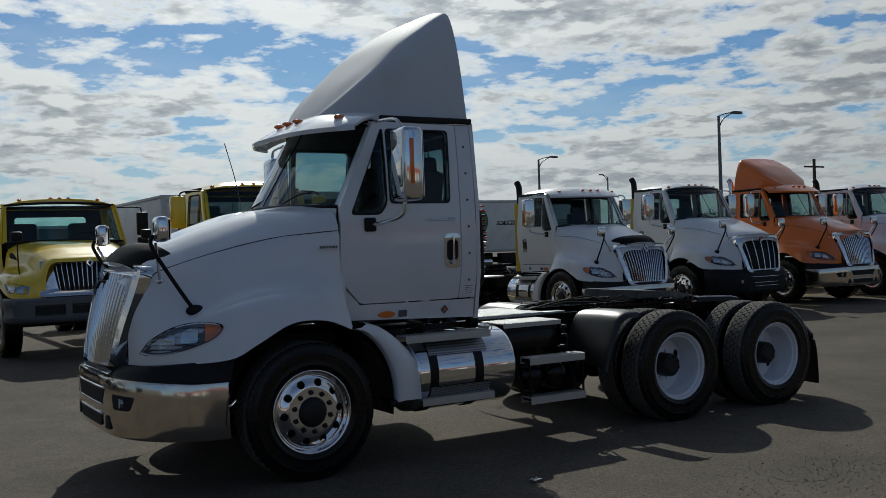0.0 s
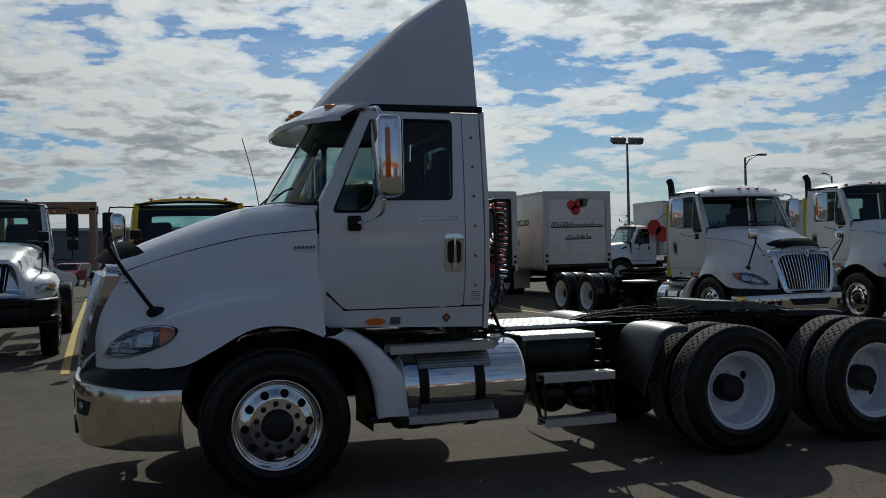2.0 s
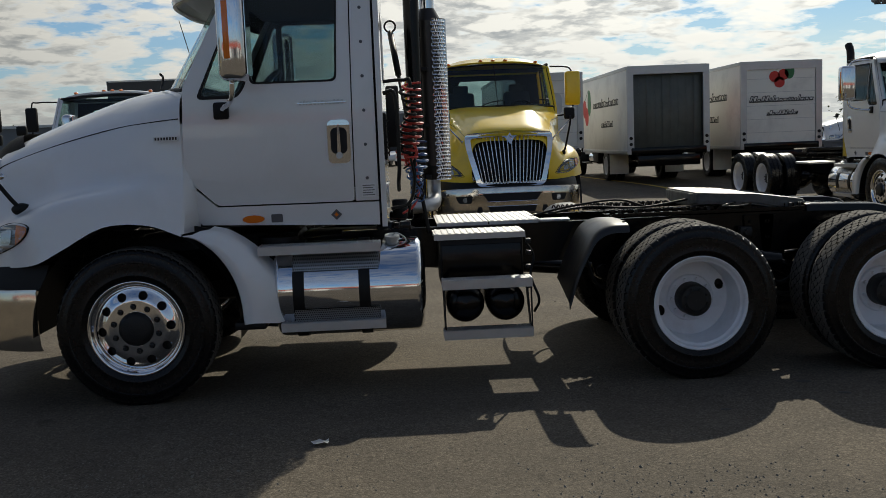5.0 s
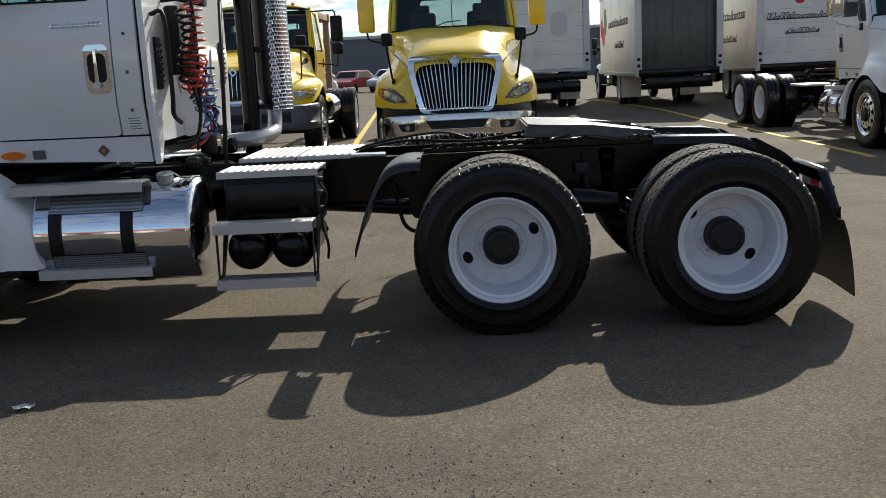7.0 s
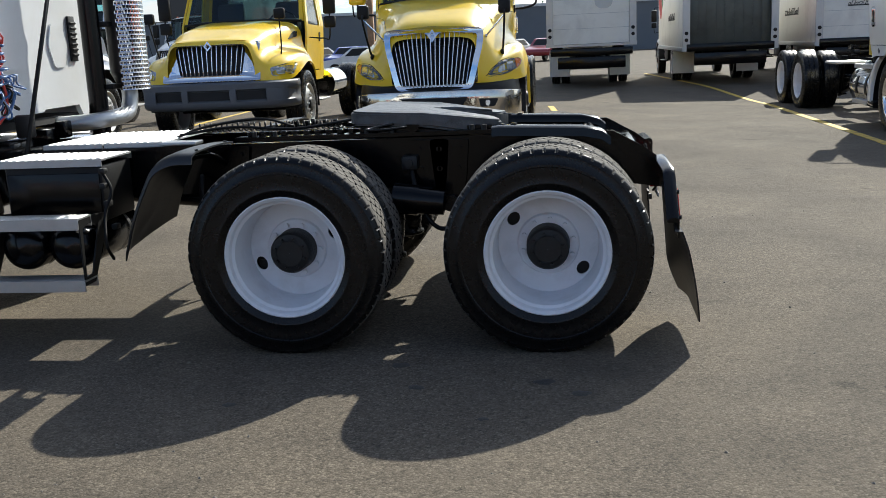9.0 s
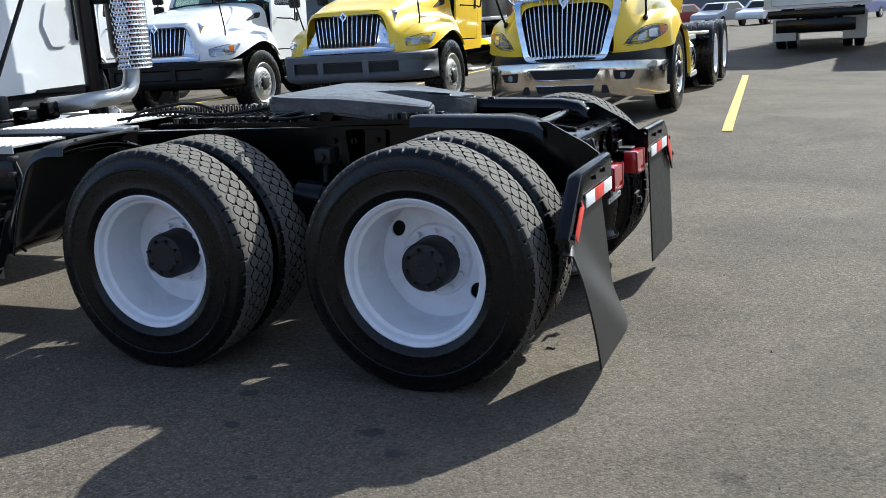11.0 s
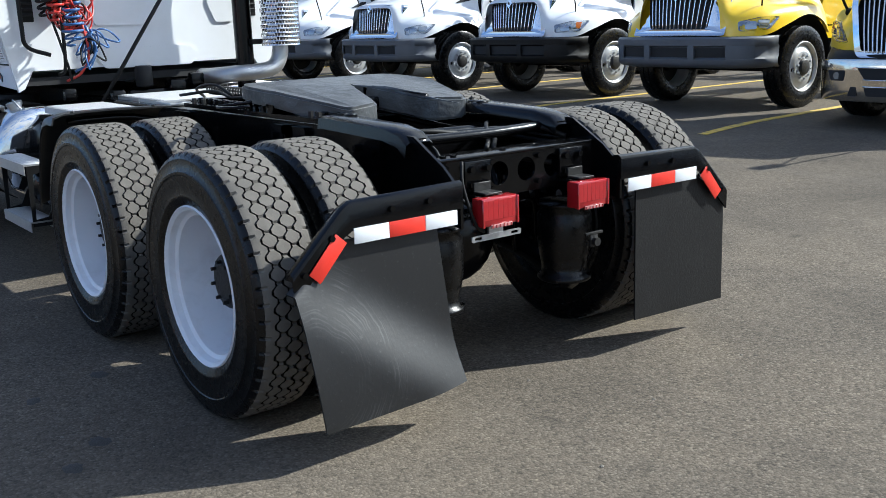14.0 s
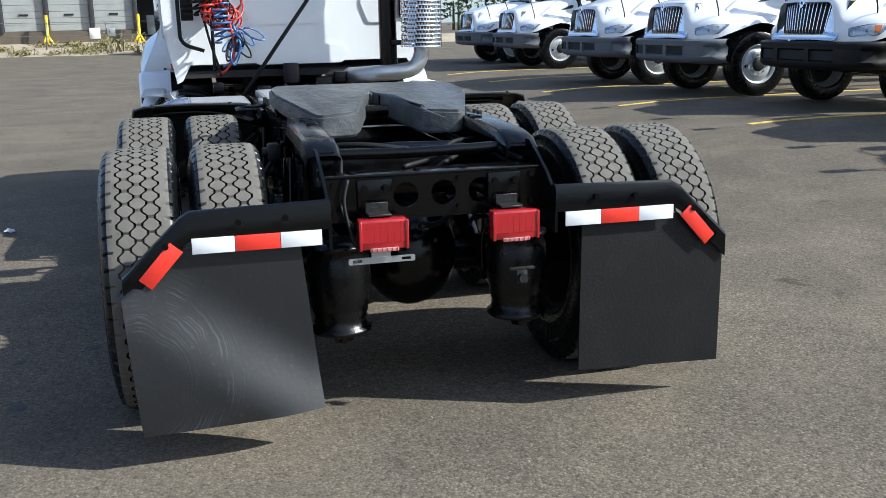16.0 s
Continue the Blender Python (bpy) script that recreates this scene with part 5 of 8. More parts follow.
        plate(b, round_poly([(3.75, -0.45), (4.15, -0.48), (4.75, -0.36), (4.65, -0.08), (4.30, 0), (4.65, 0.08), (4.75, 0.36), (4.15, 0.48), (3.75, 0.45)], 0.06), [], 0.05, lambda u, v, w: (u, v, 1.16 + w - 0.10 * max(0, u - 4.3)))
        part("fifth_wheel", b, M_BLACK, T)
        b = B()
        box(b, (4.2, 0, 1.09), (0.5, 0.8, 0.12), 0.02)
        part("fifth_wheel_base", b, M_BLACK, T)
        for s in (-1, 1):
            b = B()
            plate(b, [(-1.15, 0.25), (-0.55, 0.25), (-0.55, 0.85), (-1.15, 0.85)], [], 0.012, lambda u, v, w: (5.62 + w, u * s, v))
            part("mudflap", b, M_FLAP, T)
            b = B()
            box(b, (2.9, s * 0.9, 0.97), (0.6, 0.5, 0.04), 0.01)
            part("deck_plate", b, M_ALU_R, T)
    return T

# ---- ground ----


def ease(t):
    t = min(1.0, max(0.0, t))
    return t * t * (3 - 2 * t)


def gz(x, y):
    """Height of the yard: it swells gently under the parked row."""
    back = ease((y - 14) / 5)
    return max(0.05, 0.20 - 0.017 * max(0.0, x - 4.5)) * ease((y - 2.8) / 4.2) * (1 - back) + 0.20 * back * (1 - ease((y - 33) / 7))


def ground():
    b = B()
    xs = [-450, -60] + list(range(-24, 33, 4)) + [60, 450]
    ys = [-450, -60, -20, -8, 0, 2.8] + [3.3 + 0.5 * k for k in range(9)] + [10, 12] + [14 + k for k in range(7)] + [24, 33, 35, 37, 40, 60, 450]
    grid(b, [[Vector((x, y, gz(x, y))) for x in xs] for y in ys])
    bmesh.ops.recalc_face_normals(b, faces=b.faces[:])
    ob = part("ground", b, M_ASPHALT, None, smooth=60)
    return tagged(ob, "worn grey asphalt yard with stains and fine aggregate", "ground", kind="structure")


ground()


def line(pts, w=0.11):
    """A painted line that lies on the yard along the points."""
    b = B()
    fine = [(p[0] + (q[0] - p[0]) * k / 12, p[1] + (q[1] - p[1]) * k / 12) for p, q in zip(pts, pts[1:]) for k in range(12)] + [pts[-1]]
    grid(b, [[Vector((x + d, y, gz(x, y) + h)) for d, h in ((-w / 2, 0.001), (-w / 2, 0.006), (w / 2, 0.006), (w / 2, 0.001))] for x, y in fine])
    bmesh.ops.recalc_face_normals(b, faces=b.faces[:])
    ob = part("parking_line", b, M_LINE, None, smooth=0)
    return tagged(ob, "worn yellow painted parking line on asphalt", "parking line", "parking lines", "structure")


line([(0.33, 5.85), (0.16, 13), (-0.12, 30)])
line([(3.87, 5.8), (3.40, 12), (2.3, 32)])
line([(10.9, 6.4), (10.85, 13.2), (9.6, 27)])
for xo, y0 in ((-12.7, 5.6), (-9.4, 5.6), (-6.1, 5.6), (-2.85, 5.6), (7.35, 6.2), (14.2, 6.4), (17.5, 6.4), (20.8, 6.4), (24.1, 6.4)):
    line([(xo, y0), (xo - 0.6, 14)])

# ---- the near tractor ----
hero = tractor("tractor_truck", "white day cab tractor truck with tall roof fairing, parked on asphalt", pose(2.03, 0.02, 0), M_WHITE, fairing=M_FAIRING, near=True, shield=True)


def ribbed_plate(name, x0, x1, y0, y1, z, pitch=0.045, along="y", label="ribbed aluminium deck plate"):
    """A tread plate with a folded rim and raised ribs."""
    b = B()
    ribbed(b, x0, x1, y0, y1, z, pitch, 0.0045, 0.04)
    return part(name, b, M_ALU_R, hero, label, 30)


def battery_box():
    # black box under a ribbed lid, two steps on drop brackets, two air tanks under it
    ribbed_plate("deck_plate", 1.94, 2.56, -0.84, -0.46, 0.992, 0.042)
    b = B()
    box(b, (2.26, -0.63, 0.80), (0.57, 0.37, 0.31), 0.015)
    bx = part("battery_box", b, M_BLACKP, hero, "black battery box with ribbed lid")
    b = B()
    box(b, (2.26, -0.820, 0.79), (0.54, 0.012, 0.25), 0.006)
    part("box_cover", b, M_BLACK, bx)
    for z in (0.715, 0.385):
        b = B()
        ribbed(b, 1.972, 2.558, -1.02, -1.165, z + 0.006, 0.0225, 0.004, 0.06)
        part("step", b, M_ALU_R, hero, "ribbed aluminium step", 30)
    for x in (1.982, 2.548):
        b = B()
        plate(b, [(-1.15, 0.36), (-1.04, 0.36), (-0.80, 0.70), (-1.05, 0.72), (-1.15, 0.72)], [[(-1.13, 0.40), (-1.12, 0.66), (-1.04, 0.68), (-0.95, 0.64), (-1.06, 0.41)]], 0.008, lambda u, v, w: (x + w, u, v))
        part("step_bracket", b, M_BLACKP, hero)
    for x in (2.13, 2.40):
        b = B()
        rows = []
        for r, yy in ((0.001, -1.02), (0.07, -1.012), (0.115, -0.985), (0.128, -0.95), (0.128, -0.35), (0.10, -0.31), (0.001, -0.30)):
            rows.append([Vector((x + r * math.cos(t), yy, 0.535 + r * math.sin(t))) for t in (2 * math.pi * k / 28 for k in range(28))])
        grid(b, rows, True)
        bmesh.ops.recalc_face_normals(b, faces=b.faces[:])
        tk = part("air_tank", b, M_BLACK, hero, "black air tank")
        for yy in (-0.85, -0.5):
            b = B()
            rows = [[Vector((x + 0.133 * math.cos(t), yy + d, 0.535 + 0.133 * math.sin(t))) for t in (2 * math.pi * k / 28 for k in range(28))] for d in (-0.015, 0.015)]
            grid(b, rows, True)
            part("tank_band", b, M_BLACKP, tk)
    # cable clamps and fittings on the box's rear face
    for z, y in ((0.98, -1.08), (0.90, -1.09), (0.80, -1.06), (0.66, -1.0)):
        b = B()
        box(b, (2.575, y + 0.22, z - 0.05), (0.035, 0.05, 0.03), 0.006)
        part("clamp", b, M_HUB, bx)
    b = B()
    tube(b, [(2.56, -0.84, 0.92), (2.61, -0.86, 0.82), (2.58, -0.9, 0.7), (2.62, -1.0, 0.55), (2.60, -0.9, 0.45)], 0.009, 6, 5)
    part("cable", b, M_HOSE_K, bx)


battery_box()
ribbed_plate("deck_plate", 1.98, 2.35, -0.385, 0.42, 1.030, 0.042)
ribbed_plate("deck_plate", 2.36, 2.73, -0.385, 0.42, 1.030, 0.042)


def quarter_fender(s):
    b = B()
    prof = [(3.20, 1.035), (3.08, 1.03), (2.99, 0.985), (2.93, 0.89), (2.86, 0.74), (2.795, 0.545)]
    rows = []
    fine = smooth_pts([(x, 0, z) for x, z in prof], 6)

    def along(r):
        k = min(len(fine) - 1.001, r * (len(fine) - 1))
        return fine[int(k)].lerp(fine[int(k) + 1], k % 1)

    for i in range(31):
        row = []
        for y, d in ((0.52, 0.0), (0.56, -0.004), (0.70, -0.009), (0.85, -0.012), (1.0, -0.010), (1.10, -0.004), (1.155, 0.012), (1.165, 0.05)):
            p = along(i / 30 * (0.93 + 0.07 * min(1.0, (y - 0.52) / 0.55)))  # the foot is cut aslant
            row.append(Vector((p.x, s * y, p.z - d)))
        rows.append(row)
    grid(b, rows)
    bmesh.ops.recalc_face_normals(b, faces=b.faces[:])
    bmesh.ops.solidify(b, geom=b.faces[:], thickness=0.008)
    qf = part("quarter_fender", b, M_FENDER, hero, "black steel quarter fender ahead of the drive wheels", 60)
    b = B()
    tube(b, [(3.12, s * 0.43, 0.90), (3.10, s * 0.70, 0.985), (3.09, s * 1.05, 0.99)], 0.02, 8, 3)
    part("fender_bar", b, M_BLACK, qf)
    for y in (0.62, 1.05):
        b = B()
        cyl(b, (3.19, s * y, 1.03), (3.188, s * y, 1.05), 0.010, seg=8)
        part("bolt", b, M_HUB, qf)


quarter_fender(-1)
quarter_fender(1)


def fifth_wheel():
    b = B()
    out = round_poly([(3.86, -0.42), (3.98, -0.47), (4.25, -0.47), (4.72, -0.33), (4.66, -0.14), (4.30, -0.035), (4.20, 0.0), (4.30, 0.035), (4.66, 0.14), (4.72, 0.33), (4.25, 0.47), (3.98, 0.47), (3.86, 0.42)], 0.05)

    def top(u, v, w):
        return (u, v, 1.17 - 0.05 * (u - 3.9) - 0.10 * max(0, u - 4.30) - (w if w < 0.01 else w + 0.035 * min(1.0, (0.47 - abs(v)) * 4)))

    plate(b, out, [], 0.075, top, [-0.3, -0.15, 0.15, 0.3])
    bmesh.ops.bevel(b, geom=[e for e in b.edges if e.calc_face_angle(0) > 1.0], offset=0.012, segments=2, affect="EDGES")
    fw = part("fifth_wheel", b, M_GREASE, hero, "greasy cast fifth wheel plate with a forked throat", 50)
    for s in (-1, 1):
        b = B()
        plate(b, [(4.00, 1.03), (4.42, 1.03), (4.34, 1.11), (4.10, 1.13)], [], 0.06, lambda u, v, w: (u, s * (0.40 - w), v))
        br = part("pivot_bracket", b, M_BLACK, fw)
        b = B()
        cyl(b, (4.22, s * 0.30, 1.08), (4.22, s * 0.46, 1.08), 0.035, seg=16)
        part("pivot_pin", b, M_BLACK, br)
        # toothed slide rail
        b = B()
        box(b, (4.05, s * 0.40, 1.035), (1.72, 0.09, 0.022))
        for k in range(24):
            box(b, (3.26 + k * 0.066, s * 0.365, 1.058), (0.034, 0.05, 0.026), 0.004, seg=1)
        part("slide_rail", b, M_BLACK, fw)
        for k, x in enumerate((3.30, 3.42, 3.95, 4.10, 4.55, 4.62)):
            b = B()
            cyl(b, (x, s * 0.43, 1.04), (x, s * 0.43, 1.075), 0.013, seg=6)
            part("bolt", b, M_HUB, fw)
    b = B()
    box(b, (4.22, 0, 1.07), (0.30, 0.70, 0.05), 0.01)
    part("slide_plate", b, M_BLACK, fw)
    b = B()
    tube(b, [(4.12, -0.50, 1.10), (4.02, -0.56, 1.085), (4.00, -0.62, 1.08), (4.10, -0.63, 1.08), (4.20, -0.55, 1.085)], 0.008, 6, 4)
    part("release_handle", b, M_BLACK, fw)
    # coiled air line lying along the slide
    b = B()
    pts = []
    for k in range(26 * 10):
        a = 2 * math.pi * k / 10
        pts.append(Vector((2.86 + 0.0034 * k, -0.14 + 0.024 * math.cos(a), 1.085 + 0.024 * math.sin(a))))
    tube(b, pts, 0.0055, 5, 1)
    part("coiled_air_line", b, M_HOSE_K, hero)
    b = B()
    tube(b, [(2.80, -0.30, 1.06), (3.1, -0.22, 1.09), (3.5, -0.28, 1.075), (3.9, -0.20, 1.12)], 0.009, 6, 6)
    part("air_line", b, M_HOSE_K, hero)
    b = B()
    tube(b, [(2.70, -0.1, 1.03), (2.95, -0.26, 1.10), (3.3, -0.31, 1.14), (3.5, -0.30, 1.09)], 0.008, 6, 6)
    part("air_line", b, M_HOSE_K, hero)
    b = B()
    box(b, (2.83, -0.36, 1.02), (0.22, 0.13, 0.02), 0.005)
    part("bracket_plate", b, M_GALV, hero)


M_GREASE = mat("greased_iron", (0.062, 0.066, 0.070), 0.36, spec=0.55, var=0.5, vscale=9, bump=1.0, bscale=13, dirt=(0.012, 0.012, 0.012), dscale=6, damount=0.8, rvar=0.15)
fifth_wheel()


def tail_end():
    # closing crossmember with three holes
    b = B()
    holes = [arc(y, 0.855, 0.048, 360, 0, 20)[:-1] for y in (-0.115, 0.03, 0.175)]
    plate(b, rounded(-0.42, 0.775, 0.42, 0.925, 0.01), holes, 0.012, lambda u, v, w: (5.44 + w, u, v))
    box(b, (5.385, 0, 0.931), (0.135, 0.84, 0.012), 0.004)
    box(b, (5.40, 0, 0.77), (0.10, 0.84, 0.012))
    cm = part("end_crossmember", b, M_BLACK, hero, "black end crossmember with three round holes")
    b = B()
    tube(b, [(5.20, -0.42, 0.985), (5.22, 0.0, 0.98), (5.20, 0.42, 0.985)], 0.022, 8, 4)
    part("torque_tube", b, M_BLACK, hero)
    for y in (-0.235, 0.265):
        b = B()
        box(b, (5.462, y, 0.86), (0.014, 0.13, 0.12), 0.004)
        pl = part("hanger_plate", b, M_BLACK, cm)
        for dy in (-0.04, 0.04):
            for dz in (-0.03, 0.03):
                b = B()
                cyl(b, (5.465, y + dy, 0.86 + dz), (5.488, y + dy, 0.86 + dz), 0.013, seg=6)
                part("bolt", b, M_BLACK, pl)
        b = B()
        box(b, (5.50, y, 0.79), (0.09, 0.12, 0.012), 0.003)
        part("lamp_bracket", b, M_BLACK, hero)
        # tail lamp
        b = B()
        box(b, (5.560, y + 0.004, 0.739), (0.066, 0.180, 0.110), 0.009, seg=2)
        tl = part("tail_lamp", b, M_RED, hero, "red rectangular tail lamp with moulded ribs")
        for k in range(7):
            b = B()
            box(b, (5.5935, y - 0.068 + 0.024 * k, 0.748), (0.0012, 0.0238, 0.074), 0.0004, seg=1)
            part("lens_facet", b, M_RED, tl)
        for dy in (-0.085, 0.085):
            b = B()
            box(b, (5.592, y + 0.004 + dy, 0.737), (0.012, 0.012, 0.108), 0.003, seg=1)
            part("lens_edge", b, M_RED, tl)
        b = B()
        box(b, (5.597, y + 0.004, 0.686), (0.006, 0.105, 0.014), 0.002)
        part("clear_strip", b, M_STRIP, tl)
        for k in range(6):
            b = B()
            box(b, (5.601, y - 0.042 + 0.0185 * k, 0.686), (0.002, 0.003, 0.012))
            part("strip_rib", b, M_RED, tl)
        b = B()
        box(b, (5.525, y, 0.803), (0.07, 0.085, 0.008), 0.002, seg=1)
        box(b, (5.49, y, 0.815), (0.008, 0.085, 0.05), 0.002, seg=1)
        part("lamp_hanger", b, M_HUB, tl, "dark folded lamp hanger")
    # number plate bracket, empty
    b = B()
    plate(b, rounded(-0.36, 0.632, -0.115, 0.655, 0.006), [rounded(-0.345, 0.638, -0.31, 0.649, 0.004)[::-1], rounded(-0.165, 0.638, -0.13, 0.649, 0.004)[::-1]], 0.006, lambda u, v, w: (5.57 + w, u, v))
    box(b, (5.57, -0.24, 0.665), (0.01, 0.07, 0.04))
    part("plate_bracket", b, M_GALV, hero, "empty galvanised number plate bracket")
    for s in (-1, 1):
        # hanger: angle bar out from the rail, bent down at its end
        b = B()
        line_ = [(0.42, 0.845), (0.90, 0.835), (0.935, 0.815), (1.135, 0.620)]
        rows = []
        for y, z in line_:
            rows.append([Vector((x, s * y, z + dz)) for x, dz in ((5.545, 0.022), (5.56, 0.032), (5.585, 0.036), (5.60, 0.030), (5.605, 0.018), (5.605, -0.065), (5.595, -0.065), (5.594, 0.012), (5.545, 0.012))])
        vs = grid(b, rows, True)
        b.faces.new(vs[0])
        b.faces.new(vs[-1])
        bmesh.ops.recalc_face_normals(b, faces=b.faces[:])
        hg = part("mudflap_hanger", b, M_BLACK, hero, "black bent mudflap hanger", 30)
        for y, z in ((0.58, 0.83), (0.74, 0.825), (0.985, 0.758), (1.095, 0.650)):
            b = B()
            cyl(b, (5.60, s * y, z), (5.618, s * y, z), 0.011, seg=8)
            part("bolt", b, M_BLACK, hg)
        for y0, y1, mm in ((0.455, 0.60, M_REFW), (0.60, 0.755, M_REFR), (0.755, 0.90, M_REFW)):
            b = B()
            box(b, (5.612, s * (y0 + y1) / 2, 0.752), (0.004, y1 - y0 - 0.002, 0.055), 0.001)
            part("reflector_strip", b, mm, hg, "red reflective strip" if mm is M_REFR else "white reflective strip")
        b = B()
        box(b, (5.612, s * 1.005, 0.692), (0.004, 0.165, 0.055), 0.001, Euler((-s * radians(48), 0, 0)).to_matrix())
        part("reflector_strip", b, M_REFR, hg, "red reflective strip")
        # flap, the left one bowed backwards
        b = B()
        rows = []
        for i in range(25):
            t = i / 24
            z = 0.74 - 0.595 * t
            row = []
            for j in range(21):
                q = j / 20
                y = (0.53 if s < 0 else 0.555) + (0.625 if s < 0 else 0.60) * q
                zz = z
                if q > 0.66:
                    zz = min(z, 0.74 - (q - 0.66) * 0.43 - 0.004 * t)
                zz -= 0.02 * t * q
                u = min(1.0, max(0.0, (t + 0.85 * q - 0.66) / 0.62))
                bow = (0.045 * t + 0.085 * u * u * (3 - 2 * u) * t * (2 - t) - 0.004) if s < 0 else 0.018 * t
                row.append(Vector((5.585 + bow, s * (y + (-0.05 * t if s < 0 else -0.02 - 0.015 * t)), zz)))
            rows.append(row)
        grid(b, rows)
        bmesh.ops.recalc_face_normals(b, faces=b.faces[:])
        bmesh.ops.solidify(b, geom=b.faces[:], thickness=0.008)
        part("mudflap", b, M_FLAP if s > 0 else M_FLAPS, hero, "black rubber mudflap" + (", bowed outwards" if s < 0 else ", hanging flat"), 60)
    # lines along the tail of the frame
    for pts, r in (([(4.7, 0.1, 0.88), (5.0, 0.22, 0.94), (5.25, 0.05, 0.90), (5.42, 0.2, 0.86)], 0.012), ([(4.6, -0.2, 0.86), (5.0, -0.30, 0.93), (5.3, -0.33, 0.97), (5.46, -0.36, 0.82), (5.54, -0.33, 0.76)], 0.008), ([(4.9, 0.3, 0.80), (5.2, 0.1, 0.70), (5.4, -0.05, 0.72)], 0.012)):
        b = B()
        tube(b, pts, r, 6, 6)
        part("air_line", b, M_HOSE_K, hero)


tail_end()
for x_ in (3.652, 4.97):
    for s_ in (-1, 1):
        bb = B()
        cyl(bb, (x_ - 0.34, s_ * 0.56, 0.62), (x_ - 0.20, s_ * 0.56, 0.58), 0.085, seg=20)
        cyl(bb, (x_ - 0.20, s_ * 0.56, 0.58), (x_ - 0.14, s_ * 0.56, 0.565), 0.06, 0.03, seg=16)
        part("brake_chamber", bb, M_BLACK, hero, "black brake chamber")


def suspension():
    """Hangers, stabiliser links, hoses and fittings round the drive axles."""
    for s in (-1, 1):
        for x in (3.16, 4.31, 4.42, 5.02):
            b = B()
            plate(b, round_poly([(x - 0.11, 1.0), (x + 0.11, 1.0), (x + 0.09, 0.78), (x + 0.05, 0.60), (x - 0.05, 0.60), (x - 0.09, 0.78)], 0.02), [], 0.02, lambda u, v, w: (u, s * (0.455 - w), v))
            hb = part("spring_hanger", b, M_BLACK, hero, "black cast spring hanger bolted to the frame")
            for dx, z in ((-0.06, 0.95), (0.06, 0.95), (-0.05, 0.84), (0.05, 0.84)):
                b = B()
                cyl(b, (x + dx, s * 0.455, z), (x + dx, s * 0.474, z), 0.014, seg=6)
                part("bolt", b, M_BLACK, hb)
            b = B()
            cyl(b, (x, s * 0.40, 0.645), (x, s * 0.50, 0.645), 0.045, seg=14)
            part("pivot_bush", b, M_RUBBER, hb)
        for x in (3.652, 4.97):
            for dx in (-0.10, 0.10):
                b = B()
                tube(b, [(x + dx, s * 0.30, 0.40), (x + dx, s * 0.30, 0.60), (x + dx, s * 0.36, 0.63), (x + dx, s * 0.42, 0.60), (x + dx, s * 0.42, 0.40)], 0.011, 6, 3)
                part("axle_bolt", b, M_BLACK, hero)
        # brake hose looping down to the rear axle, and the valve it comes from
        b = B()
        tube(b, [(4.20, s * 0.47, 0.86), (4.24, s * 0.56, 0.74), (4.30, s * 0.62, 0.60), (4.38, s * 0.63, 0.53), (4.47, s * 0.62, 0.56), (4.52, s * 0.58, 0.62)], 0.013, 7, 6)
        part("brake_hose", b, M_HOSE_K, hero)
        b = B()
        tube(b, [(2.98, s * 0.47, 0.84), (3.02, s * 0.60, 0.74), (3.06, s * 0.66, 0.60), (3.14, s * 0.66, 0.55), (3.22, s * 0.60, 0.60)], 0.013, 7, 6)
        part("brake_hose", b, M_HOSE_K, hero)
        b = B()
        box(b, (4.20, s * 0.475, 0.88), (0.09, 0.07, 0.08), 0.012)
        vb = part("relay_valve", b, M_HUB, hero)
        b = B()
        cyl(b, (4.20, s * 0.51, 0.88), (4.20, s * 0.535, 0.88), 0.022, seg=10)
        part("fitting", b, M_HUB, vb)
        b = B()
        cyl(b, (4.12, s * 0.60, 0.70), (4.26, s * 0.60, 0.685), 0.085, seg=20)
        cyl(b, (4.26, s * 0.60, 0.685), (4.40, s * 0.60, 0.67), 0.078, 0.07, seg=20)
        part("spring_brake", b, M_BLACK, hero, "black spring brake chamber")
        # torque rod from the hanger to the axle housing
        b = B()
        tube(b, [(4.32, s * 0.30, 0.66), (4.86, s * 0.24, 0.70)], 0.028, 10, 1)
        part("torque_rod", b, M_BLACK, hero)
        b = B()
        tube(b, [(3.17, s * 0.30, 0.66), (3.55, s * 0.24, 0.70)], 0.028, 10, 1)
        part("torque_rod", b, M_BLACK, hero)
    # folded guide ramps on the rails behind the fifth wheel
    for s in (-1, 1):
        b = B()
        rows = []
        for x, z in ((4.66, 1.052), (4.70, 1.056), (5.16, 1.040), (5.26, 1.020), (5.31, 0.985)):
            rows.append([Vector((x, s * y, z + d)) for y, d in ((0.325, -0.035), (0.330, 0.0), (0.345, 0.010), (0.44, 0.010), (0.458, 0.0), (0.466, -0.045))])
        grid(b, rows)
        bmesh.ops.recalc_face_normals(b, faces=b.faces[:])
        bmesh.ops.solidify(b, geom=b.faces[:], thickness=0.008)
        part("guide_ramp", b, M_BLACK, hero, "black folded guide ramp on the frame rail", 50)
    # pipes and wiring clipped along the inside of the rails
    for s, z, r in ((-1, 0.93, 0.010), (-1, 0.90, 0.007), (1, 0.93, 0.010), (1, 0.88, 0.008), (1, 0.955, 0.006)):
        b = B()
        tube(b, [(2.9 + 0.3 * k, s * (0.40 - 0.012 * (k % 2)), z - 0.012 * ((k * 7) % 3)) for k in range(9)], r, 6, 3)
        part("air_line", b, M_HOSE_K, hero)
    # cross bars and hoses in the open tail of the frame
    for x, z, r in ((4.86, 0.94, 0.028), (5.06, 0.96, 0.018)):
        b = B()
        tube(b, [(x, -0.42, z), (x - 0.02, 0, z + 0.01), (x, 0.42, z)], r, 10, 2)
        part("cross_tube", b, M_BLACK, hero)
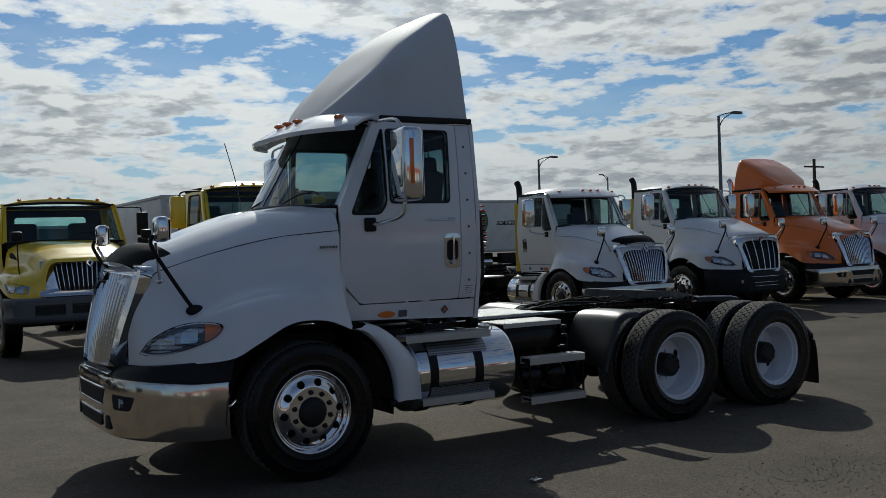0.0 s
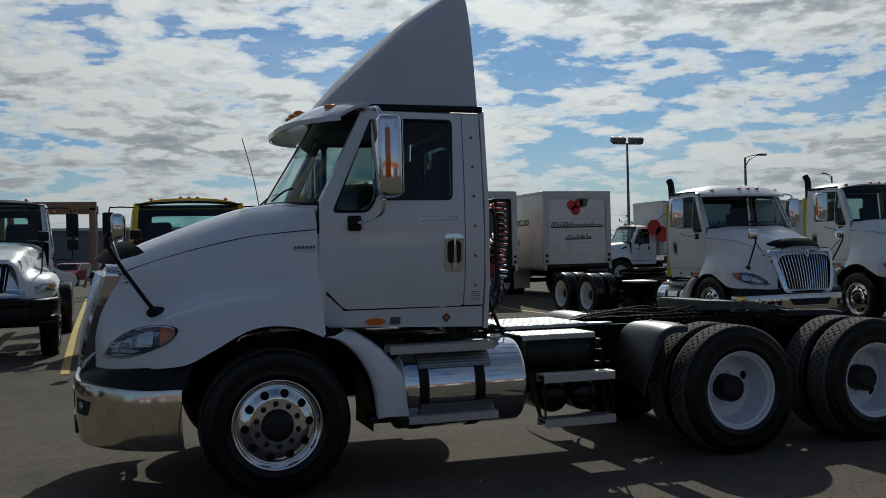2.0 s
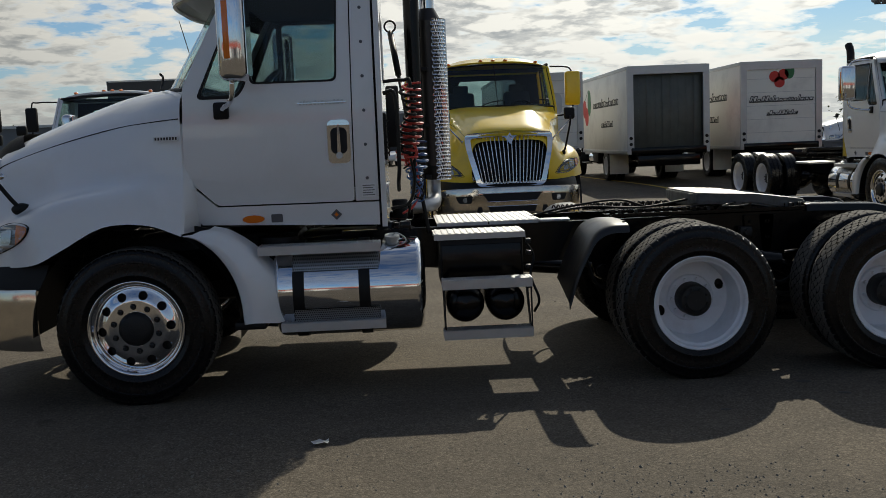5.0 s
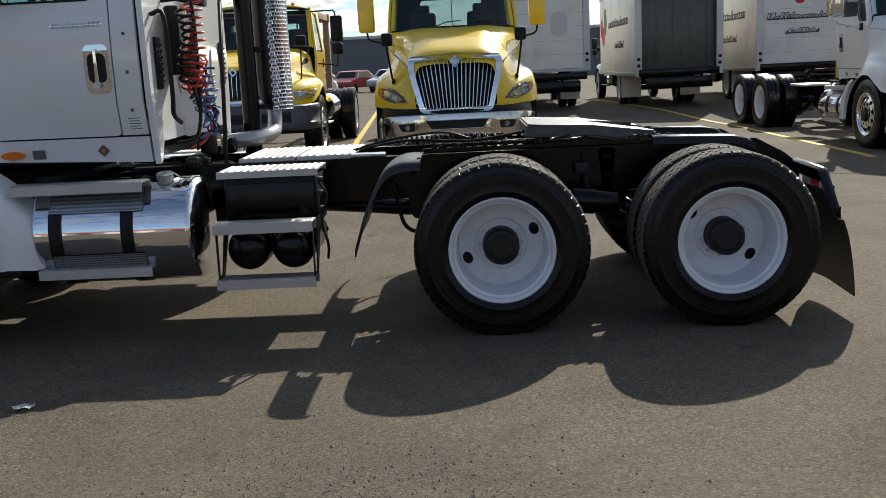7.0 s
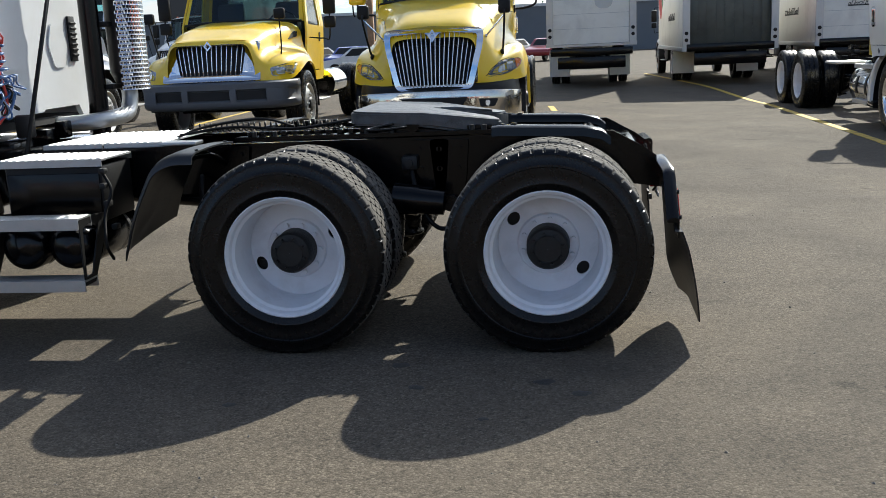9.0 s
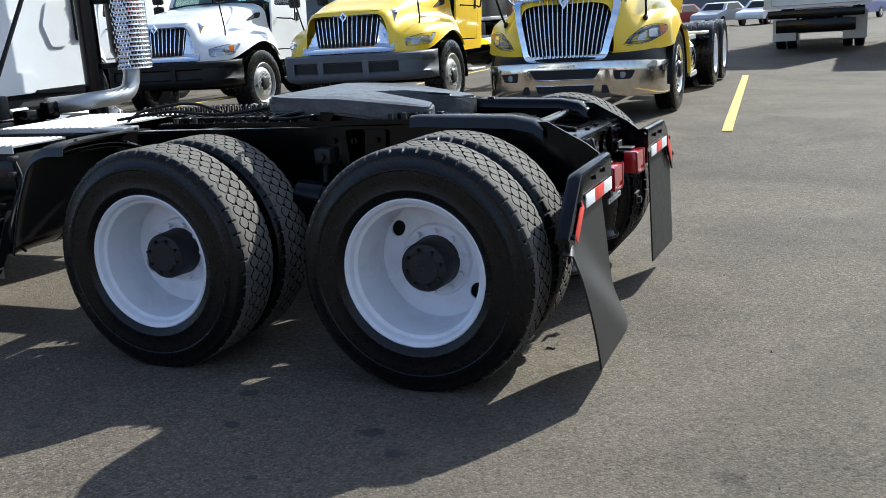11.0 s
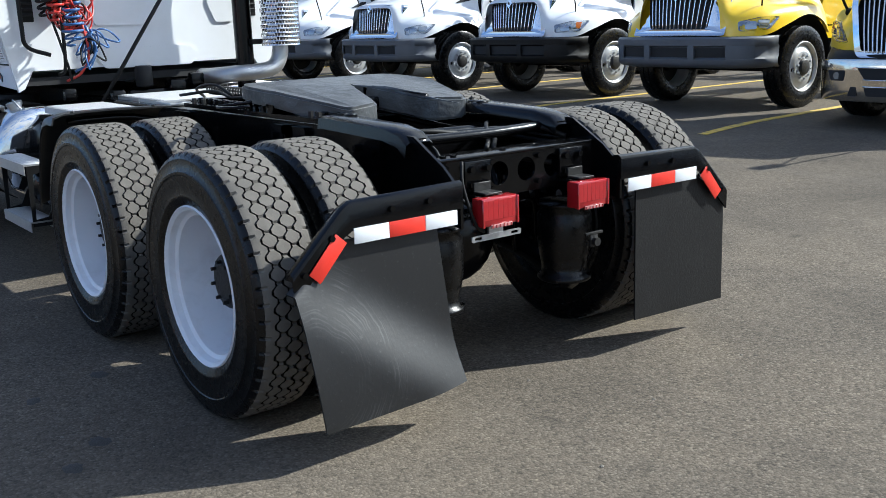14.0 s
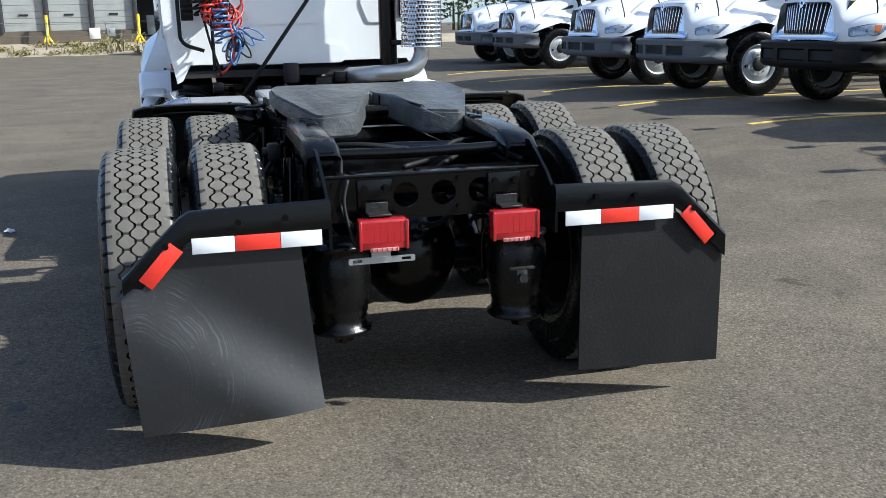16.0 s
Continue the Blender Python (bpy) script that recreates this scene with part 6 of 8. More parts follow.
    for pts, r in (([(5.0, -0.40, 0.99), (5.08, -0.2, 1.0), (5.12, 0.08, 0.965), (5.2, 0.30, 0.985), (5.3, 0.40, 0.94)], 0.012), ([(4.8, 0.38, 0.97), (5.0, 0.2, 0.985), (5.18, 0.06, 0.95), (5.36, -0.1, 0.945)], 0.010), ([(5.50, -0.34, 0.93), (5.53, -0.36, 0.84), (5.56, -0.33, 0.70), (5.55, -0.28, 0.66)], 0.007)):
        b = B()
        tube(b, pts, r, 7, 6)
        part("air_line", b, M_HOSE_K, hero)
    for y, z in ((-0.36, 0.955), (-0.31, 0.955), (0.33, 0.955), (-0.06, 0.95), (0.12, 0.95)):
        b = B()
        cyl(b, (5.41, y, 0.934), (5.41, y, 0.946), 0.014, seg=6)
        part("fitting", b, M_BLACK, hero)
    for y in (-0.385, -0.16, 0.09, 0.375):
        for z in (0.80, 0.905):
            b = B()
            cyl(b, (5.452, y, z), (5.468, y, z), 0.011, seg=6)
            part("bolt", b, M_BLACK, hero)
    # height valve on the drop bracket beside the air spring
    b = B()
    box(b, (5.565, 0.30, 0.565), (0.012, 0.10, 0.012), 0.002)
    box(b, (5.565, 0.30, 0.535), (0.010, 0.045, 0.06), 0.006)
    lv = part("levelling_valve", b, M_HUB, hero, "small dark levelling valve bracket")
    b = B()
    cyl(b, (5.565, 0.30, 0.53), (5.59, 0.30, 0.53), 0.018, seg=10)
    part("fitting", b, M_HUB, lv)


suspension()


def cab_back():
    # louvred vents in the back wall
    for y in (-0.80, 0.77):
        b = B()
        box(b, (1.645, y, 1.665), (0.02, 0.085, 0.31), 0.006)
        lv = part("vent", b, M_BLACKP, hero, "black louvred vent")
        for k in range(7):
            b = B()
            box(b, (1.66, y, 1.555 + k * 0.036), (0.012, 0.07, 0.014), 0.0, Euler((0, radians(35), 0)).to_matrix())
            part("louvre", b, M_DARK, lv)
    # grab rail at the corner, hose frame
    b = B()
    tube(b, [(1.64, -0.86, 1.95), (1.72, -0.86, 1.93), (1.73, -0.86, 1.5), (1.72, -0.84, 1.36), (1.72, -0.70, 1.30)], 0.014, 8, 5)
    part("grab_rail", b, M_BLACKP, hero)
    b = B()
    tube(b, [(1.64, -0.62, 2.04), (1.78, -0.62, 2.045), (1.83, -0.63, 2.0), (1.835, -0.64, 1.5), (1.80, -0.64, 1.22), (1.66, -0.64, 1.17)], 0.012, 8, 5)
    part("hose_frame", b, M_BLACKP, hero)
    b = B()
    box(b, (1.70, -0.58, 1.80), (0.09, 0.13, 0.42), 0.015)
    part("hose_bracket", b, M_DARK, hero)
    # coiled lines: red and blue air, black electric
    rng = random.Random(4)

    def coil(x, y, z0, z1, r, turns, wire, material, label):
        b_ = B()
        pts_ = []
        n = turns * 14
        for k in range(n + 1):
            t = k / n
            a = 2 * math.pi * turns * t
            rr = r * (1 + 0.22 * math.sin(9 * t + r * 40))
            pts_.append(Vector((x + rr * math.cos(a) + 0.02 * math.sin(5 * t), y + rr * math.sin(a) * 0.9, z0 + (z1 - z0) * t + 0.012 * math.sin(a))))
        tube(b_, pts_, wire, 6, 1)
        return part("hose_coil", b_, material, hero, label)

    coil(1.83, -0.66, 2.02, 1.52, 0.055, 11, 0.0085, M_HOSE_R, "red coiled air hose")
    coil(1.80, -0.72, 1.98, 1.55, 0.045, 10, 0.009, M_HOSE_K, "black coiled electric cable")
    coil(1.85, -0.58, 1.62, 1.36, 0.06, 6, 0.008, M_HOSE_B, "blue coiled air hose")
    coil(1.78, -0.60, 1.74, 1.50, 0.05, 6, 0.008, M_HOSE_R, "red coiled air hose")
    for i in range(26):  # slack loops: a red bunch, blue and black ones splayed under it
        b = B()
        red = i < 14
        y, z = (-0.56 + rng.uniform(-0.07, 0.07), 1.57 + rng.uniform(-0.08, 0.10)) if red else (-0.47 + rng.uniform(-0.03, 0.05), 1.40 + rng.uniform(-0.03, 0.05))
        r = rng.uniform(0.05, 0.09)
        tl = rng.uniform(-1.2, 1.2)
        wide = 1.0 if red else 0.35
        cy_, cz_ = (0, 0) if red else (r * math.sin(tl), -r * math.cos(tl))
        pts = [(1.79 + 0.03 * math.sin(a * 2) + 0.003 * i, y + cy_ + r * wide * math.cos(a) * math.cos(tl) + r * math.sin(a) * math.sin(tl) * -1, z + cz_ + r * math.sin(a) * math.cos(tl) + r * wide * math.cos(a) * math.sin(tl)) for a in (2 * math.pi * k / 16 for k in range(17))]
        tube(b, pts, 0.0062, 6, 1, False)
        part("hose_loop", b, (M_HOSE_R if i % 5 else M_HOSE_K) if red else (M_HOSE_B if i % 4 else M_HOSE_K), hero)
    for pts, m_ in (([(1.84, -0.52, 1.50), (1.86, -0.50, 1.30), (1.82, -0.55, 1.18), (1.74, -0.62, 1.13)], M_HOSE_R), ([(1.84, -0.50, 1.48), (1.88, -0.46, 1.34), (1.86, -0.50, 1.24), (1.80, -0.58, 1.19)], M_HOSE_B), ([(1.80, -0.70, 1.56), (1.83, -0.66, 1.36), (1.80, -0.62, 1.22), (1.78, -0.6, 1.12)], M_HOSE_K)):
        b = B()
        tube(b, pts, 0.009, 6, 6)
        part("hose", b, m_, hero)
    # leaning hose tender rod with its ring
    b = B()
    tube(b, [(1.92, -0.48, 0.97), (1.70, 0.70, 2.52)], 0.014, 8, 1)
    tube(b, [(1.752, 0.42, 2.152), (1.703, 0.684, 2.499)], 0.026, 10, 1)
    rod = part("hose_tender", b, M_BLACKP, hero, "leaning black hose tender rod")
    b = B()
    tube(b, [(1.70 + 0.045 * math.cos(a), 0.715, 2.56 + 0.045 * math.sin(a)) for a in (2 * math.pi * k / 14 for k in range(15))], 0.008, 6, 1, False)
    part("tender_ring", b, M_BLACKP, rod)
    # exhaust: black post, muffler behind a slotted guard, elbow
    b = B()
    cyl(b, (1.815, 0.47, 0.95), (1.815, 0.47, 2.90), 0.064, seg=20)
    part("stack_post", b, M_BLACK, hero, "black upright stack support", at=pose(0.06, 0.12, 0))
    b = B()
    cyl(b, (1.93, 0.69, 1.42), (1.93, 0.69, 2.60), 0.115, seg=28)
    cyl(b, (1.93, 0.69, 1.30), (1.93, 0.69, 1.42), 0.06, 0.115, seg=28)
    cyl(b, (1.93, 0.69, 2.60), (1.93, 0.69, 2.70), 0.115, 0.062, seg=28)
    mf = part("muffler", b, M_MUFFLER, hero, "exhaust muffler of dark steel, shade and reflection put into its colour", at=pose(0.08, 0.11, 0))
    b = B()
    tube(b, [(1.93, 0.69, 1.34), (1.93, 0.69, 1.24), (1.93, 0.63, 1.15), (1.92, 0.50, 1.125), (1.90, 0.36, 1.12), (1.82, 0.26, 1.11), (1.62, 0.22, 1.10)], 0.056, 16, 6)
    part("exhaust_elbow", b, M_GALV, mf)
    b = B()
    cyl(b, (1.93, 0.69, 2.66), (1.93, 0.69, 3.05), 0.062, seg=20)
    part("exhaust_pipe", b, M_CHROME, mf)
    # guard: a half shell with rows of slots cut through it
    b = B()
    nz, na = 46, 22
    R_ = 0.15
    for i in range(nz):
        for j in range(na):
            z0, z1 = 1.30 + i * 0.0285, 1.30 + (i + 1) * 0.0285
            off = 0.5 * (i % 2)
            a0, a1 = radians(-82 + (j + off) * 8.6), radians(-82 + (j + 1 + off) * 8.6)

            def pt(a, z, d=0.0):
                return Vector((1.93 + (R_ - d) * math.cos(a), 0.69 + (R_ - d) * math.sin(a), z))

            m0, m1 = a0 + (a1 - a0) * 0.2, a1 - (a1 - a0) * 0.2
            y0, y1 = z0 + 0.0095, z1 - 0.0095
            o = [pt(a0, z0), pt(a1, z0), pt(a1, z1), pt(a0, z1)]
            q = [pt(m0, y0, 0.004), pt(m1, y0, 0.004), pt(m1, y1, 0.004), pt(m0, y1, 0.004)]
            vo, vq = [b.verts.new(p) for p in o], [b.verts.new(p) for p in q]
            for k in range(4):
                b.faces.new((vo[k], vo[(k + 1) % 4], vq[(k + 1) % 4], vq[k]))
    tagged(part("slotted_guard", b, M_ALU, mf, "bright guard pierced with rows of slots", 0), kind="")
    for z in (1.33, 1.75, 2.2):
        b = B()
        box(b, (1.86, 0.57, z), (0.10, 0.16, 0.035), 0.006)
        part("stack_clamp", b, M_BLACKP, mf)
    # clutter on the frame behind the cab: valves, pipes, brackets
    for x, y, z, sx, sy, sz in ((1.72, -0.30, 1.02, 0.14, 0.12, 0.12), (1.70, 0.15, 1.05, 0.16, 0.2, 0.16), (1.75, -0.62, 1.06, 0.10, 0.10, 0.10), (1.78, 0.25, 1.10, 0.10, 0.12, 0.14), (1.62, 0.0, 0.98, 0.2, 0.5, 0.2)):
        b = B()
        box(b, (x, y, z - 0.02), (sx * 0.8, sy * 0.8, sz * 0.8), 0.015)
        part("valve_block", b, M_BLACK, hero)
    b = B()
    revolve(b, [(0.001, 1.18), (0.05, 1.18), (0.058, 1.17), (0.058, 1.05), (0.05, 1.04)], 18, "z")
    part("reservoir", b, M_DARK, hero, at=pose(1.72, -0.10, 0.02))


cab_back()


def badges():
    # raised lettering bars on hood and door
    b = side_plate(rounded(0.155, 1.690, 0.315, 1.722, 0.004), [], 0.01, 0.012, -1)
    bd = part("hood_badge", b, M_WHITE, hero, "hood badge with dark lettering bars")
    for k in range(8):
        b = side_plate([(0.166 + k * 0.0185, 1.697), (0.177 + k * 0.0185, 1.697), (0.178 + k * 0.0185, 1.715), (0.167 + k * 0.0185, 1.715)], [], 0.01, 0.014, -1)
        part("badge_letter", b, M_INK, bd)
    b = side_plate([(1.09, 1.895), (1.395, 1.897), (1.40, 1.903), (1.09, 1.901)], [], 0.01, 0.004, -1)
    db = part("door_badge", b, M_CHROME, hero, "chrome script model badge on the door")
    rng = random.Random(9)
    x = 1.10
    while x < 1.38:
        w_ = rng.uniform(0.012, 0.026)
        h_ = rng.uniform(0.018, 0.032)
        b = side_plate(round_poly([(x, 1.888), (x + w_ * 0.8, 1.886), (x + w_, 1.888 + h_), (x + 0.006, 1.886 + h_)], 0.004, 2), [round_poly([(x + 0.005, 1.893), (x + w_ * 0.7, 1.892), (x + w_ * 0.8, 1.882 + h_), (x + 0.009, 1.881 + h_)], 0.002, 1)[::-1]], 0.01, 0.007, -1)
        part("badge_letter", b, M_GALV, db)
        x += w_ + 0.006
    b = side_plate(rounded(1.475, 1.275, 1.57, 1.365, 0.006), [], 0.006, 0.002, -1)
    st = part("data_sticker", b, M_REFW, hero, "white data sticker with small print")
    for k in range(5):
        b = side_plate([(1.482, 1.285 + k * 0.016), (1.56 - 0.012 * (k % 2), 1.285 + k * 0.016), (1.56 - 0.012 * (k % 2), 1.290 + k * 0.016), (1.482, 1.290 + k * 0.016)], [], 0.006, 0.0035, -1)
        part("print_line", b, M_DECAL, st)
    # whip aerial on the far side of the cowl
    b = B()
    tube(b, [(0.16, 0.62, 2.0), (0.11, 0.63, 2.3), (0.02, 0.65, 2.66)], 0.004, 6, 4)
    part("aerial", b, M_DECAL, hero)


badges()

# ---- medium trucks: origin on the ground under the front axle, nose at -x ----
MHOOD = [
    (-1.06, (0, 1.42), (0.36, 1.42), (0.53, 1.39), (0.60, 1.22), (0.62, 1.05), (0.62, 0.90)),
    (-0.98, (0, 1.49), (0.37, 1.48), (0.57, 1.43), (0.68, 1.22), (0.84, 1.06), (0.88, 0.90)),
    (-0.75, (0, 1.55), (0.39, 1.545), (0.61, 1.48), (0.72, 1.30), (1.00, 1.16), (1.06, 0.92)),
    (-0.45, (0, 1.65), (0.42, 1.64), (0.66, 1.55), (0.77, 1.34), (1.05, 1.22), (1.12, 1.02)),
    (0.0, (0, 1.71), (0.46, 1.70), (0.72, 1.60), (0.82, 1.36), (1.06, 1.25), (1.13, 1.14)),
    (0.35, (0, 1.75), (0.50, 1.74), (0.79, 1.63), (0.88, 1.36), (1.05, 1.22), (1.12, 1.06)),
    (0.55, (0, 1.76), (0.54, 1.75), (0.86, 1.64), (0.93, 1.36), (1.02, 1.15), (1.10, 0.90)),
]


def half_rows(stations, n=4):
    rows = []
    for s in stations:
        l = smooth_pts([Vector((s[0], y, z)) for y, z in s[1:]], n)
        rows.append([Vector((p.x, -p.y, p.z)) for p in l[::-1]] + l[1:])
    cols = [smooth_pts([r[j] for r in rows], n) for j in range(len(rows[0]))]
    return [[c[i] for c in cols] for i in range(len(cols[0]))]


def script_bars(parent, rect, seed, material, place, group="lettering"):
    """A line of script that cannot be read: uneven strokes of its size."""
    rng = random.Random(seed)
    x0, z0, x1, z1 = rect
    h = z1 - z0
    x = x0
    while x < x1 - 0.03:
        w = rng.uniform(0.35, 0.8) * h
        hh = h * (1.0 if rng.random() < 0.25 else rng.uniform(0.5, 0.7))
        sl = 0.3 * hh
        w = min(w, x1 - x)
        b = B()
        t = h * 0.12
        o = [(x, z0), (x + w, z0), (x + w + sl, z0 + hh), (x + sl, z0 + hh)]
        i = [(x + t, z0 + t), (x + w - t, z0 + t), (x + w + sl - t * 1.2, z0 + hh - t), (x + sl + t * 0.8, z0 + hh - t)]
        if w > 3 * t:
            plate(b, round_poly(o, h * 0.12, 2), [round_poly(i, h * 0.05, 1)[::-1]], 0.004, place)
        else:
            plate(b, o, [], 0.004, place)
        part("script_stroke", b, material, parent)
        x += w + h * 0.10
    b = B()
    plate(b, [(x0, z0 - 0.02), (x1, z0 - 0.01), (x1, z0 + 0.01), (x0, z0 + 0.002)], [], 0.004, place)
    part("script_stroke", b, material, parent)


def cherries(parent, cx, cz, r, place):
    for dx, dz in ((-0.9, 0.35), (0.05, -0.35)) if r > 0.3 else ((-1.0, 0.1), (0.35, 0.35), (-0.25, -0.75)):
        b = B()
        plate(b, arc(cx + dx * r, cz + dz * r, r * 0.82, 0, 360, 22)[:-1], [], 0.004, place)
        part("cherry_disc", b, M_CHERRY, parent, "red cherry painted disc")
    b = B()
    leaf = [(cx + r * (1.3 + 0.75 * math.cos(a)), cz + r * (0.85 + 1.15 * math.sin(a))) for a in (2 * math.pi * k / 18 for k in range(18))]
    plate(b, leaf, [], 0.004, place)
    part("leaf_shape", b, M_LEAFG, parent, "green leaf painted shape")
    b = B()
    plate(b, [(cx - 0.9 * r, cz + 1.0 * r), (cx - 0.8 * r, cz + 1.0 * r), (cx + 1.0 * r, cz + 2.0 * r), (cx + 0.9 * r, cz + 2.05 * r)], [], 0.004, place)
    part("stem_shape", b, M_LEAFG, parent)


def medium_truck(name, label, m, paint, group="row of parked trucks", bumper=None, body=None, top=3.78, rear="door", amber=False, floor=1.17, fruit=(-2.75, 1.2)):
    T = thing(name, label, "truck", m, group)
    bumper = bumper or M_GREYP
    rows = half_rows(MHOOD)
    b = B()
    grid(b, [[Vector((r[0].x, r[0].y + 0.05, r[0].z + 0.01))] + r + [Vector((r[-1].x, r[-1].y - 0.05, r[-1].z + 0.01))] for r in rows])
    bmesh.ops.recalc_face_normals(b, faces=b.faces[:])
    from mathutils.bvhtree import BVHTree

    tree = BVHTree.FromBMesh(b)
    hood = part("hood", b, paint, T, "rounded hood with bulging fenders", 60)

    def on_hood(x, z, s, out):
        hit = tree.ray_cast(Vector((x, s * 3, z)), Vector((0, -s, 0)))
        return (hit[0] if hit[0] is not None else Vector((x, s * 0.8, z))) + Vector((0, s * out, 0))

    # grille in a chrome surround, wide at the top
    def gp(u, v, w):
        v = 0.92 + (v - 0.92) * 0.83
        wing = min(1.0, max(0.0, abs(u) - 0.49) / 0.07)
        return (-1.135 + 0.10 * (abs(u) / 0.55) ** 2 + 0.12 * max(0.0, v - 0.95) ** 1.3 + wing * (0.42 * (v - 1.12) - 0.03) + w, u, v)

    b = B()
    plate(b, round_poly([(-0.70, 0.92), (-0.5, 0.92), (0.5, 0.92), (0.70, 0.92), (0.69, 1.12), (0.64, 1.57), (0.5, 1.58), (-0.5, 1.58), (-0.64, 1.57), (-0.69, 1.12)], 0.04), [round_poly([(-0.44, 1.02), (0.44, 1.02), (0.50, 1.42), (0.48, 1.50), (-0.48, 1.50), (-0.50, 1.42)], 0.05)[::-1]], 0.10, gp, (1.05, 1.2, 1.35, 1.5))
    gr = part("grille", b, M_CHROME, T, "chrome grille surround", 50)
    b = B()
    plate(b, [(-0.52, 0.98), (0.52, 0.98), (0.54, 1.54), (-0.54, 1.54)], [], 0.01, lambda u, v, w: gp(u, v, w + 0.07))
    part("grille_backing", b, M_DARK, gr)
    for k in range(14):
        q = (k + 0.5) / 7 - 1
        b = B()
        tube(b, [gp(q * (0.44 + 0.06 * t), 1.01 + 0.50 * t, 0.025) for t in (0, 0.5, 1)], 0.0085, 6, 3)
        part("grille_bar", b, M_CHROME, gr)
    b = B()
    plate(b, [(-0.055, 1.50), (0, 1.42), (0.055, 1.50), (0, 1.58)], [[(-0.033, 1.50), (0, 1.545), (0.033, 1.50), (0, 1.455)]], 0.02, lambda u, v, w: gp(u, v, w - 0.03))
    part("emblem", b, M_CHROME, gr, "chrome diamond emblem")
    for s in (-1, 1):
        ol = round_poly([(-1.0, 0.965), (-0.72, 0.985), (-0.54, 1.13), (-0.80, 1.13), (-0.99, 1.08)], 0.03)
        b = B()
        plate(b, ol, [], 0.02, lambda u, v, w: on_hood(u, v, s, 0.012 - w), (1.03, 1.06, 1.09))
        h = part("headlamp", b, M_LAMPC, T, "angular headlamp with clear lens")
        for pp in ([(-0.96, 0.985), (-0.86, 0.99), (-0.86, 1.09), (-0.95, 1.065)], [(-0.84, 1.0), (-0.74, 1.005), (-0.70, 1.10), (-0.83, 1.10)]):
            b = B()
            plate(b, round_poly(pp, 0.02), [], 0.006, lambda u, v, w: on_hood(u, v, s, 0.016 - w), (1.03, 1.06))
            part("reflector_bowl", b, M_LENS, h)
        b = B()
        plate(b, ol, [], 0.003, lambda u, v, w: on_hood(u, v, s, 0.026 - w), (1.03, 1.06, 1.09))
        part("lens", b, M_LENSG, h, "clear lens")
        if amber:
            b = B()
            plate(b, round_poly([(-0.78, 1.02), (-0.72, 1.02), (-0.68, 1.11), (-0.76, 1.11)], 0.01), [], 0.01, lambda u, v, w: on_hood(u, v, s, 0.018 - w))
            part("turn_signal", b, M_AMBER, h)
        # intake scoop on the hood's flank
        b = B()
        plate(b, round_poly([(0.12, 1.46), (0.42, 1.50), (0.46, 1.58), (0.36, 1.575)], 0.03), [], 0.012, lambda u, v, w: on_hood(u, v, s, 0.006 - w))
        part("side_scoop", b, M_DARK, hood)
        b = B()
        rws = []
        for k in range(21):
            a = radians(-5 + 185 * k / 20)
            rws.append([Vector((0.62 * math.cos(a), s * y, 0.50 + 0.64 * math.sin(a))) for y in (1.10, 0.85, 0.6)])
        grid(b, rws)
        part("wheel_arch", b, M_BLACKP, T)
        # hood mirror
        foot = on_hood(-0.62, 1.26, s, 0.0)
        head = foot + Vector((-0.16, s * 0.05, 0.50))
        b = B()
        tube(b, [foot, foot + Vector((-0.03, s * 0.02, 0.12)), head], 0.011, 6, 4)
        hm = part("hood_mirror_arm", b, M_BLACKP, T)
        b = B()
        box(b, head + Vector((0.03, 0, 0.05)), (0.08, 0.16, 0.15), 0.03)
        part("hood_mirror_shell", b, M_BLACKP, hm)
    # bumper with three openings
    BPROF = ((0.53, 0.18), (0.55, 0.06), (0.59, 0.014), (0.645, 0.010), (0.665, 0.045), (0.79, 0.045), (0.81, 0.006), (0.885, 0.0), (0.905, 0.025), (0.91, 0.12))
    b = B()
    line_ = smooth_pts([(-1.26, 0.0, 0), (-1.255, 0.4, 0), (-1.20, 0.75, 0), (-1.05, 1.0, 0), (-0.80, 1.12, 0), (-0.62, 1.14, 0)], 4)
    full = [Vector((p.x, -p.y, 0)) for p in line_[::-1]] + line_[1:]
    rws = []
    for p in full:
        rws.append([Vector((p.x + d, p.y * (1 - d * 0.3), z)) for z, d in BPROF])
    grid(b, rws)
    bmesh.ops.recalc_face_normals(b, faces=b.faces[:])
    bp = part("bumper", b, bumper, T, "moulded front bumper", 50)

    def on_bumper(u):
        a = abs(u)
        for p, q in zip(line_, line_[1:]):
            if a <= q.y:
                return p.x + (q.x - p.x) * (a - p.y) / max(1e-6, q.y - p.y)
        return line_[-1].x

    # the recess is filled between the openings
    for y0, y1 in ((0.30, 0.39), (0.80, 1.06), (-0.39, -0.30), (-1.06, -0.80)):
        b = B()
        rws = []
        for k in range(9):
            u = y0 + (y1 - y0) * k / 8
            rws.append([Vector((on_bumper(u) + d, u * 0.99, z)) for z, d in ((0.640, 0.04), (0.644, 0.008), (0.70, 0.002), (0.76, 0.0), (0.812, 0.004), (0.816, 0.04))])
        grid(b, rws)
        bmesh.ops.recalc_face_normals(b, faces=b.faces[:])
        bmesh.ops.solidify(b, geom=b.faces[:], thickness=0.012)
        part("bumper_web", b, bumper, bp)
    for y0, y1 in ((-0.30, 0.30), (0.39, 0.80), (-0.80, -0.39)):
        b = B()
        rws = []
        for k in range(13):
            u = y0 + (y1 - y0) * k / 12
            rws.append([Vector((on_bumper(u) + 0.037, u * 0.988, z)) for z in (0.668, 0.70, 0.75, 0.787)])
        grid(b, rws)
        bmesh.ops.recalc_face_normals(b, faces=b.faces[:])
        bmesh.ops.solidify(b, geom=b.faces[:], thickness=0.004)
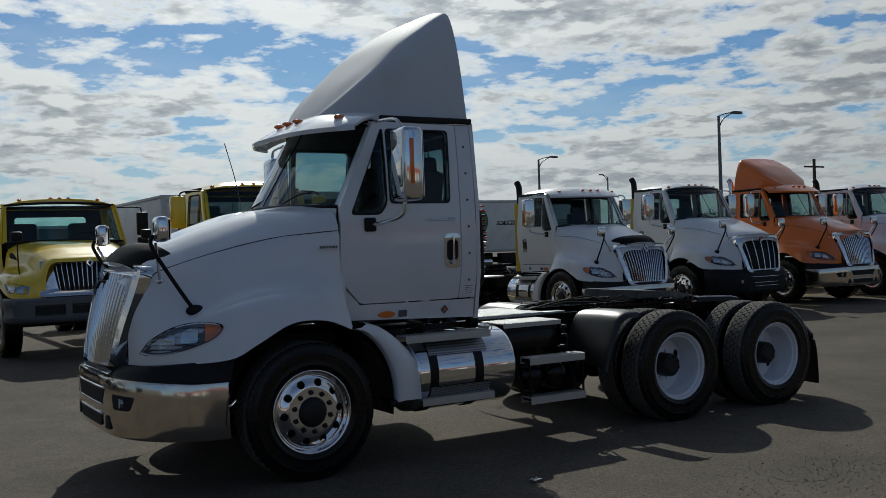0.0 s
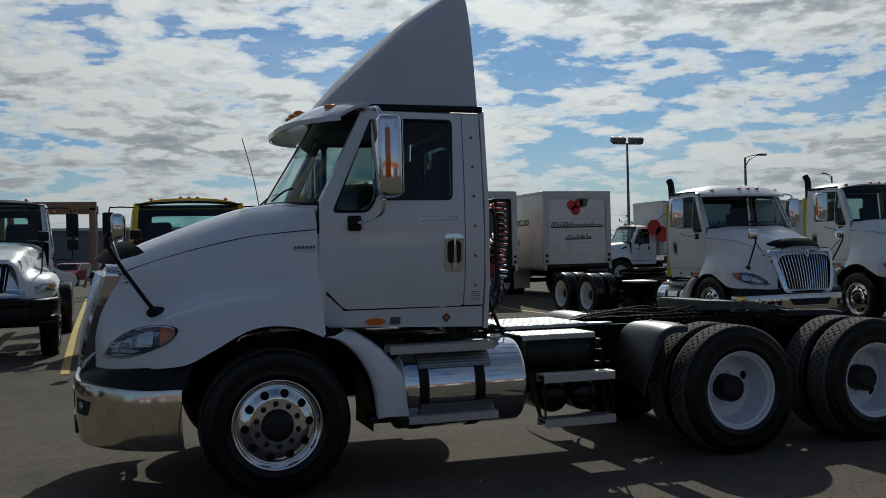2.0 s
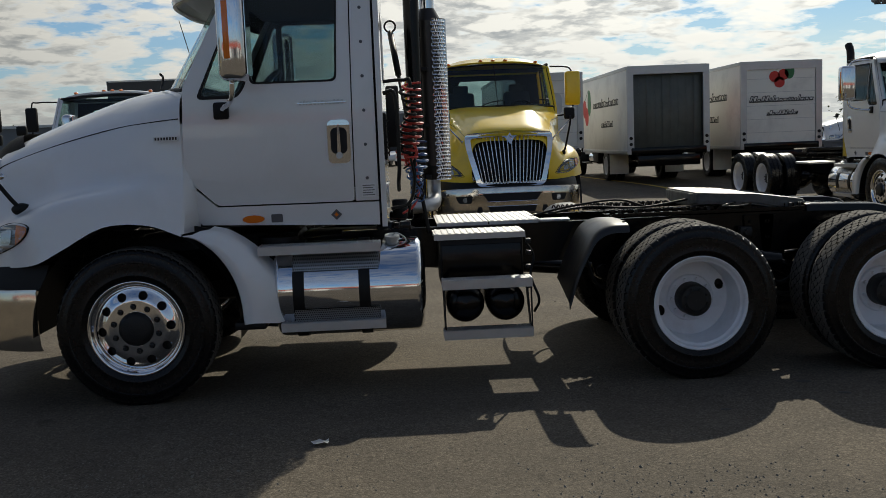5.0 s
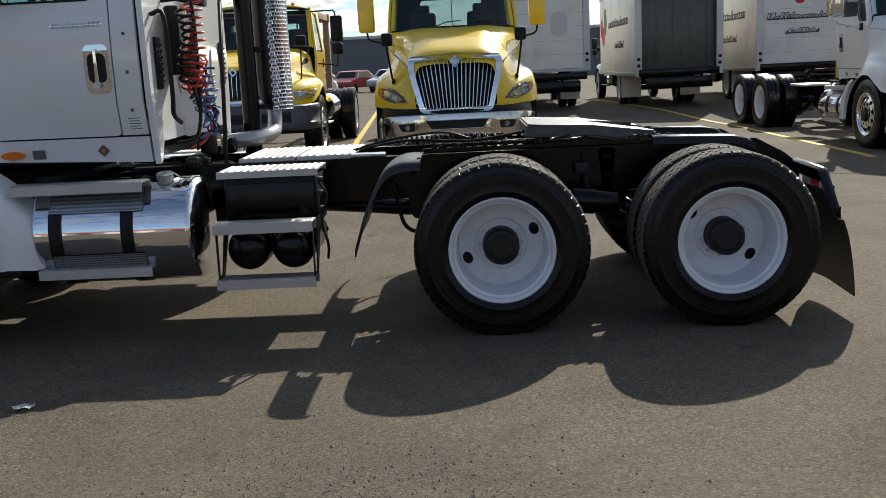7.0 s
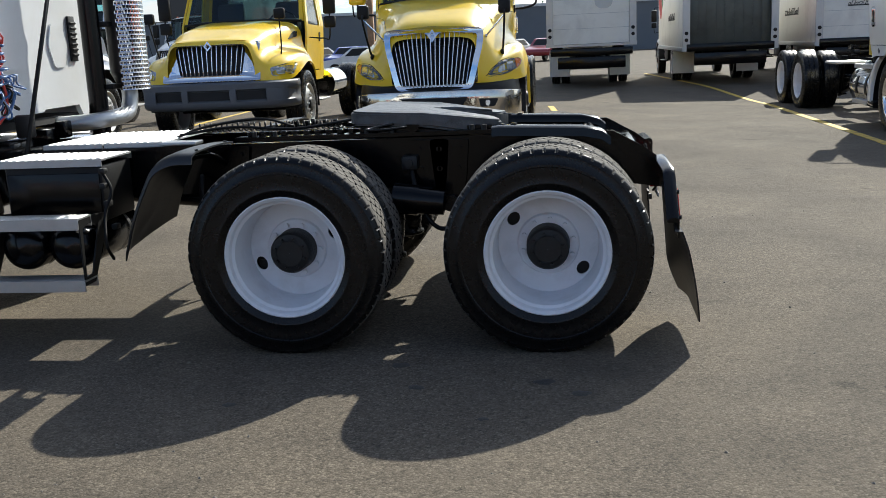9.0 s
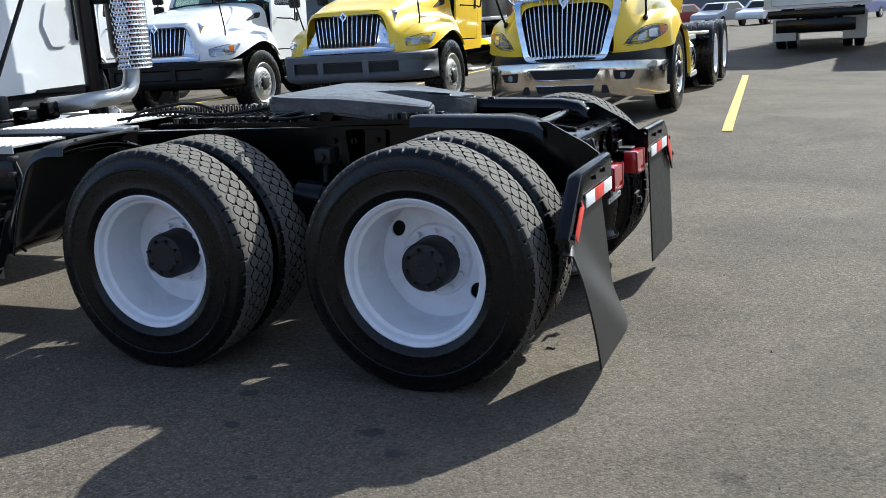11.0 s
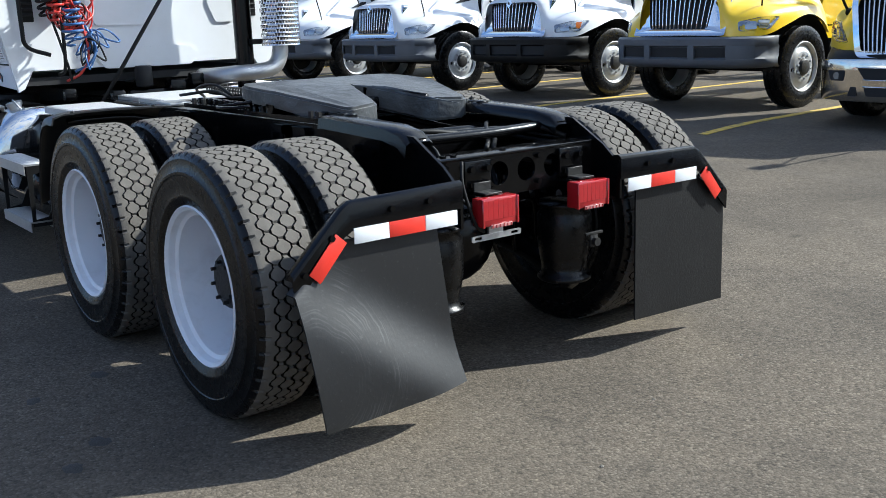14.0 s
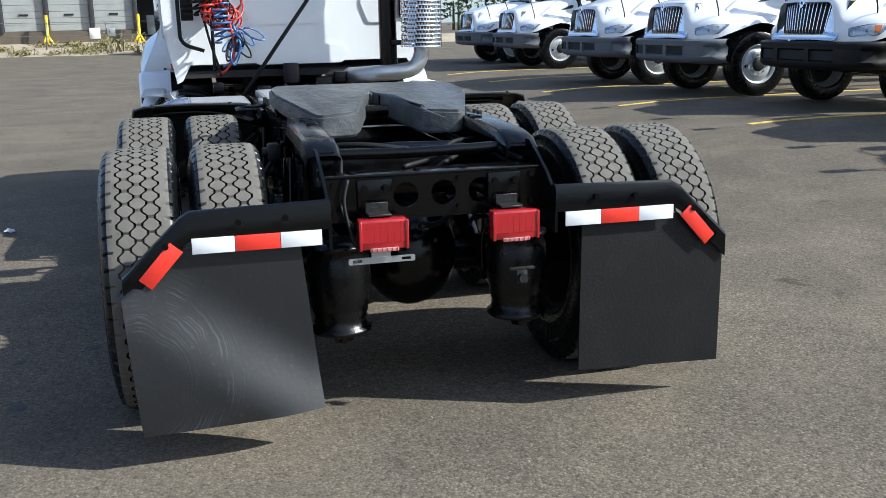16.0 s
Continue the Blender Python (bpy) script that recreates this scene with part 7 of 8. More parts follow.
        part("bumper_opening", b, M_DARK, bp)
    # cab
    def cy(z):
        return 0.93 + 0.055 * min(1, (z - 0.9) / 0.6) - 0.10 * max(0.0, (z - 1.7) / 0.75)

    door = round_poly([(0.60, 1.70), (0.58, 1.0), (1.52, 0.98), (1.55, 2.36), (0.92, 2.38)], 0.04)
    win = round_poly([(0.70, 1.68), (1.45, 1.66), (1.47, 2.29), (0.98, 2.30)], 0.05)
    for s in (-1, 1):
        pl = lambda u, v, w: (u, s * (cy(v) - w), v)
        b = B()
        plate(b, door, [win[::-1]], 0.03, pl, (1.3, 1.5, 1.7, 2.0))
        d = part("door", b, paint, T, "cab door with window", 45)
        b = B()
        plate(b, win, [], 0.006, lambda u, v, w: (u, s * (cy(v) - 0.015 - w), v), (2.0,))
        part("window_glass", b, M_GLASS_D, d)
        b = B()
        plate(b, rounded(1.36, 1.42, 1.43, 1.56, 0.02), [], 0.02, lambda u, v, w: (u, s * (cy(v) + 0.014 - w), v))
        part("door_handle", b, M_BLACKP, d)
        b = B()
        plate(b, [(0.55, 0.98), (0.58, 0.82), (1.74, 0.82), (1.74, 2.36), (1.565, 2.365), (1.535, 0.965)], [], 0.03, pl, (1.3, 1.7, 2.0))
        part("side_panel", b, paint, T, smooth=45)
        b = B()
        tube(b, [(0.85, s * 0.90, 2.30), (0.80, s * 1.20, 2.30), (0.78, s * 1.30, 2.22), (0.78, s * 1.30, 1.5), (0.80, s * 1.2, 1.46), (0.75, s * 0.98, 1.48)], 0.012, 6, 4)
        ma = part("mirror_arm", b, M_BLACKP, T)
        b = B()
        box(b, (0.79, s * 1.31, 2.02), (0.09, 0.19, 0.40), 0.03)
        part("mirror_shell", b, M_BLACKP, ma)
        b = B()
        box(b, (0.79, s * 1.31, 1.70), (0.09, 0.18, 0.18), 0.03)
        part("wide_angle_mirror", b, M_BLACKP, ma)
        b = B()
        box(b, (1.15, s * 0.98, 0.52), (0.62, 0.22, 0.03), 0.006)
        part("step", b, M_ALU_R, T)
    wr = []
    for i in range(9):
        t = i / 8
        row = []
        for j in range(21):
            q = j / 10 - 1
            a = abs(q)
            row.append(Vector((0.42 + 0.36 * t + 0.17 * a**2.2, q * (0.92 - 0.06 * t), 1.76 + 0.62 * t - 0.03 * a * a)))
        wr.append(row)
    b = B()
    grid(b, wr)
    ws = part("windscreen", b, M_GLASS, T, "curved glass windscreen", 60)
    for row in (wr[0], wr[-1]):
        b = B()
        tube(b, row[::2], 0.02, 6, 2)
        part("screen_seal", b, M_BLACKP, ws)
    for e, sg in ((0, -1), (-1, 1)):
        b = B()
        rws = []
        for p in (wr[0][e], wr[4][e], wr[8][e]):
            rws.append([p + Vector((-0.02, -sg * 0.04, 0)), p + Vector((-0.01, sg * 0.01, 0)), Vector((p.x + 0.10, sg * cy(p.z), p.z)), Vector((p.x + 0.10, sg * (cy(p.z) - 0.04), p.z))])
        grid(b, rws, True)
        bmesh.ops.recalc_face_normals(b, faces=b.faces[:])
        part("pillar", b, paint, T)
    b = B()
    rws = []
    for i in range(9):
        t = i / 8
        rws.append([Vector((0.78 + 0.97 * t + 0.17 * abs(q / 10) ** 2.2 * (1 - t), q / 10 * 0.885, 2.345 + (0.10 + 0.03 * math.sin(3 * t)) * (1 - abs(q / 10) ** 3))) for q in range(-10, 11)])
    grid(b, rws)
    bmesh.ops.recalc_face_normals(b, faces=b.faces[:])
    bmesh.ops.solidify(b, geom=b.faces[:], thickness=0.03)
    rf = part("roof", b, paint, T, smooth=60)
    for q in (-0.7, -0.16, 0, 0.16, 0.7):
        b = B()
        bmesh.ops.create_uvsphere(b, u_segments=10, v_segments=6, radius=1.0, matrix=Matrix.Translation((0.92 + 0.1 * q * q, q * 0.88, 2.46 - 0.06 * abs(q) ** 3)) @ Matrix.Diagonal((0.05, 0.035, 0.025, 1)))
        part("roof_lamp", b, M_AMBER, rf)
    b = B()
    hw = rounded(-0.6, 1.75, 0.6, 2.2, 0.05)
    plate(b, [(-0.93, 0.85), (0.93, 0.85), (0.96, 1.7), (0.88, 2.36), (-0.88, 2.36), (-0.96, 1.7)], [hw[::-1]], 0.03, lambda u, v, w: (1.745 + w, u, v))
    bw = part("back_wall", b, paint, T)
    b = B()
    plate(b, hw, [], 0.006, lambda u, v, w: (1.755 + w, u, v))
    part("rear_glass", b, M_GLASS, bw)
    b = B()
    plate(b, [(-0.88, 0.9), (0.88, 0.9), (0.90, 1.7), (0.82, 2.30), (-0.82, 2.30), (-0.90, 1.7)], [rounded(-0.58, 1.77, 0.58, 2.18, 0.05)[::-1]], 0.01, lambda u, v, w: (1.73 + w, u, v))
    part("rear_lining", b, M_DARK, T)
    b = B()
    box(b, (1.25, 0, 2.325), (0.85, 1.6, 0.012))
    part("headliner", b, M_DARK, T)
    b = B()
    box(b, (0.62, 0, 1.30), (0.05, 1.7, 0.85))
    part("firewall", b, M_DARK, T)
    b = B()
    box(b, (0.80, 0, 1.68), (0.30, 1.66, 0.20), 0.05)
    part("dashboard", b, M_BLACKP, T)
    b = B()
    box(b, (1.18, 0, 0.88), (1.15, 1.7, 0.06))
    part("cab_floor", b, M_DARK, T)
    for y in (-0.48, 0.48):
        b = B()
        box(b, (1.40, y, 1.34), (0.45, 0.48, 0.16), 0.05)
        st = part("seat", b, M_SEAT, T)
        b = B()
        box(b, (1.58, y, 1.72), (0.13, 0.46, 0.70), 0.06)
        part("backrest", b, M_SEAT, st)
    b = B()
    Rm = Matrix.Translation((1.08, -0.48, 1.74)) @ Euler((0, radians(-50), 0)).to_matrix().to_4x4()
    tube(b, [Rm @ Vector((0.21 * math.cos(a), 0.21 * math.sin(a), 0)) for a in (2 * math.pi * k / 20 for k in range(21))], 0.015, 6, 1, False)
    part("steering_wheel", b, M_BLACKP, T)
    # chassis
    L = 6.4 if body is None else 9.0
    for s in (-1, 1):
        b = B()
        box(b, ((L - 0.9) / 2, s * 0.42, 0.80), (L + 0.9, 0.07, 0.24), 0.01)
        part("frame_rail", b, M_BLACK, T)
    b = B()
    box(b, (0.0, 0, 0.75), (1.2, 0.7, 0.45), 0.06)
    part("engine", b, M_HUB, T)
    b = B()
    cyl(b, (0, -0.85, 0.49), (0, 0.85, 0.49), 0.06, seg=12)
    part("front_axle", b, M_BLACK, T)
    front_wheel(T, 0, -0.98, turn=10, silver=True)
    front_wheel(T, 0, 0.98, turn=30, side=1, silver=True)
    xr = 4.75 if body is None else 5.6
    b = B()
    cyl(b, (xr, -0.75, 0.503), (xr, 0.75, 0.503), 0.08, seg=12)
    part("drive_axle", b, M_BLACK, T)
    for s in (-1, 1):
        rear_wheel(T, xr, s * 1.05, side=s, turn=25)
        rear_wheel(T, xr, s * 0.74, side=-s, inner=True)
        b = B()
        cyl(b, (2.0, s * 0.82, 0.72), (3.0, s * 0.82, 0.72), 0.24, seg=24)
        part("fuel_tank", b, M_ALU, T, "aluminium fuel tank")
    if body:
        x0, x1, hw_, z0, z1 = 1.95, 9.1, 1.25, floor, top
        shell = M_BOXK if body == "black" else M_BOXW
        for s in (-1, 1):
            b = B()
            box(b, ((x0 + x1) / 2, s * (hw_ - 0.02), (z0 + z1) / 2), (x1 - x0, 0.04, z1 - z0), 0.008)
            sd = part("box_side", b, shell, T)
            for z in (z0 + 0.05, z1 - 0.05):
                b = B()
                box(b, ((x0 + x1) / 2, s * (hw_ + 0.004), z), (x1 - x0 + 0.01, 0.03, 0.11), 0.008)
                part("edge_rail", b, M_ALUBOX, sd)
            pl = lambda u, v, w: (u * -s + (x0 + x1) / 2, s * (hw_ + 0.003 + w), v)
            if body == "fruit":
                cherries(sd, fruit[0], z1 - fruit[1], 0.40, lambda u, v, w: ((x0 + x1) / 2 - s * u, s * (hw_ + 0.002 + w), v))
                script_bars(sd, (fruit[0] + 1.25, z1 - 1.08, 2.4, z1 - 0.80), 3, M_INK, lambda u, v, w: ((x0 + x1) / 2 + -s * u, s * (hw_ + 0.002 + w), v))
                script_bars(sd, (-0.2, z1 - 1.75, 1.6, z1 - 1.56), 5, M_INK, lambda u, v, w: ((x0 + x1) / 2 + -s * u, s * (hw_ + 0.002 + w), v))
        for nm, z, mm in (("box_roof", z1 - 0.01, M_BOXW), ("box_floor", z0 + 0.03, M_BOXIN)):
            b = B()
            box(b, ((x0 + x1) / 2, 0, z), (x1 - x0 - 0.02, 2 * hw_ - 0.09, 0.05))
            part(nm, b, mm, T)
        b = B()
        box(b, (x0 + 0.03, 0, (z0 + z1) / 2), (0.05, 2 * hw_ - 0.09, z1 - z0 - 0.08))
        part("box_front", b, shell, T)
        if body == "fruit":
            b = B()
            box(b, (x0 + 0.2, 0, (z0 + z1) / 2), (0.02, 2 * hw_ - 0.10, z1 - z0 - 0.1))
            part("box_lining", b, M_BOXIN, T)
            for s in (-1, 1):
                b = B()
                box(b, ((x0 + x1) / 2, s * (hw_ - 0.06), (z0 + z1) / 2), (x1 - x0 - 0.3, 0.012, z1 - z0 - 0.12))
                part("box_lining", b, M_BOXIN, T)
        # rear frame
        b = B()
        plate(b, [(-hw_, z0), (hw_, z0), (hw_, z1), (-hw_, z1)], [[(-1.06, z0 + 0.07), (-1.06, z1 - 0.24), (1.06, z1 - 0.24), (1.06, z0 + 0.07)]], 0.08, lambda u, v, w: (x1 + w, u, v))
        rfm = part("rear_frame", b, M_ALUBOX, T, "aluminium rear door frame")
        for s in (-1, 1):
            for z in (z0 + 0.30, z0 + 0.48):
                b = B()
                cyl(b, (x1 + 0.075, s * 1.155, z), (x1 + 0.10, s * 1.155, z), 0.05, seg=14)
                part("tail_lamp", b, M_BLACKP, rfm)
        if rear == "open":
            for k in range(9):
                b = B()
                y = -0.97 + k * 0.2425
                box(b, (x1 - 0.16 - 0.012 * (k % 2), y, (z0 + z1) / 2 - 0.06), (0.008, 0.25, z1 - z0 - 0.36), 0.003, Euler((0, 0, radians(3 * math.sin(k * 2.1)))).to_matrix())
                part("curtain_strip", b, M_CURTAIN, T, "grey vinyl strip of a cold store curtain")
        if rear != "open":
            b = B()
            box(b, (x1 + 0.02, 0, (z0 + z1) / 2 - 0.08), (0.04, 2.11, z1 - z0 - 0.32))
            dr = part("rear_door", b, M_BOXW, T, "white roll-up rear door")
            for k in range(1, 6):
                b = B()
                box(b, (x1 + 0.042, 0, z0 + 0.1 + k * 0.40), (0.004, 2.10, 0.010))
                part("door_joint", b, M_ALUBOX, dr)
            pr = lambda u, v, w: (x1 + 0.046 + w, u, v)
            if rear == "fruit":
                cherries(dr, 0.0, z1 - 0.48, 0.20, pr)
                script_bars(dr, (-0.98, z1 - 1.20, 0.98, z1 - 1.02), 7, M_INK, pr)
                script_bars(dr, (-0.45, z1 - 1.60, 0.50, z1 - 1.46), 8, M_INK, pr)
            else:
                b = B()
                plate(b, rounded(0.1, 2.2, 0.6, 2.9, 0.2), [], 0.003, pr)
                part("scuff", b, M_ALUBOX, dr)
        # rear bumper, folded lift gate, flaps
        b = B()
        box(b, (x1 - 0.05, 0, 1.02), (0.30, 2.3, 0.20), 0.02)
        box(b, (x1 + 0.05, 0, 0.72), (0.10, 1.9, 0.32), 0.02)
        part("lift_gate", b, M_BLACK, T, "folded dark lift gate")
        for s in (-1, 1):
            b = B()
            box(b, (xr + 0.85, s * 0.92, 0.62), (0.012, 0.62, 0.75))
            part("mudflap", b, M_BOXW, T, "pale mudflap with printed bars")
            b = B()
            box(b, (x0 + 1.9, s * 1.0, 0.85), (0.9, 0.35, 0.5), 0.02)
            part("side_box", b, M_BLACKP, T)
    return T


M_BOXK = mat("box_black", (0.02, 0.02, 0.022), 0.4, var=0.2, vscale=2)

def on_yard(x, y):
    """Parked nose out in the row."""
    return pose(x, y, gz(x, y), 0, 0, 91)


yel = tractor("tractor_truck", "yellow day cab tractor truck with chrome grille, parked nose out", on_yard(5.36, 8.20), M_YELLOW, "row of parked trucks", mirror=M_YELLOW, visor=False)
# the yellow and the white one ride low on their wheels
def lower(truck, dz):
    for ob in truck.children:
        if not ob.name.startswith(("wheel", "drive_axle", "front_axle")) or ob.name.startswith("wheel_arch"):
            ob.matrix_basis = pose(*(ob.matrix_basis.translation + Vector((0, 0, -dz))))


lower(yel, 0.11)
medium_truck("chassis_truck", "yellow chassis cab truck with grey bumper and bare frame", on_yard(2.20, 8.46), M_YELLOW)
medium_truck("chassis_truck", "white chassis cab truck with black bumper, bare frame behind", on_yard(-0.98, 8.50), M_WHITE, bumper=M_BLACKP, amber=True)
medium_truck("chassis_truck", "white chassis cab truck with grey moulded bumper", on_yard(-4.02, 8.0), M_WHITE)
medium_truck("box_truck", "white box truck with grey bumper, parked in the row", on_yard(-7.2, 7.9), M_WHITE, body="plain")
medium_truck("box_truck", "white box truck with tall white body, far down the row", on_yard(-13.9, 8.6), M_WHITE, body="plain")
medium_truck("box_truck", "white box truck at the end of the row", on_yard(-17.6, 8.6), M_WHITE, body="plain")
wa = tractor("tractor_truck", "white day cab tractor truck with a black exhaust stack", on_yard(12.44, 7.72), M_WHITE_B, "row of parked trucks", stack="black", shield=True, wheelbase=5.4)
lower(wa, 0.11)
wb = tractor("tractor_truck", "white tractor truck with dark upright grille and amber roof lamps", on_yard(15.75, 7.72), M_WHITE_B, "row of parked trucks", stack="black", grille="open", chrome_bumper=False, visor=False)
orr = tractor("tractor_truck", "orange tractor truck with roof fairing and chrome bumper", on_yard(19.0, 7.72), M_ORANGE, "row of parked trucks", fairing=M_ORANGE, stack="tall")
wd = tractor("tractor_truck", "white tractor truck with dusty paint, parked nose out", on_yard(22.3, 7.72), M_WHITE_B, "row of parked trucks", stack="black", visor=False)
tractor("tractor_truck", "white tractor truck with roof fairing at the end of the row", on_yard(25.7, 7.72), M_WHITE_B, "row of parked trucks", fairing=M_FAIRING)

BS = 0.885  # these are of a lighter class
for x, y, bd, rr, tp, fl, lb in ((7.70, 19.35, "plain", "door", 3.5, 1.17, "white box truck with closed rear door and lift gate"), (10.95, 18.6, "fruit", "open", 3.55, 0.93, "white box truck, rear door open on a dark hold"), (14.0, 18.6, "fruit", "fruit", 3.55, 0.93, "white box truck with cherries painted on its rear door")):
    medium_truck("box_truck", lb, pose(x, y + 9.18 * BS, 0.2, 0, 0, -90) @ Matrix.Scale(BS, 4), M_WHITE_B, "box trucks parked in a row", body=bd, rear=rr, top=tp, floor=fl)
medium_truck("box_truck", "white box truck with large painted cherries on its side", pose(20.75, 29.5, 0.1, 0, 0, 0), M_WHITE_B, "box trucks parked in a row", body="fruit", rear="fruit", top=3.45, fruit=(-3.65, 1.25))
medium_truck("box_truck", "white truck with a black box body bearing a faded sign", pose(-4.6, 24.0, 0.2, 0, 0, 90), M_WHITE_B, "box trucks parked in a row", body="black")

# ---- yard furniture and distance ----


def gantry():
    G = thing("gantry_frame", "rusty brown steel gantry frame standing in the yard", "gantry", pose(-1.35, 31, 0))
    for x in (-1.5, 1.5):
        for y in (-1.6, 1.6):
            b = B()
            box(b, (x, y, 1.75), (0.22, 0.22, 3.5), 0.01)
            part("post", b, M_RUST, G)
    for y in (-1.6, 1.6):
        b = B()
        box(b, (0, y, 3.55), (3.3, 0.22, 0.30), 0.01)
        part("beam", b, M_RUST, G)
    for x in (-1.5, 0, 1.5):
        b = B()
        box(b, (x, 0, 3.55), (0.2, 3.0, 0.22), 0.01)
        part("tie_beam", b, M_RUST, G)
    b = B()
    tube(b, [(0.9, -1.6, 3.4), (0.9, -1.6, 2.7), (0.95, -1.6, 2.5)], 0.03, 6, 3)
    part("hook_chain", b, M_BLACKP, G)


gantry()


def street_lamp(x, y, h, ang=0.0, quad=False):
    T = thing("street_lamp", "tall steel flood light mast with four lamp heads" if quad else "grey steel street lamp with a single arm", "street lamp", pose(x, y, 0, 0, 0, ang), "yard lamps")
    b = B()
    cyl(b, (0, 0, 0), (0, 0, h), 0.11, 0.06, 12)
    part("mast", b, M_POLE, T)
    if quad:
        b = B()
        box(b, (0, 0, h), (1.9, 0.08, 0.08))
        part("crossbar", b, M_POLE, T)
        for dx in (-0.85, -0.35, 0.35, 0.85):
            b = B()
            box(b, (dx, 0, h + 0.22), (0.38, 0.42, 0.36), 0.05, Euler((radians(25), 0, 0)).to_matrix())
            part("lamp_head", b, M_POLE, T)
    else:
        b = B()
        tube(b, [(0, 0, h - 0.5), (0.3, 0, h - 0.1), (0.9, 0, h + 0.2)], 0.03, 6, 4)
        tube(b, [(0, 0, h), (0.4, 0, h + 0.12), (0.9, 0, h + 0.2)], 0.025, 6, 4)
        part("arm", b, M_POLE, T)
        b = B()
        box(b, (1.15, 0, h + 0.2), (0.55, 0.22, 0.12), 0.04)
        part("lamp_head", b, M_POLE, T)


street_lamp(30.4, 45, 7.9, quad=True)
street_lamp(35.2, 40, 6.6)
street_lamp(32, 22.6, 6.9)
street_lamp(58, 60, 7.2, 200)


def power_pole(x, y, h):
    T = thing("power_pole", "weathered wooden power pole with crossarm", "power pole", pose(x, y, 0))
    b = B()
    cyl(b, (0, 0, 0), (0, 0, h), 0.16, 0.11, 10)
    part("pole", b, M_BARK, T)
    b = B()
    box(b, (0, 0, h - 0.6), (2.2, 0.12, 0.12))
    part("crossarm", b, M_BARK, T)


power_pole(62, 41, 7.2)


def car(x, y, ang, paint, label):
    T = thing("car", label, "car", pose(x, y, 0, 0, 0, ang), "parked cars in the distance")
    prof = [(-2.1, 0.35), (-2.15, 0.65), (-2.0, 0.78), (-1.1, 0.92), (-0.5, 1.40), (0.9, 1.44), (1.6, 1.05), (2.1, 0.98), (2.2, 0.6), (2.1, 0.35)]
    b = B()
    plate(b, round_poly(prof, 0.12, 3), [], 1.72, lambda u, v, w: (u, (w - 0.86) * (1.0 if v < 0.95 else 1.0 - 0.35 * (v - 0.95)), v))
    bd = part("body", b, paint, T, smooth=40)
    for s in (-1, 1):
        b = B()
        plate(b, round_poly([(-0.85, 0.98), (1.25, 1.02), (0.85, 1.36), (-0.45, 1.34)], 0.05), [], 0.02, lambda u, v, w: (u, s * (0.868 * (1.0 - 0.35 * max(0, v - 0.95)) - 0.012 + w), v))
        part("side_window", b, M_DARK, bd)
        for xw in (-1.35, 1.35):
            b = B()
            cyl(b, (xw, s * 0.68, 0.32), (xw, s * 0.88, 0.32), 0.32, seg=18)
            w = part("wheel", b, M_RUBBER, T)
            b = B()
            cyl(b, (xw, s * 0.875, 0.32), (xw, s * 0.89, 0.32), 0.19, seg=14)
            part("rim", b, M_ALU, w)
    b = B()
    plate(b, round_poly([(-0.68, 0.96), (0.68, 0.96), (0.55, 1.36), (-0.55, 1.36)], 0.06), [], 0.02, lambda u, v, w: (-1.06 + (v - 0.94) * 1.17 - 0.012 + w, u, v))
    part("windscreen", b, M_DARK, bd)
    return T


for k, (p_, lb) in enumerate(((M_CARS, "silver parked car"), (M_CARB, "dark blue parked car"), (M_WHITE_B, "white parked car"), (M_CARR, "dark red parked car"), (M_CARS, "silver parked car"), (M_WHITE_B, "white parked car"), (M_CARR, "dark red parked car"), (M_CARB, "dark blue parked car"))):
    car(-9.5 + 1.9 * k * 1.35, 58 + 0.3 * (k % 3), 70, p_, lb + " at the far side of the yard")
car(-3.2, 44, 5, M_WHITE_B, "small white parked car by the far wall")


def far_building(name, x, y, z, sx, sy, sz, material, label):
    T = thing(name, label, "building", pose(x, y, 0))
    b = B()
    box(b, (0, 0, sz / 2), (sx, sy, sz))
    part("wall", b, material, T, smooth=0)
    b = B()
    box(b, (0, 0, sz + 0.1), (sx + 0.4, sy + 0.4, 0.25))
    part("roof", b, M_ALUBOX, T)
    return T


far_building("warehouse", -10, 95, 0, 75, 20, 4.2, M_WALLG, "long low grey warehouse far beyond the yard")



def behind_building():
    """A long low building that closes the yard on the open side. Unseen: added for the red band that chrome mirrors."""
    T = far_building("warehouse", 5, -58, 0, 110, 14, 5.2, M_WALLG, "long grey warehouse with a red band, unseen, added for reflections")
    b = B()
    box(b, (0, 7.06, 3.9), (110, 0.12, 1.6))
    part("red_band", b, M_REDBAND, T, "red cladding band")
    for k in range(14):
        b = B()
        box(b, (-50 + k * 7.7, 7.05, 1.6), (4.2, 0.1, 3.0))
        part("roller_door", b, M_WALLW if k % 3 else M_DARKDOCK, T)


behind_building()


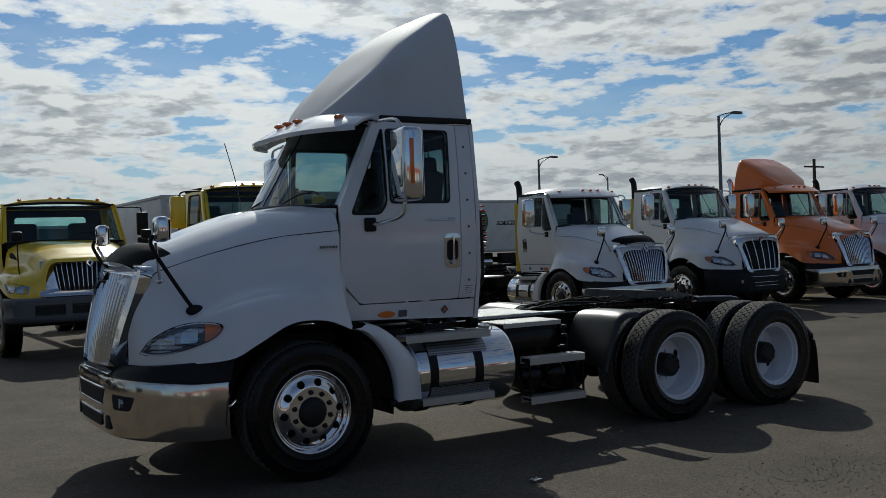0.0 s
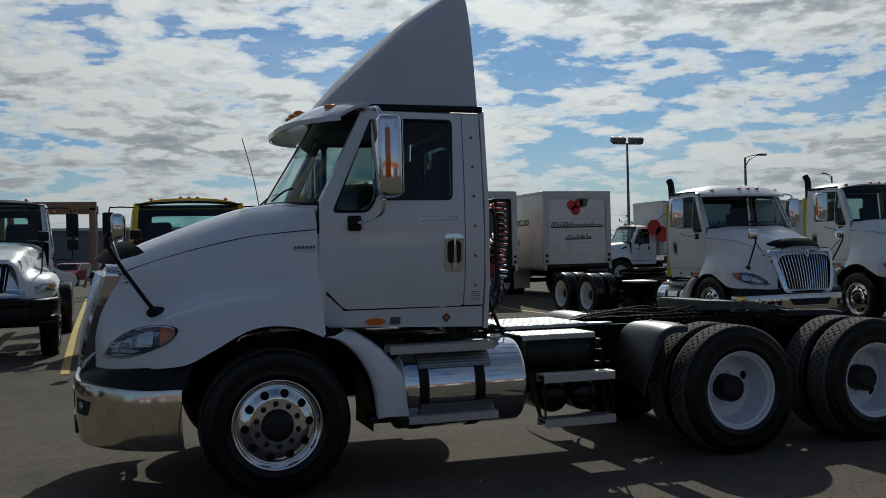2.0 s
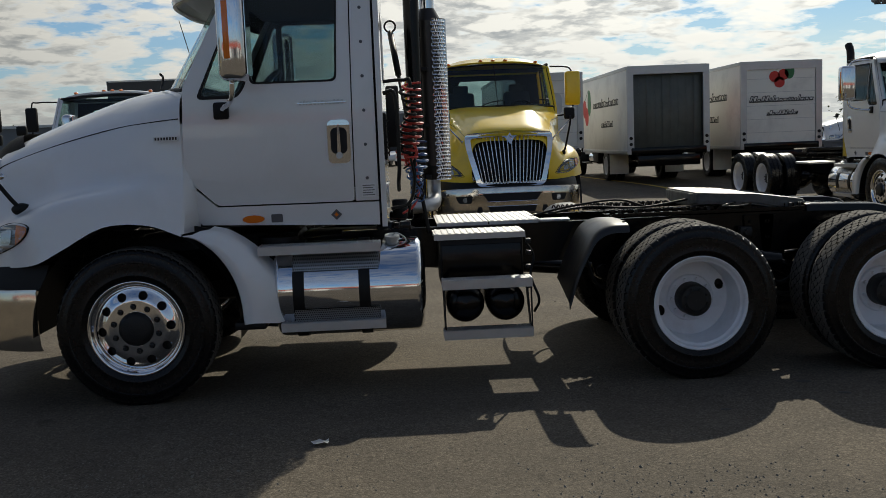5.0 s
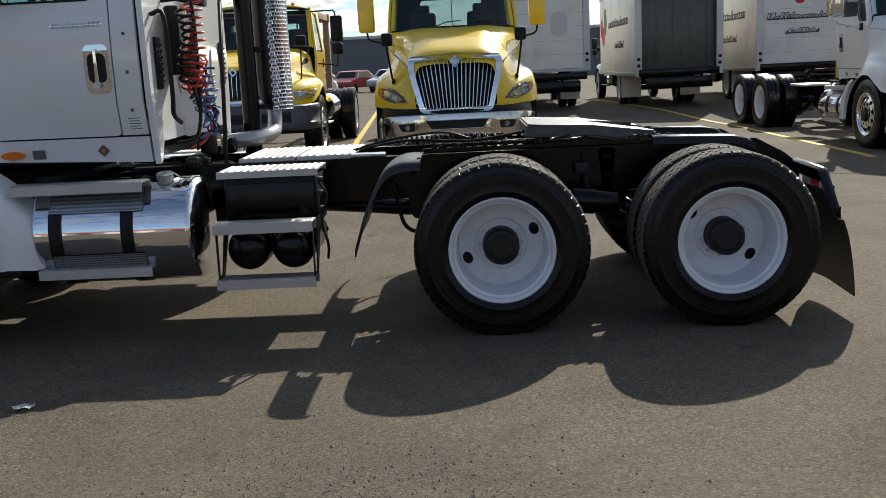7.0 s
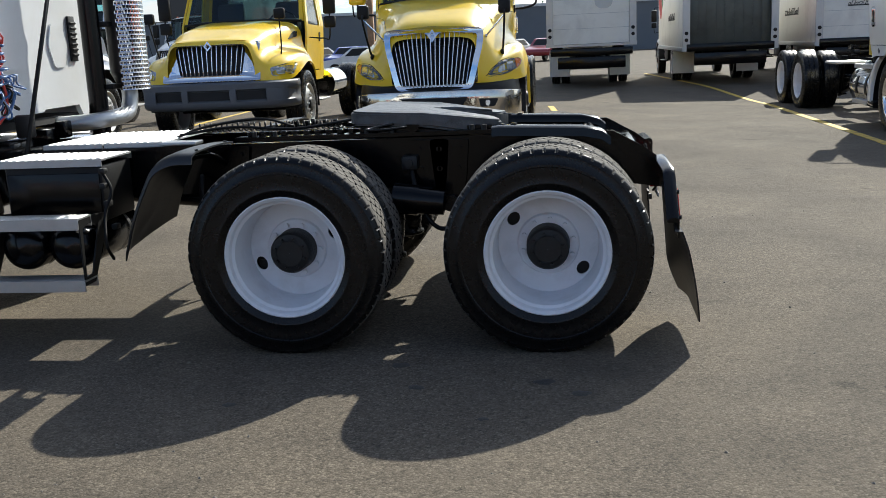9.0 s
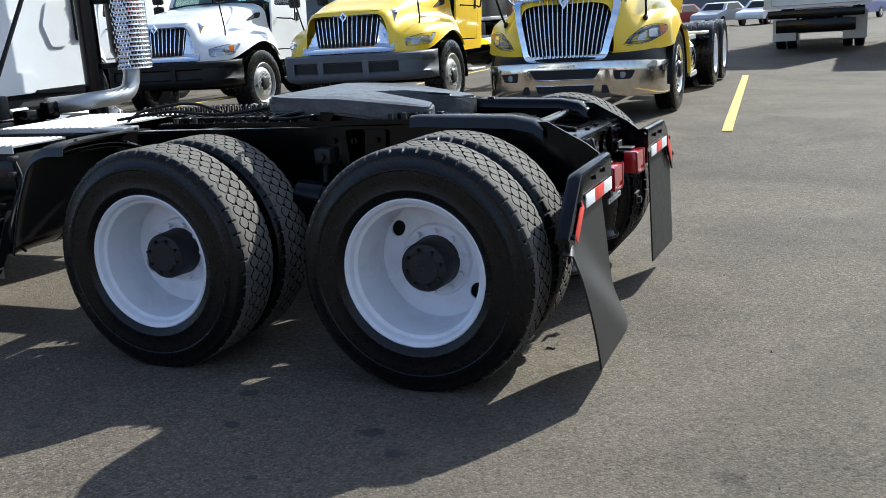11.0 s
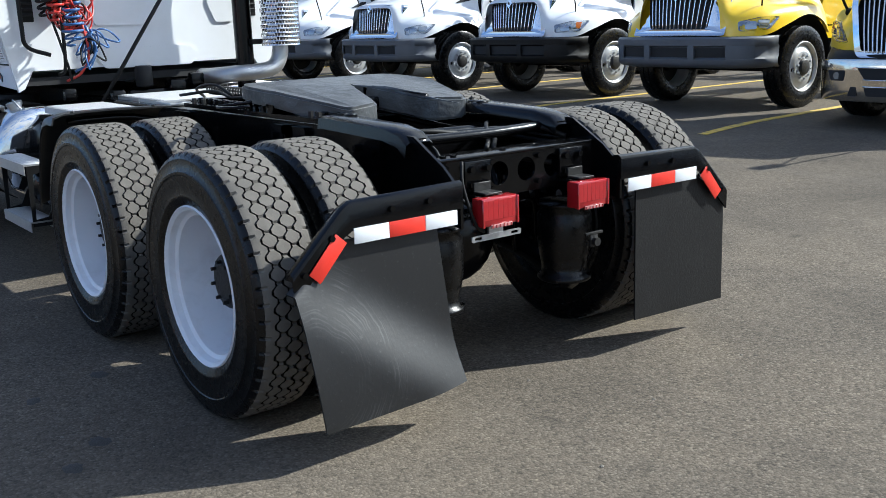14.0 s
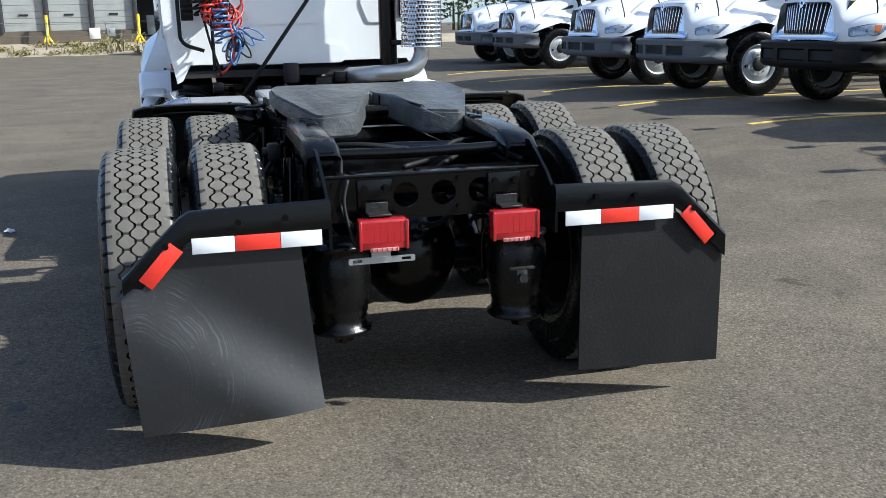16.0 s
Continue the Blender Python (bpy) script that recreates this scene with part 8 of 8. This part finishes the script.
def dock_building():
    T = thing("dock_building", "pale warehouse with white loading doors beyond a sandy verge", "building", pose(-50, -6.5, 0))
    b = B()
    box(b, (-6, -9.7, 3.5), (12, 26.6, 7.0))
    part("wall", b, M_DOORG, T, smooth=0)
    b = B()
    box(b, (-8, 8.6, 3.5), (8, 10.0, 7.0))
    box(b, (-2, 8.6, 5.4), (4, 10.0, 3.2))
    box(b, (-2, 13.8, 3.5), (4, 0.4, 7.0))
    box(b, (-2, 8.6, 0.4), (4, 10.0, 0.8))
    part("loading_bay", b, M_DARKDOCK, T, "dark open loading bay", smooth=0)
    b = B()
    box(b, (0.10, -9.7, 0.62), (0.20, 26.6, 1.24))
    part("dock_platform", b, M_PLATFORM, T)
    for k in range(10):
        y = -21.6 + 2.42 * k + 2.22
        b = B()
        prof = [(x, 1.25 + 0.36 * j + dz) for j in range(9) for dz, x in ((0.0, 0.05), (0.015, 0.08), (0.345, 0.08), (0.359, 0.05))]
        grid(b, [[Vector((0.0, yy, z)) if e else Vector((x, yy, z)) for x, z in prof] for yy, e in ((y - 1.06, 1), (y - 1.06, 0), (y + 1.06, 0), (y + 1.06, 1))])
        bmesh.ops.recalc_face_normals(b, faces=b.faces[:])
        d = part("dock_door", b, M_DOORG, T, "white sectional loading door, its shade put into the colour", smooth=0)
        b = B()
        box(b, (0.10, y, 2.15), (0.03, 0.5, 0.10))
        part("door_handle", b, M_DARK, d)
        # dark post added in place of the dark gap between two doors
        b = B()
        box(b, (0.14, y + 1.21, 2.9), (0.28, 0.24, 3.5), 0.02)
        part("door_gap_post", b, M_DARKDOCK, T)
    rng = random.Random(8)
    for k in range(7):
        b = B()
        box(b, (-1.2 - rng.uniform(0, 2), 4.4 + k * 1.2, 1.0 + rng.uniform(0.2, 0.5)), (0.8, rng.uniform(0.4, 0.9), rng.uniform(0.5, 1.4)), 0.03)
        part("crate", b, rng.choice((M_POLE, M_WALLG, M_PLATFORM)), T)


dock_building()


def guard_post(x, y, z):
    """Leaning yellow guard post on two feet."""
    T = thing("guard_post", "yellow steel guard post beside a loading door", "post", pose(x, y, z), "guard posts")
    b = B()
    cyl(b, (0, 0, 0), (-0.1, 0, 1.7), 0.09, seg=10)
    part("post", b, M_YELLOW, T)
    for s in (-1, 1):
        b = B()
        tube(b, [(0.05, s * 0.35, 0.0), (0.0, 0, 0.6)], 0.06, 6, 1)
        part("brace", b, M_YELLOW, T)


for y_ in (-15.0, -7.7, -2.75):
    guard_post(-49.2, y_, 0.42)


def yard_fence():
    T = thing("wire_fence", "low wire fence on leaning steel posts along the verge", "fence", pose(-46.2, 0, 0.15))
    rng = random.Random(6)
    ys = [-24 + 3.3 * k for k in range(9)]
    tops = []
    for y in ys:
        b = B()
        top = Vector((rng.uniform(-0.1, 0.1), y + rng.uniform(-0.5, 0.3), 1.55))
        tube(b, [(0, y, -0.2), top], 0.035, 6, 1)
        part("post", b, M_POLE, T)
        tops.append(top)
    for h in (1.0, 0.55):
        b = B()
        tube(b, [Vector((0, y + (t.y - y) * h, 1.55 * h)) for y, t in zip(ys, tops)], 0.014, 5, 1)
        part("wire", b, M_POLE, T)
    for y, z, m_, s_ in ((-4.95, 0.95, M_BOXW, 0.55), (-4.1, 1.0, M_ALUBOX, 0.42)):
        b = B()
        box(b, (0.06, y, z), (0.03, s_, s_ * 1.05), 0.008)
        part("blank_sign", b, m_, T, "small blank pale sign")


yard_fence()
medium_truck("small_truck", "small white truck parked beside the loading bay", pose(-41.6, -0.35, 0.0, 0, 0, 180), M_WHITE_B, "")


def verge():
    rng = random.Random(2)
    b = B()
    for k in range(85):
        cx, cy = -44.2 - rng.uniform(0, 3.4) ** 1.15, rng.uniform(-26, 12)
        big = 1.0 if rng.random() < 0.13 else 0.28
        for j in range(rng.randint(14, 40)):
            x, y = cx + rng.gauss(0, 0.22), cy + rng.gauss(0, 0.32)
            z = 0.10 * max(0.0, -43.6 - x)
            h = rng.uniform(0.25, 1.1) * big
            a = rng.uniform(0, 6.28)
            w = rng.uniform(0.02, 0.05)
            dx, dy = w * math.cos(a), w * math.sin(a)
            tip = Vector((x + rng.gauss(0, 0.16), y + rng.gauss(0, 0.16), z + h))
            v = [b.verts.new(p) for p in ((x - dx, y - dy, z - 0.02), (x + dx, y + dy, z - 0.02), tip)]
            b.faces.new(v)
            for q in (0.5, 0.75, 0.95):
                c = Vector((x, y, z)).lerp(tip, q)
                b.faces.new([b.verts.new(c + Vector((rng.gauss(0, 0.06), rng.gauss(0, 0.06), rng.gauss(0, 0.05)))) for _ in range(3)])
    ob = part("weeds", b, M_GRASS, None, smooth=0)
    tagged(ob, "sparse dry weeds along the yard's edge", "weeds", kind="stuff")
    b = B()
    rows = []
    for i in range(60):
        y = -36 + i * 1.0
        rows.append([Vector((x + 0.25 * math.sin(i * 0.9) + 0.15 * math.sin(i * 2.3), y, z + 0.03 * math.sin(i * 1.7 + x))) for x, z in ((-43.6, -0.06), (-44.6, 0.10), (-46.2, 0.24), (-48, 0.42), (-50.4, 0.62))])
    grid(b, rows)
    ob = part("verge", b, M_SAND, None)
    tagged(ob, "pale sandy earth verge with dry weeds", "verge", kind="structure")


verge()


def tree_line(cx, cy, ax, ay, n, hmin, hmax, seed, label):
    """Far woods: many small clumps of leaves over trunks."""
    rng = random.Random(seed)
    b = B()
    for k in range(n):
        t = rng.random()
        x, y = cx + ax * (t - 0.5), cy + ay * (t - 0.5)
        h = rng.uniform(hmin, hmax)
        cyl(b, (x, y, 0), (x, y, h * 0.5), 0.2, 0.1, 5)
        for j in range(170):
            u, v_ = rng.gauss(0, 1), rng.gauss(0, 1)
            p = Vector((x + u * h * 0.20, y + v_ * h * 0.20, h * rng.uniform(0.30, 0.98) - 0.06 * h * (u * u + v_ * v_)))
            r = h * rng.uniform(0.03, 0.06)
            q = [b.verts.new(p + Vector((rng.uniform(-1, 1), rng.uniform(-1, 1), rng.uniform(-0.7, 0.7))) * r) for _ in range(5)]
            for f in ((0, 1, 2), (2, 3, 4)):
                b.faces.new([q[i] for i in f])
    ob = part("woods", b, M_LEAF, None, smooth=0)
    tagged(ob, label, "trees", kind="stuff")


tree_line(-15, 130, 130, 6, 80, 4, 6.5, 3, "uneven line of far trees beyond the warehouse")
tree_line(120, 120, 160, -110, 70, 5, 8, 5, "uneven line of far trees on the horizon")
tree_line(-90, 60, 60, 90, 40, 6, 9, 6, "far trees beyond the parked row")

# small litter and patches on the asphalt


def litter(x, y, s, material, label):
    b = B()
    rng = random.Random(int(x * 100))
    rows = [[Vector((i * s * 0.3 + rng.uniform(-0.1, 0.1) * s, j * s * 0.25 + rng.uniform(-0.1, 0.1) * s, 0.006 + rng.uniform(0, 0.2) * s)) for j in range(4)] for i in range(4)]
    grid(b, rows)
    bmesh.ops.solidify(b, geom=b.faces[:], thickness=0.002)
    tagged(part("paper_scrap", b, material, None, at=pose(x, y, 0.002)), label, "litter")


litter(3.22, -2.21, 0.10, M_REFW, "crumpled white paper scrap on the asphalt")
litter(7.35, -0.55, 0.05, M_BOXIN, "dark scrap lying on the asphalt")


def gravel():
    rng = random.Random(9)
    b = B()
    for k in range(1500):
        if k < 700:
            x, y = rng.gauss(4.9, 0.55), rng.gauss(-3.35, 0.35)
        elif k < 1000:
            x, y = rng.gauss(2.4, 0.6), rng.gauss(-2.6, 0.3)
        else:
            x, y = rng.uniform(2, 14), rng.uniform(-6.5, 3.5)
        r = rng.uniform(0.003, 0.009) * (1.5 if rng.random() < 0.06 else 1)
        ring = [b.verts.new((x + r * rng.uniform(0.7, 1.2) * math.cos(a), y + r * rng.uniform(0.7, 1.2) * math.sin(a), 0.0005)) for a in (0.2, 1.5, 2.7, 4.0, 5.2)]
        tip = b.verts.new((x + rng.uniform(-0.3, 0.3) * r, y, r * rng.uniform(0.6, 1.0)))
        for i in range(5):
            b.faces.new((ring[i], ring[(i + 1) % 5], tip))
    tagged(part("gravel", b, M_GRIT, None, smooth=0), "loose grit and small stones on the asphalt", "gravel", kind="stuff")


gravel()


def oil_drip(x, y, r, seed):
    """A drip of oil soaked into the asphalt."""
    rng = random.Random(seed)
    b = B()
    n = 18
    edge = [r * rng.uniform(0.75, 1.15) for _ in range(n)]
    rows = [[Vector((k * e * math.cos(2 * math.pi * i / n) * 1.25, k * e * math.sin(2 * math.pi * i / n), h)) for i, e in enumerate(edge)] for k, h in ((1.0, 0.0005), (0.7, 0.003), (0.02, 0.0035))]
    grid(b, rows, True)
    bmesh.ops.recalc_face_normals(b, faces=b.faces[:])
    tagged(part("oil_stain", b, M_OIL, None, at=pose(x, y, 0.0005), smooth=60), "dark oil drip soaked into the asphalt", "oil stain", "oil drips", "structure")


M_OIL = mat("oil_soaked", (0.050, 0.046, 0.042), 0.7, spec=0.25, var=0.3, vscale=40, bump=0.4, bscale=120)
for k_, (x_, y_, r_) in enumerate(((6.282, -1.365, 0.055), (6.406, -1.676, 0.045), (6.985, -1.605, 0.055), (7.148, -1.747, 0.05), (6.74, -2.05, 0.03), (5.6, -1.9, 0.04))):
    oil_drip(x_, y_, r_ * 0.72, k_ + 3)
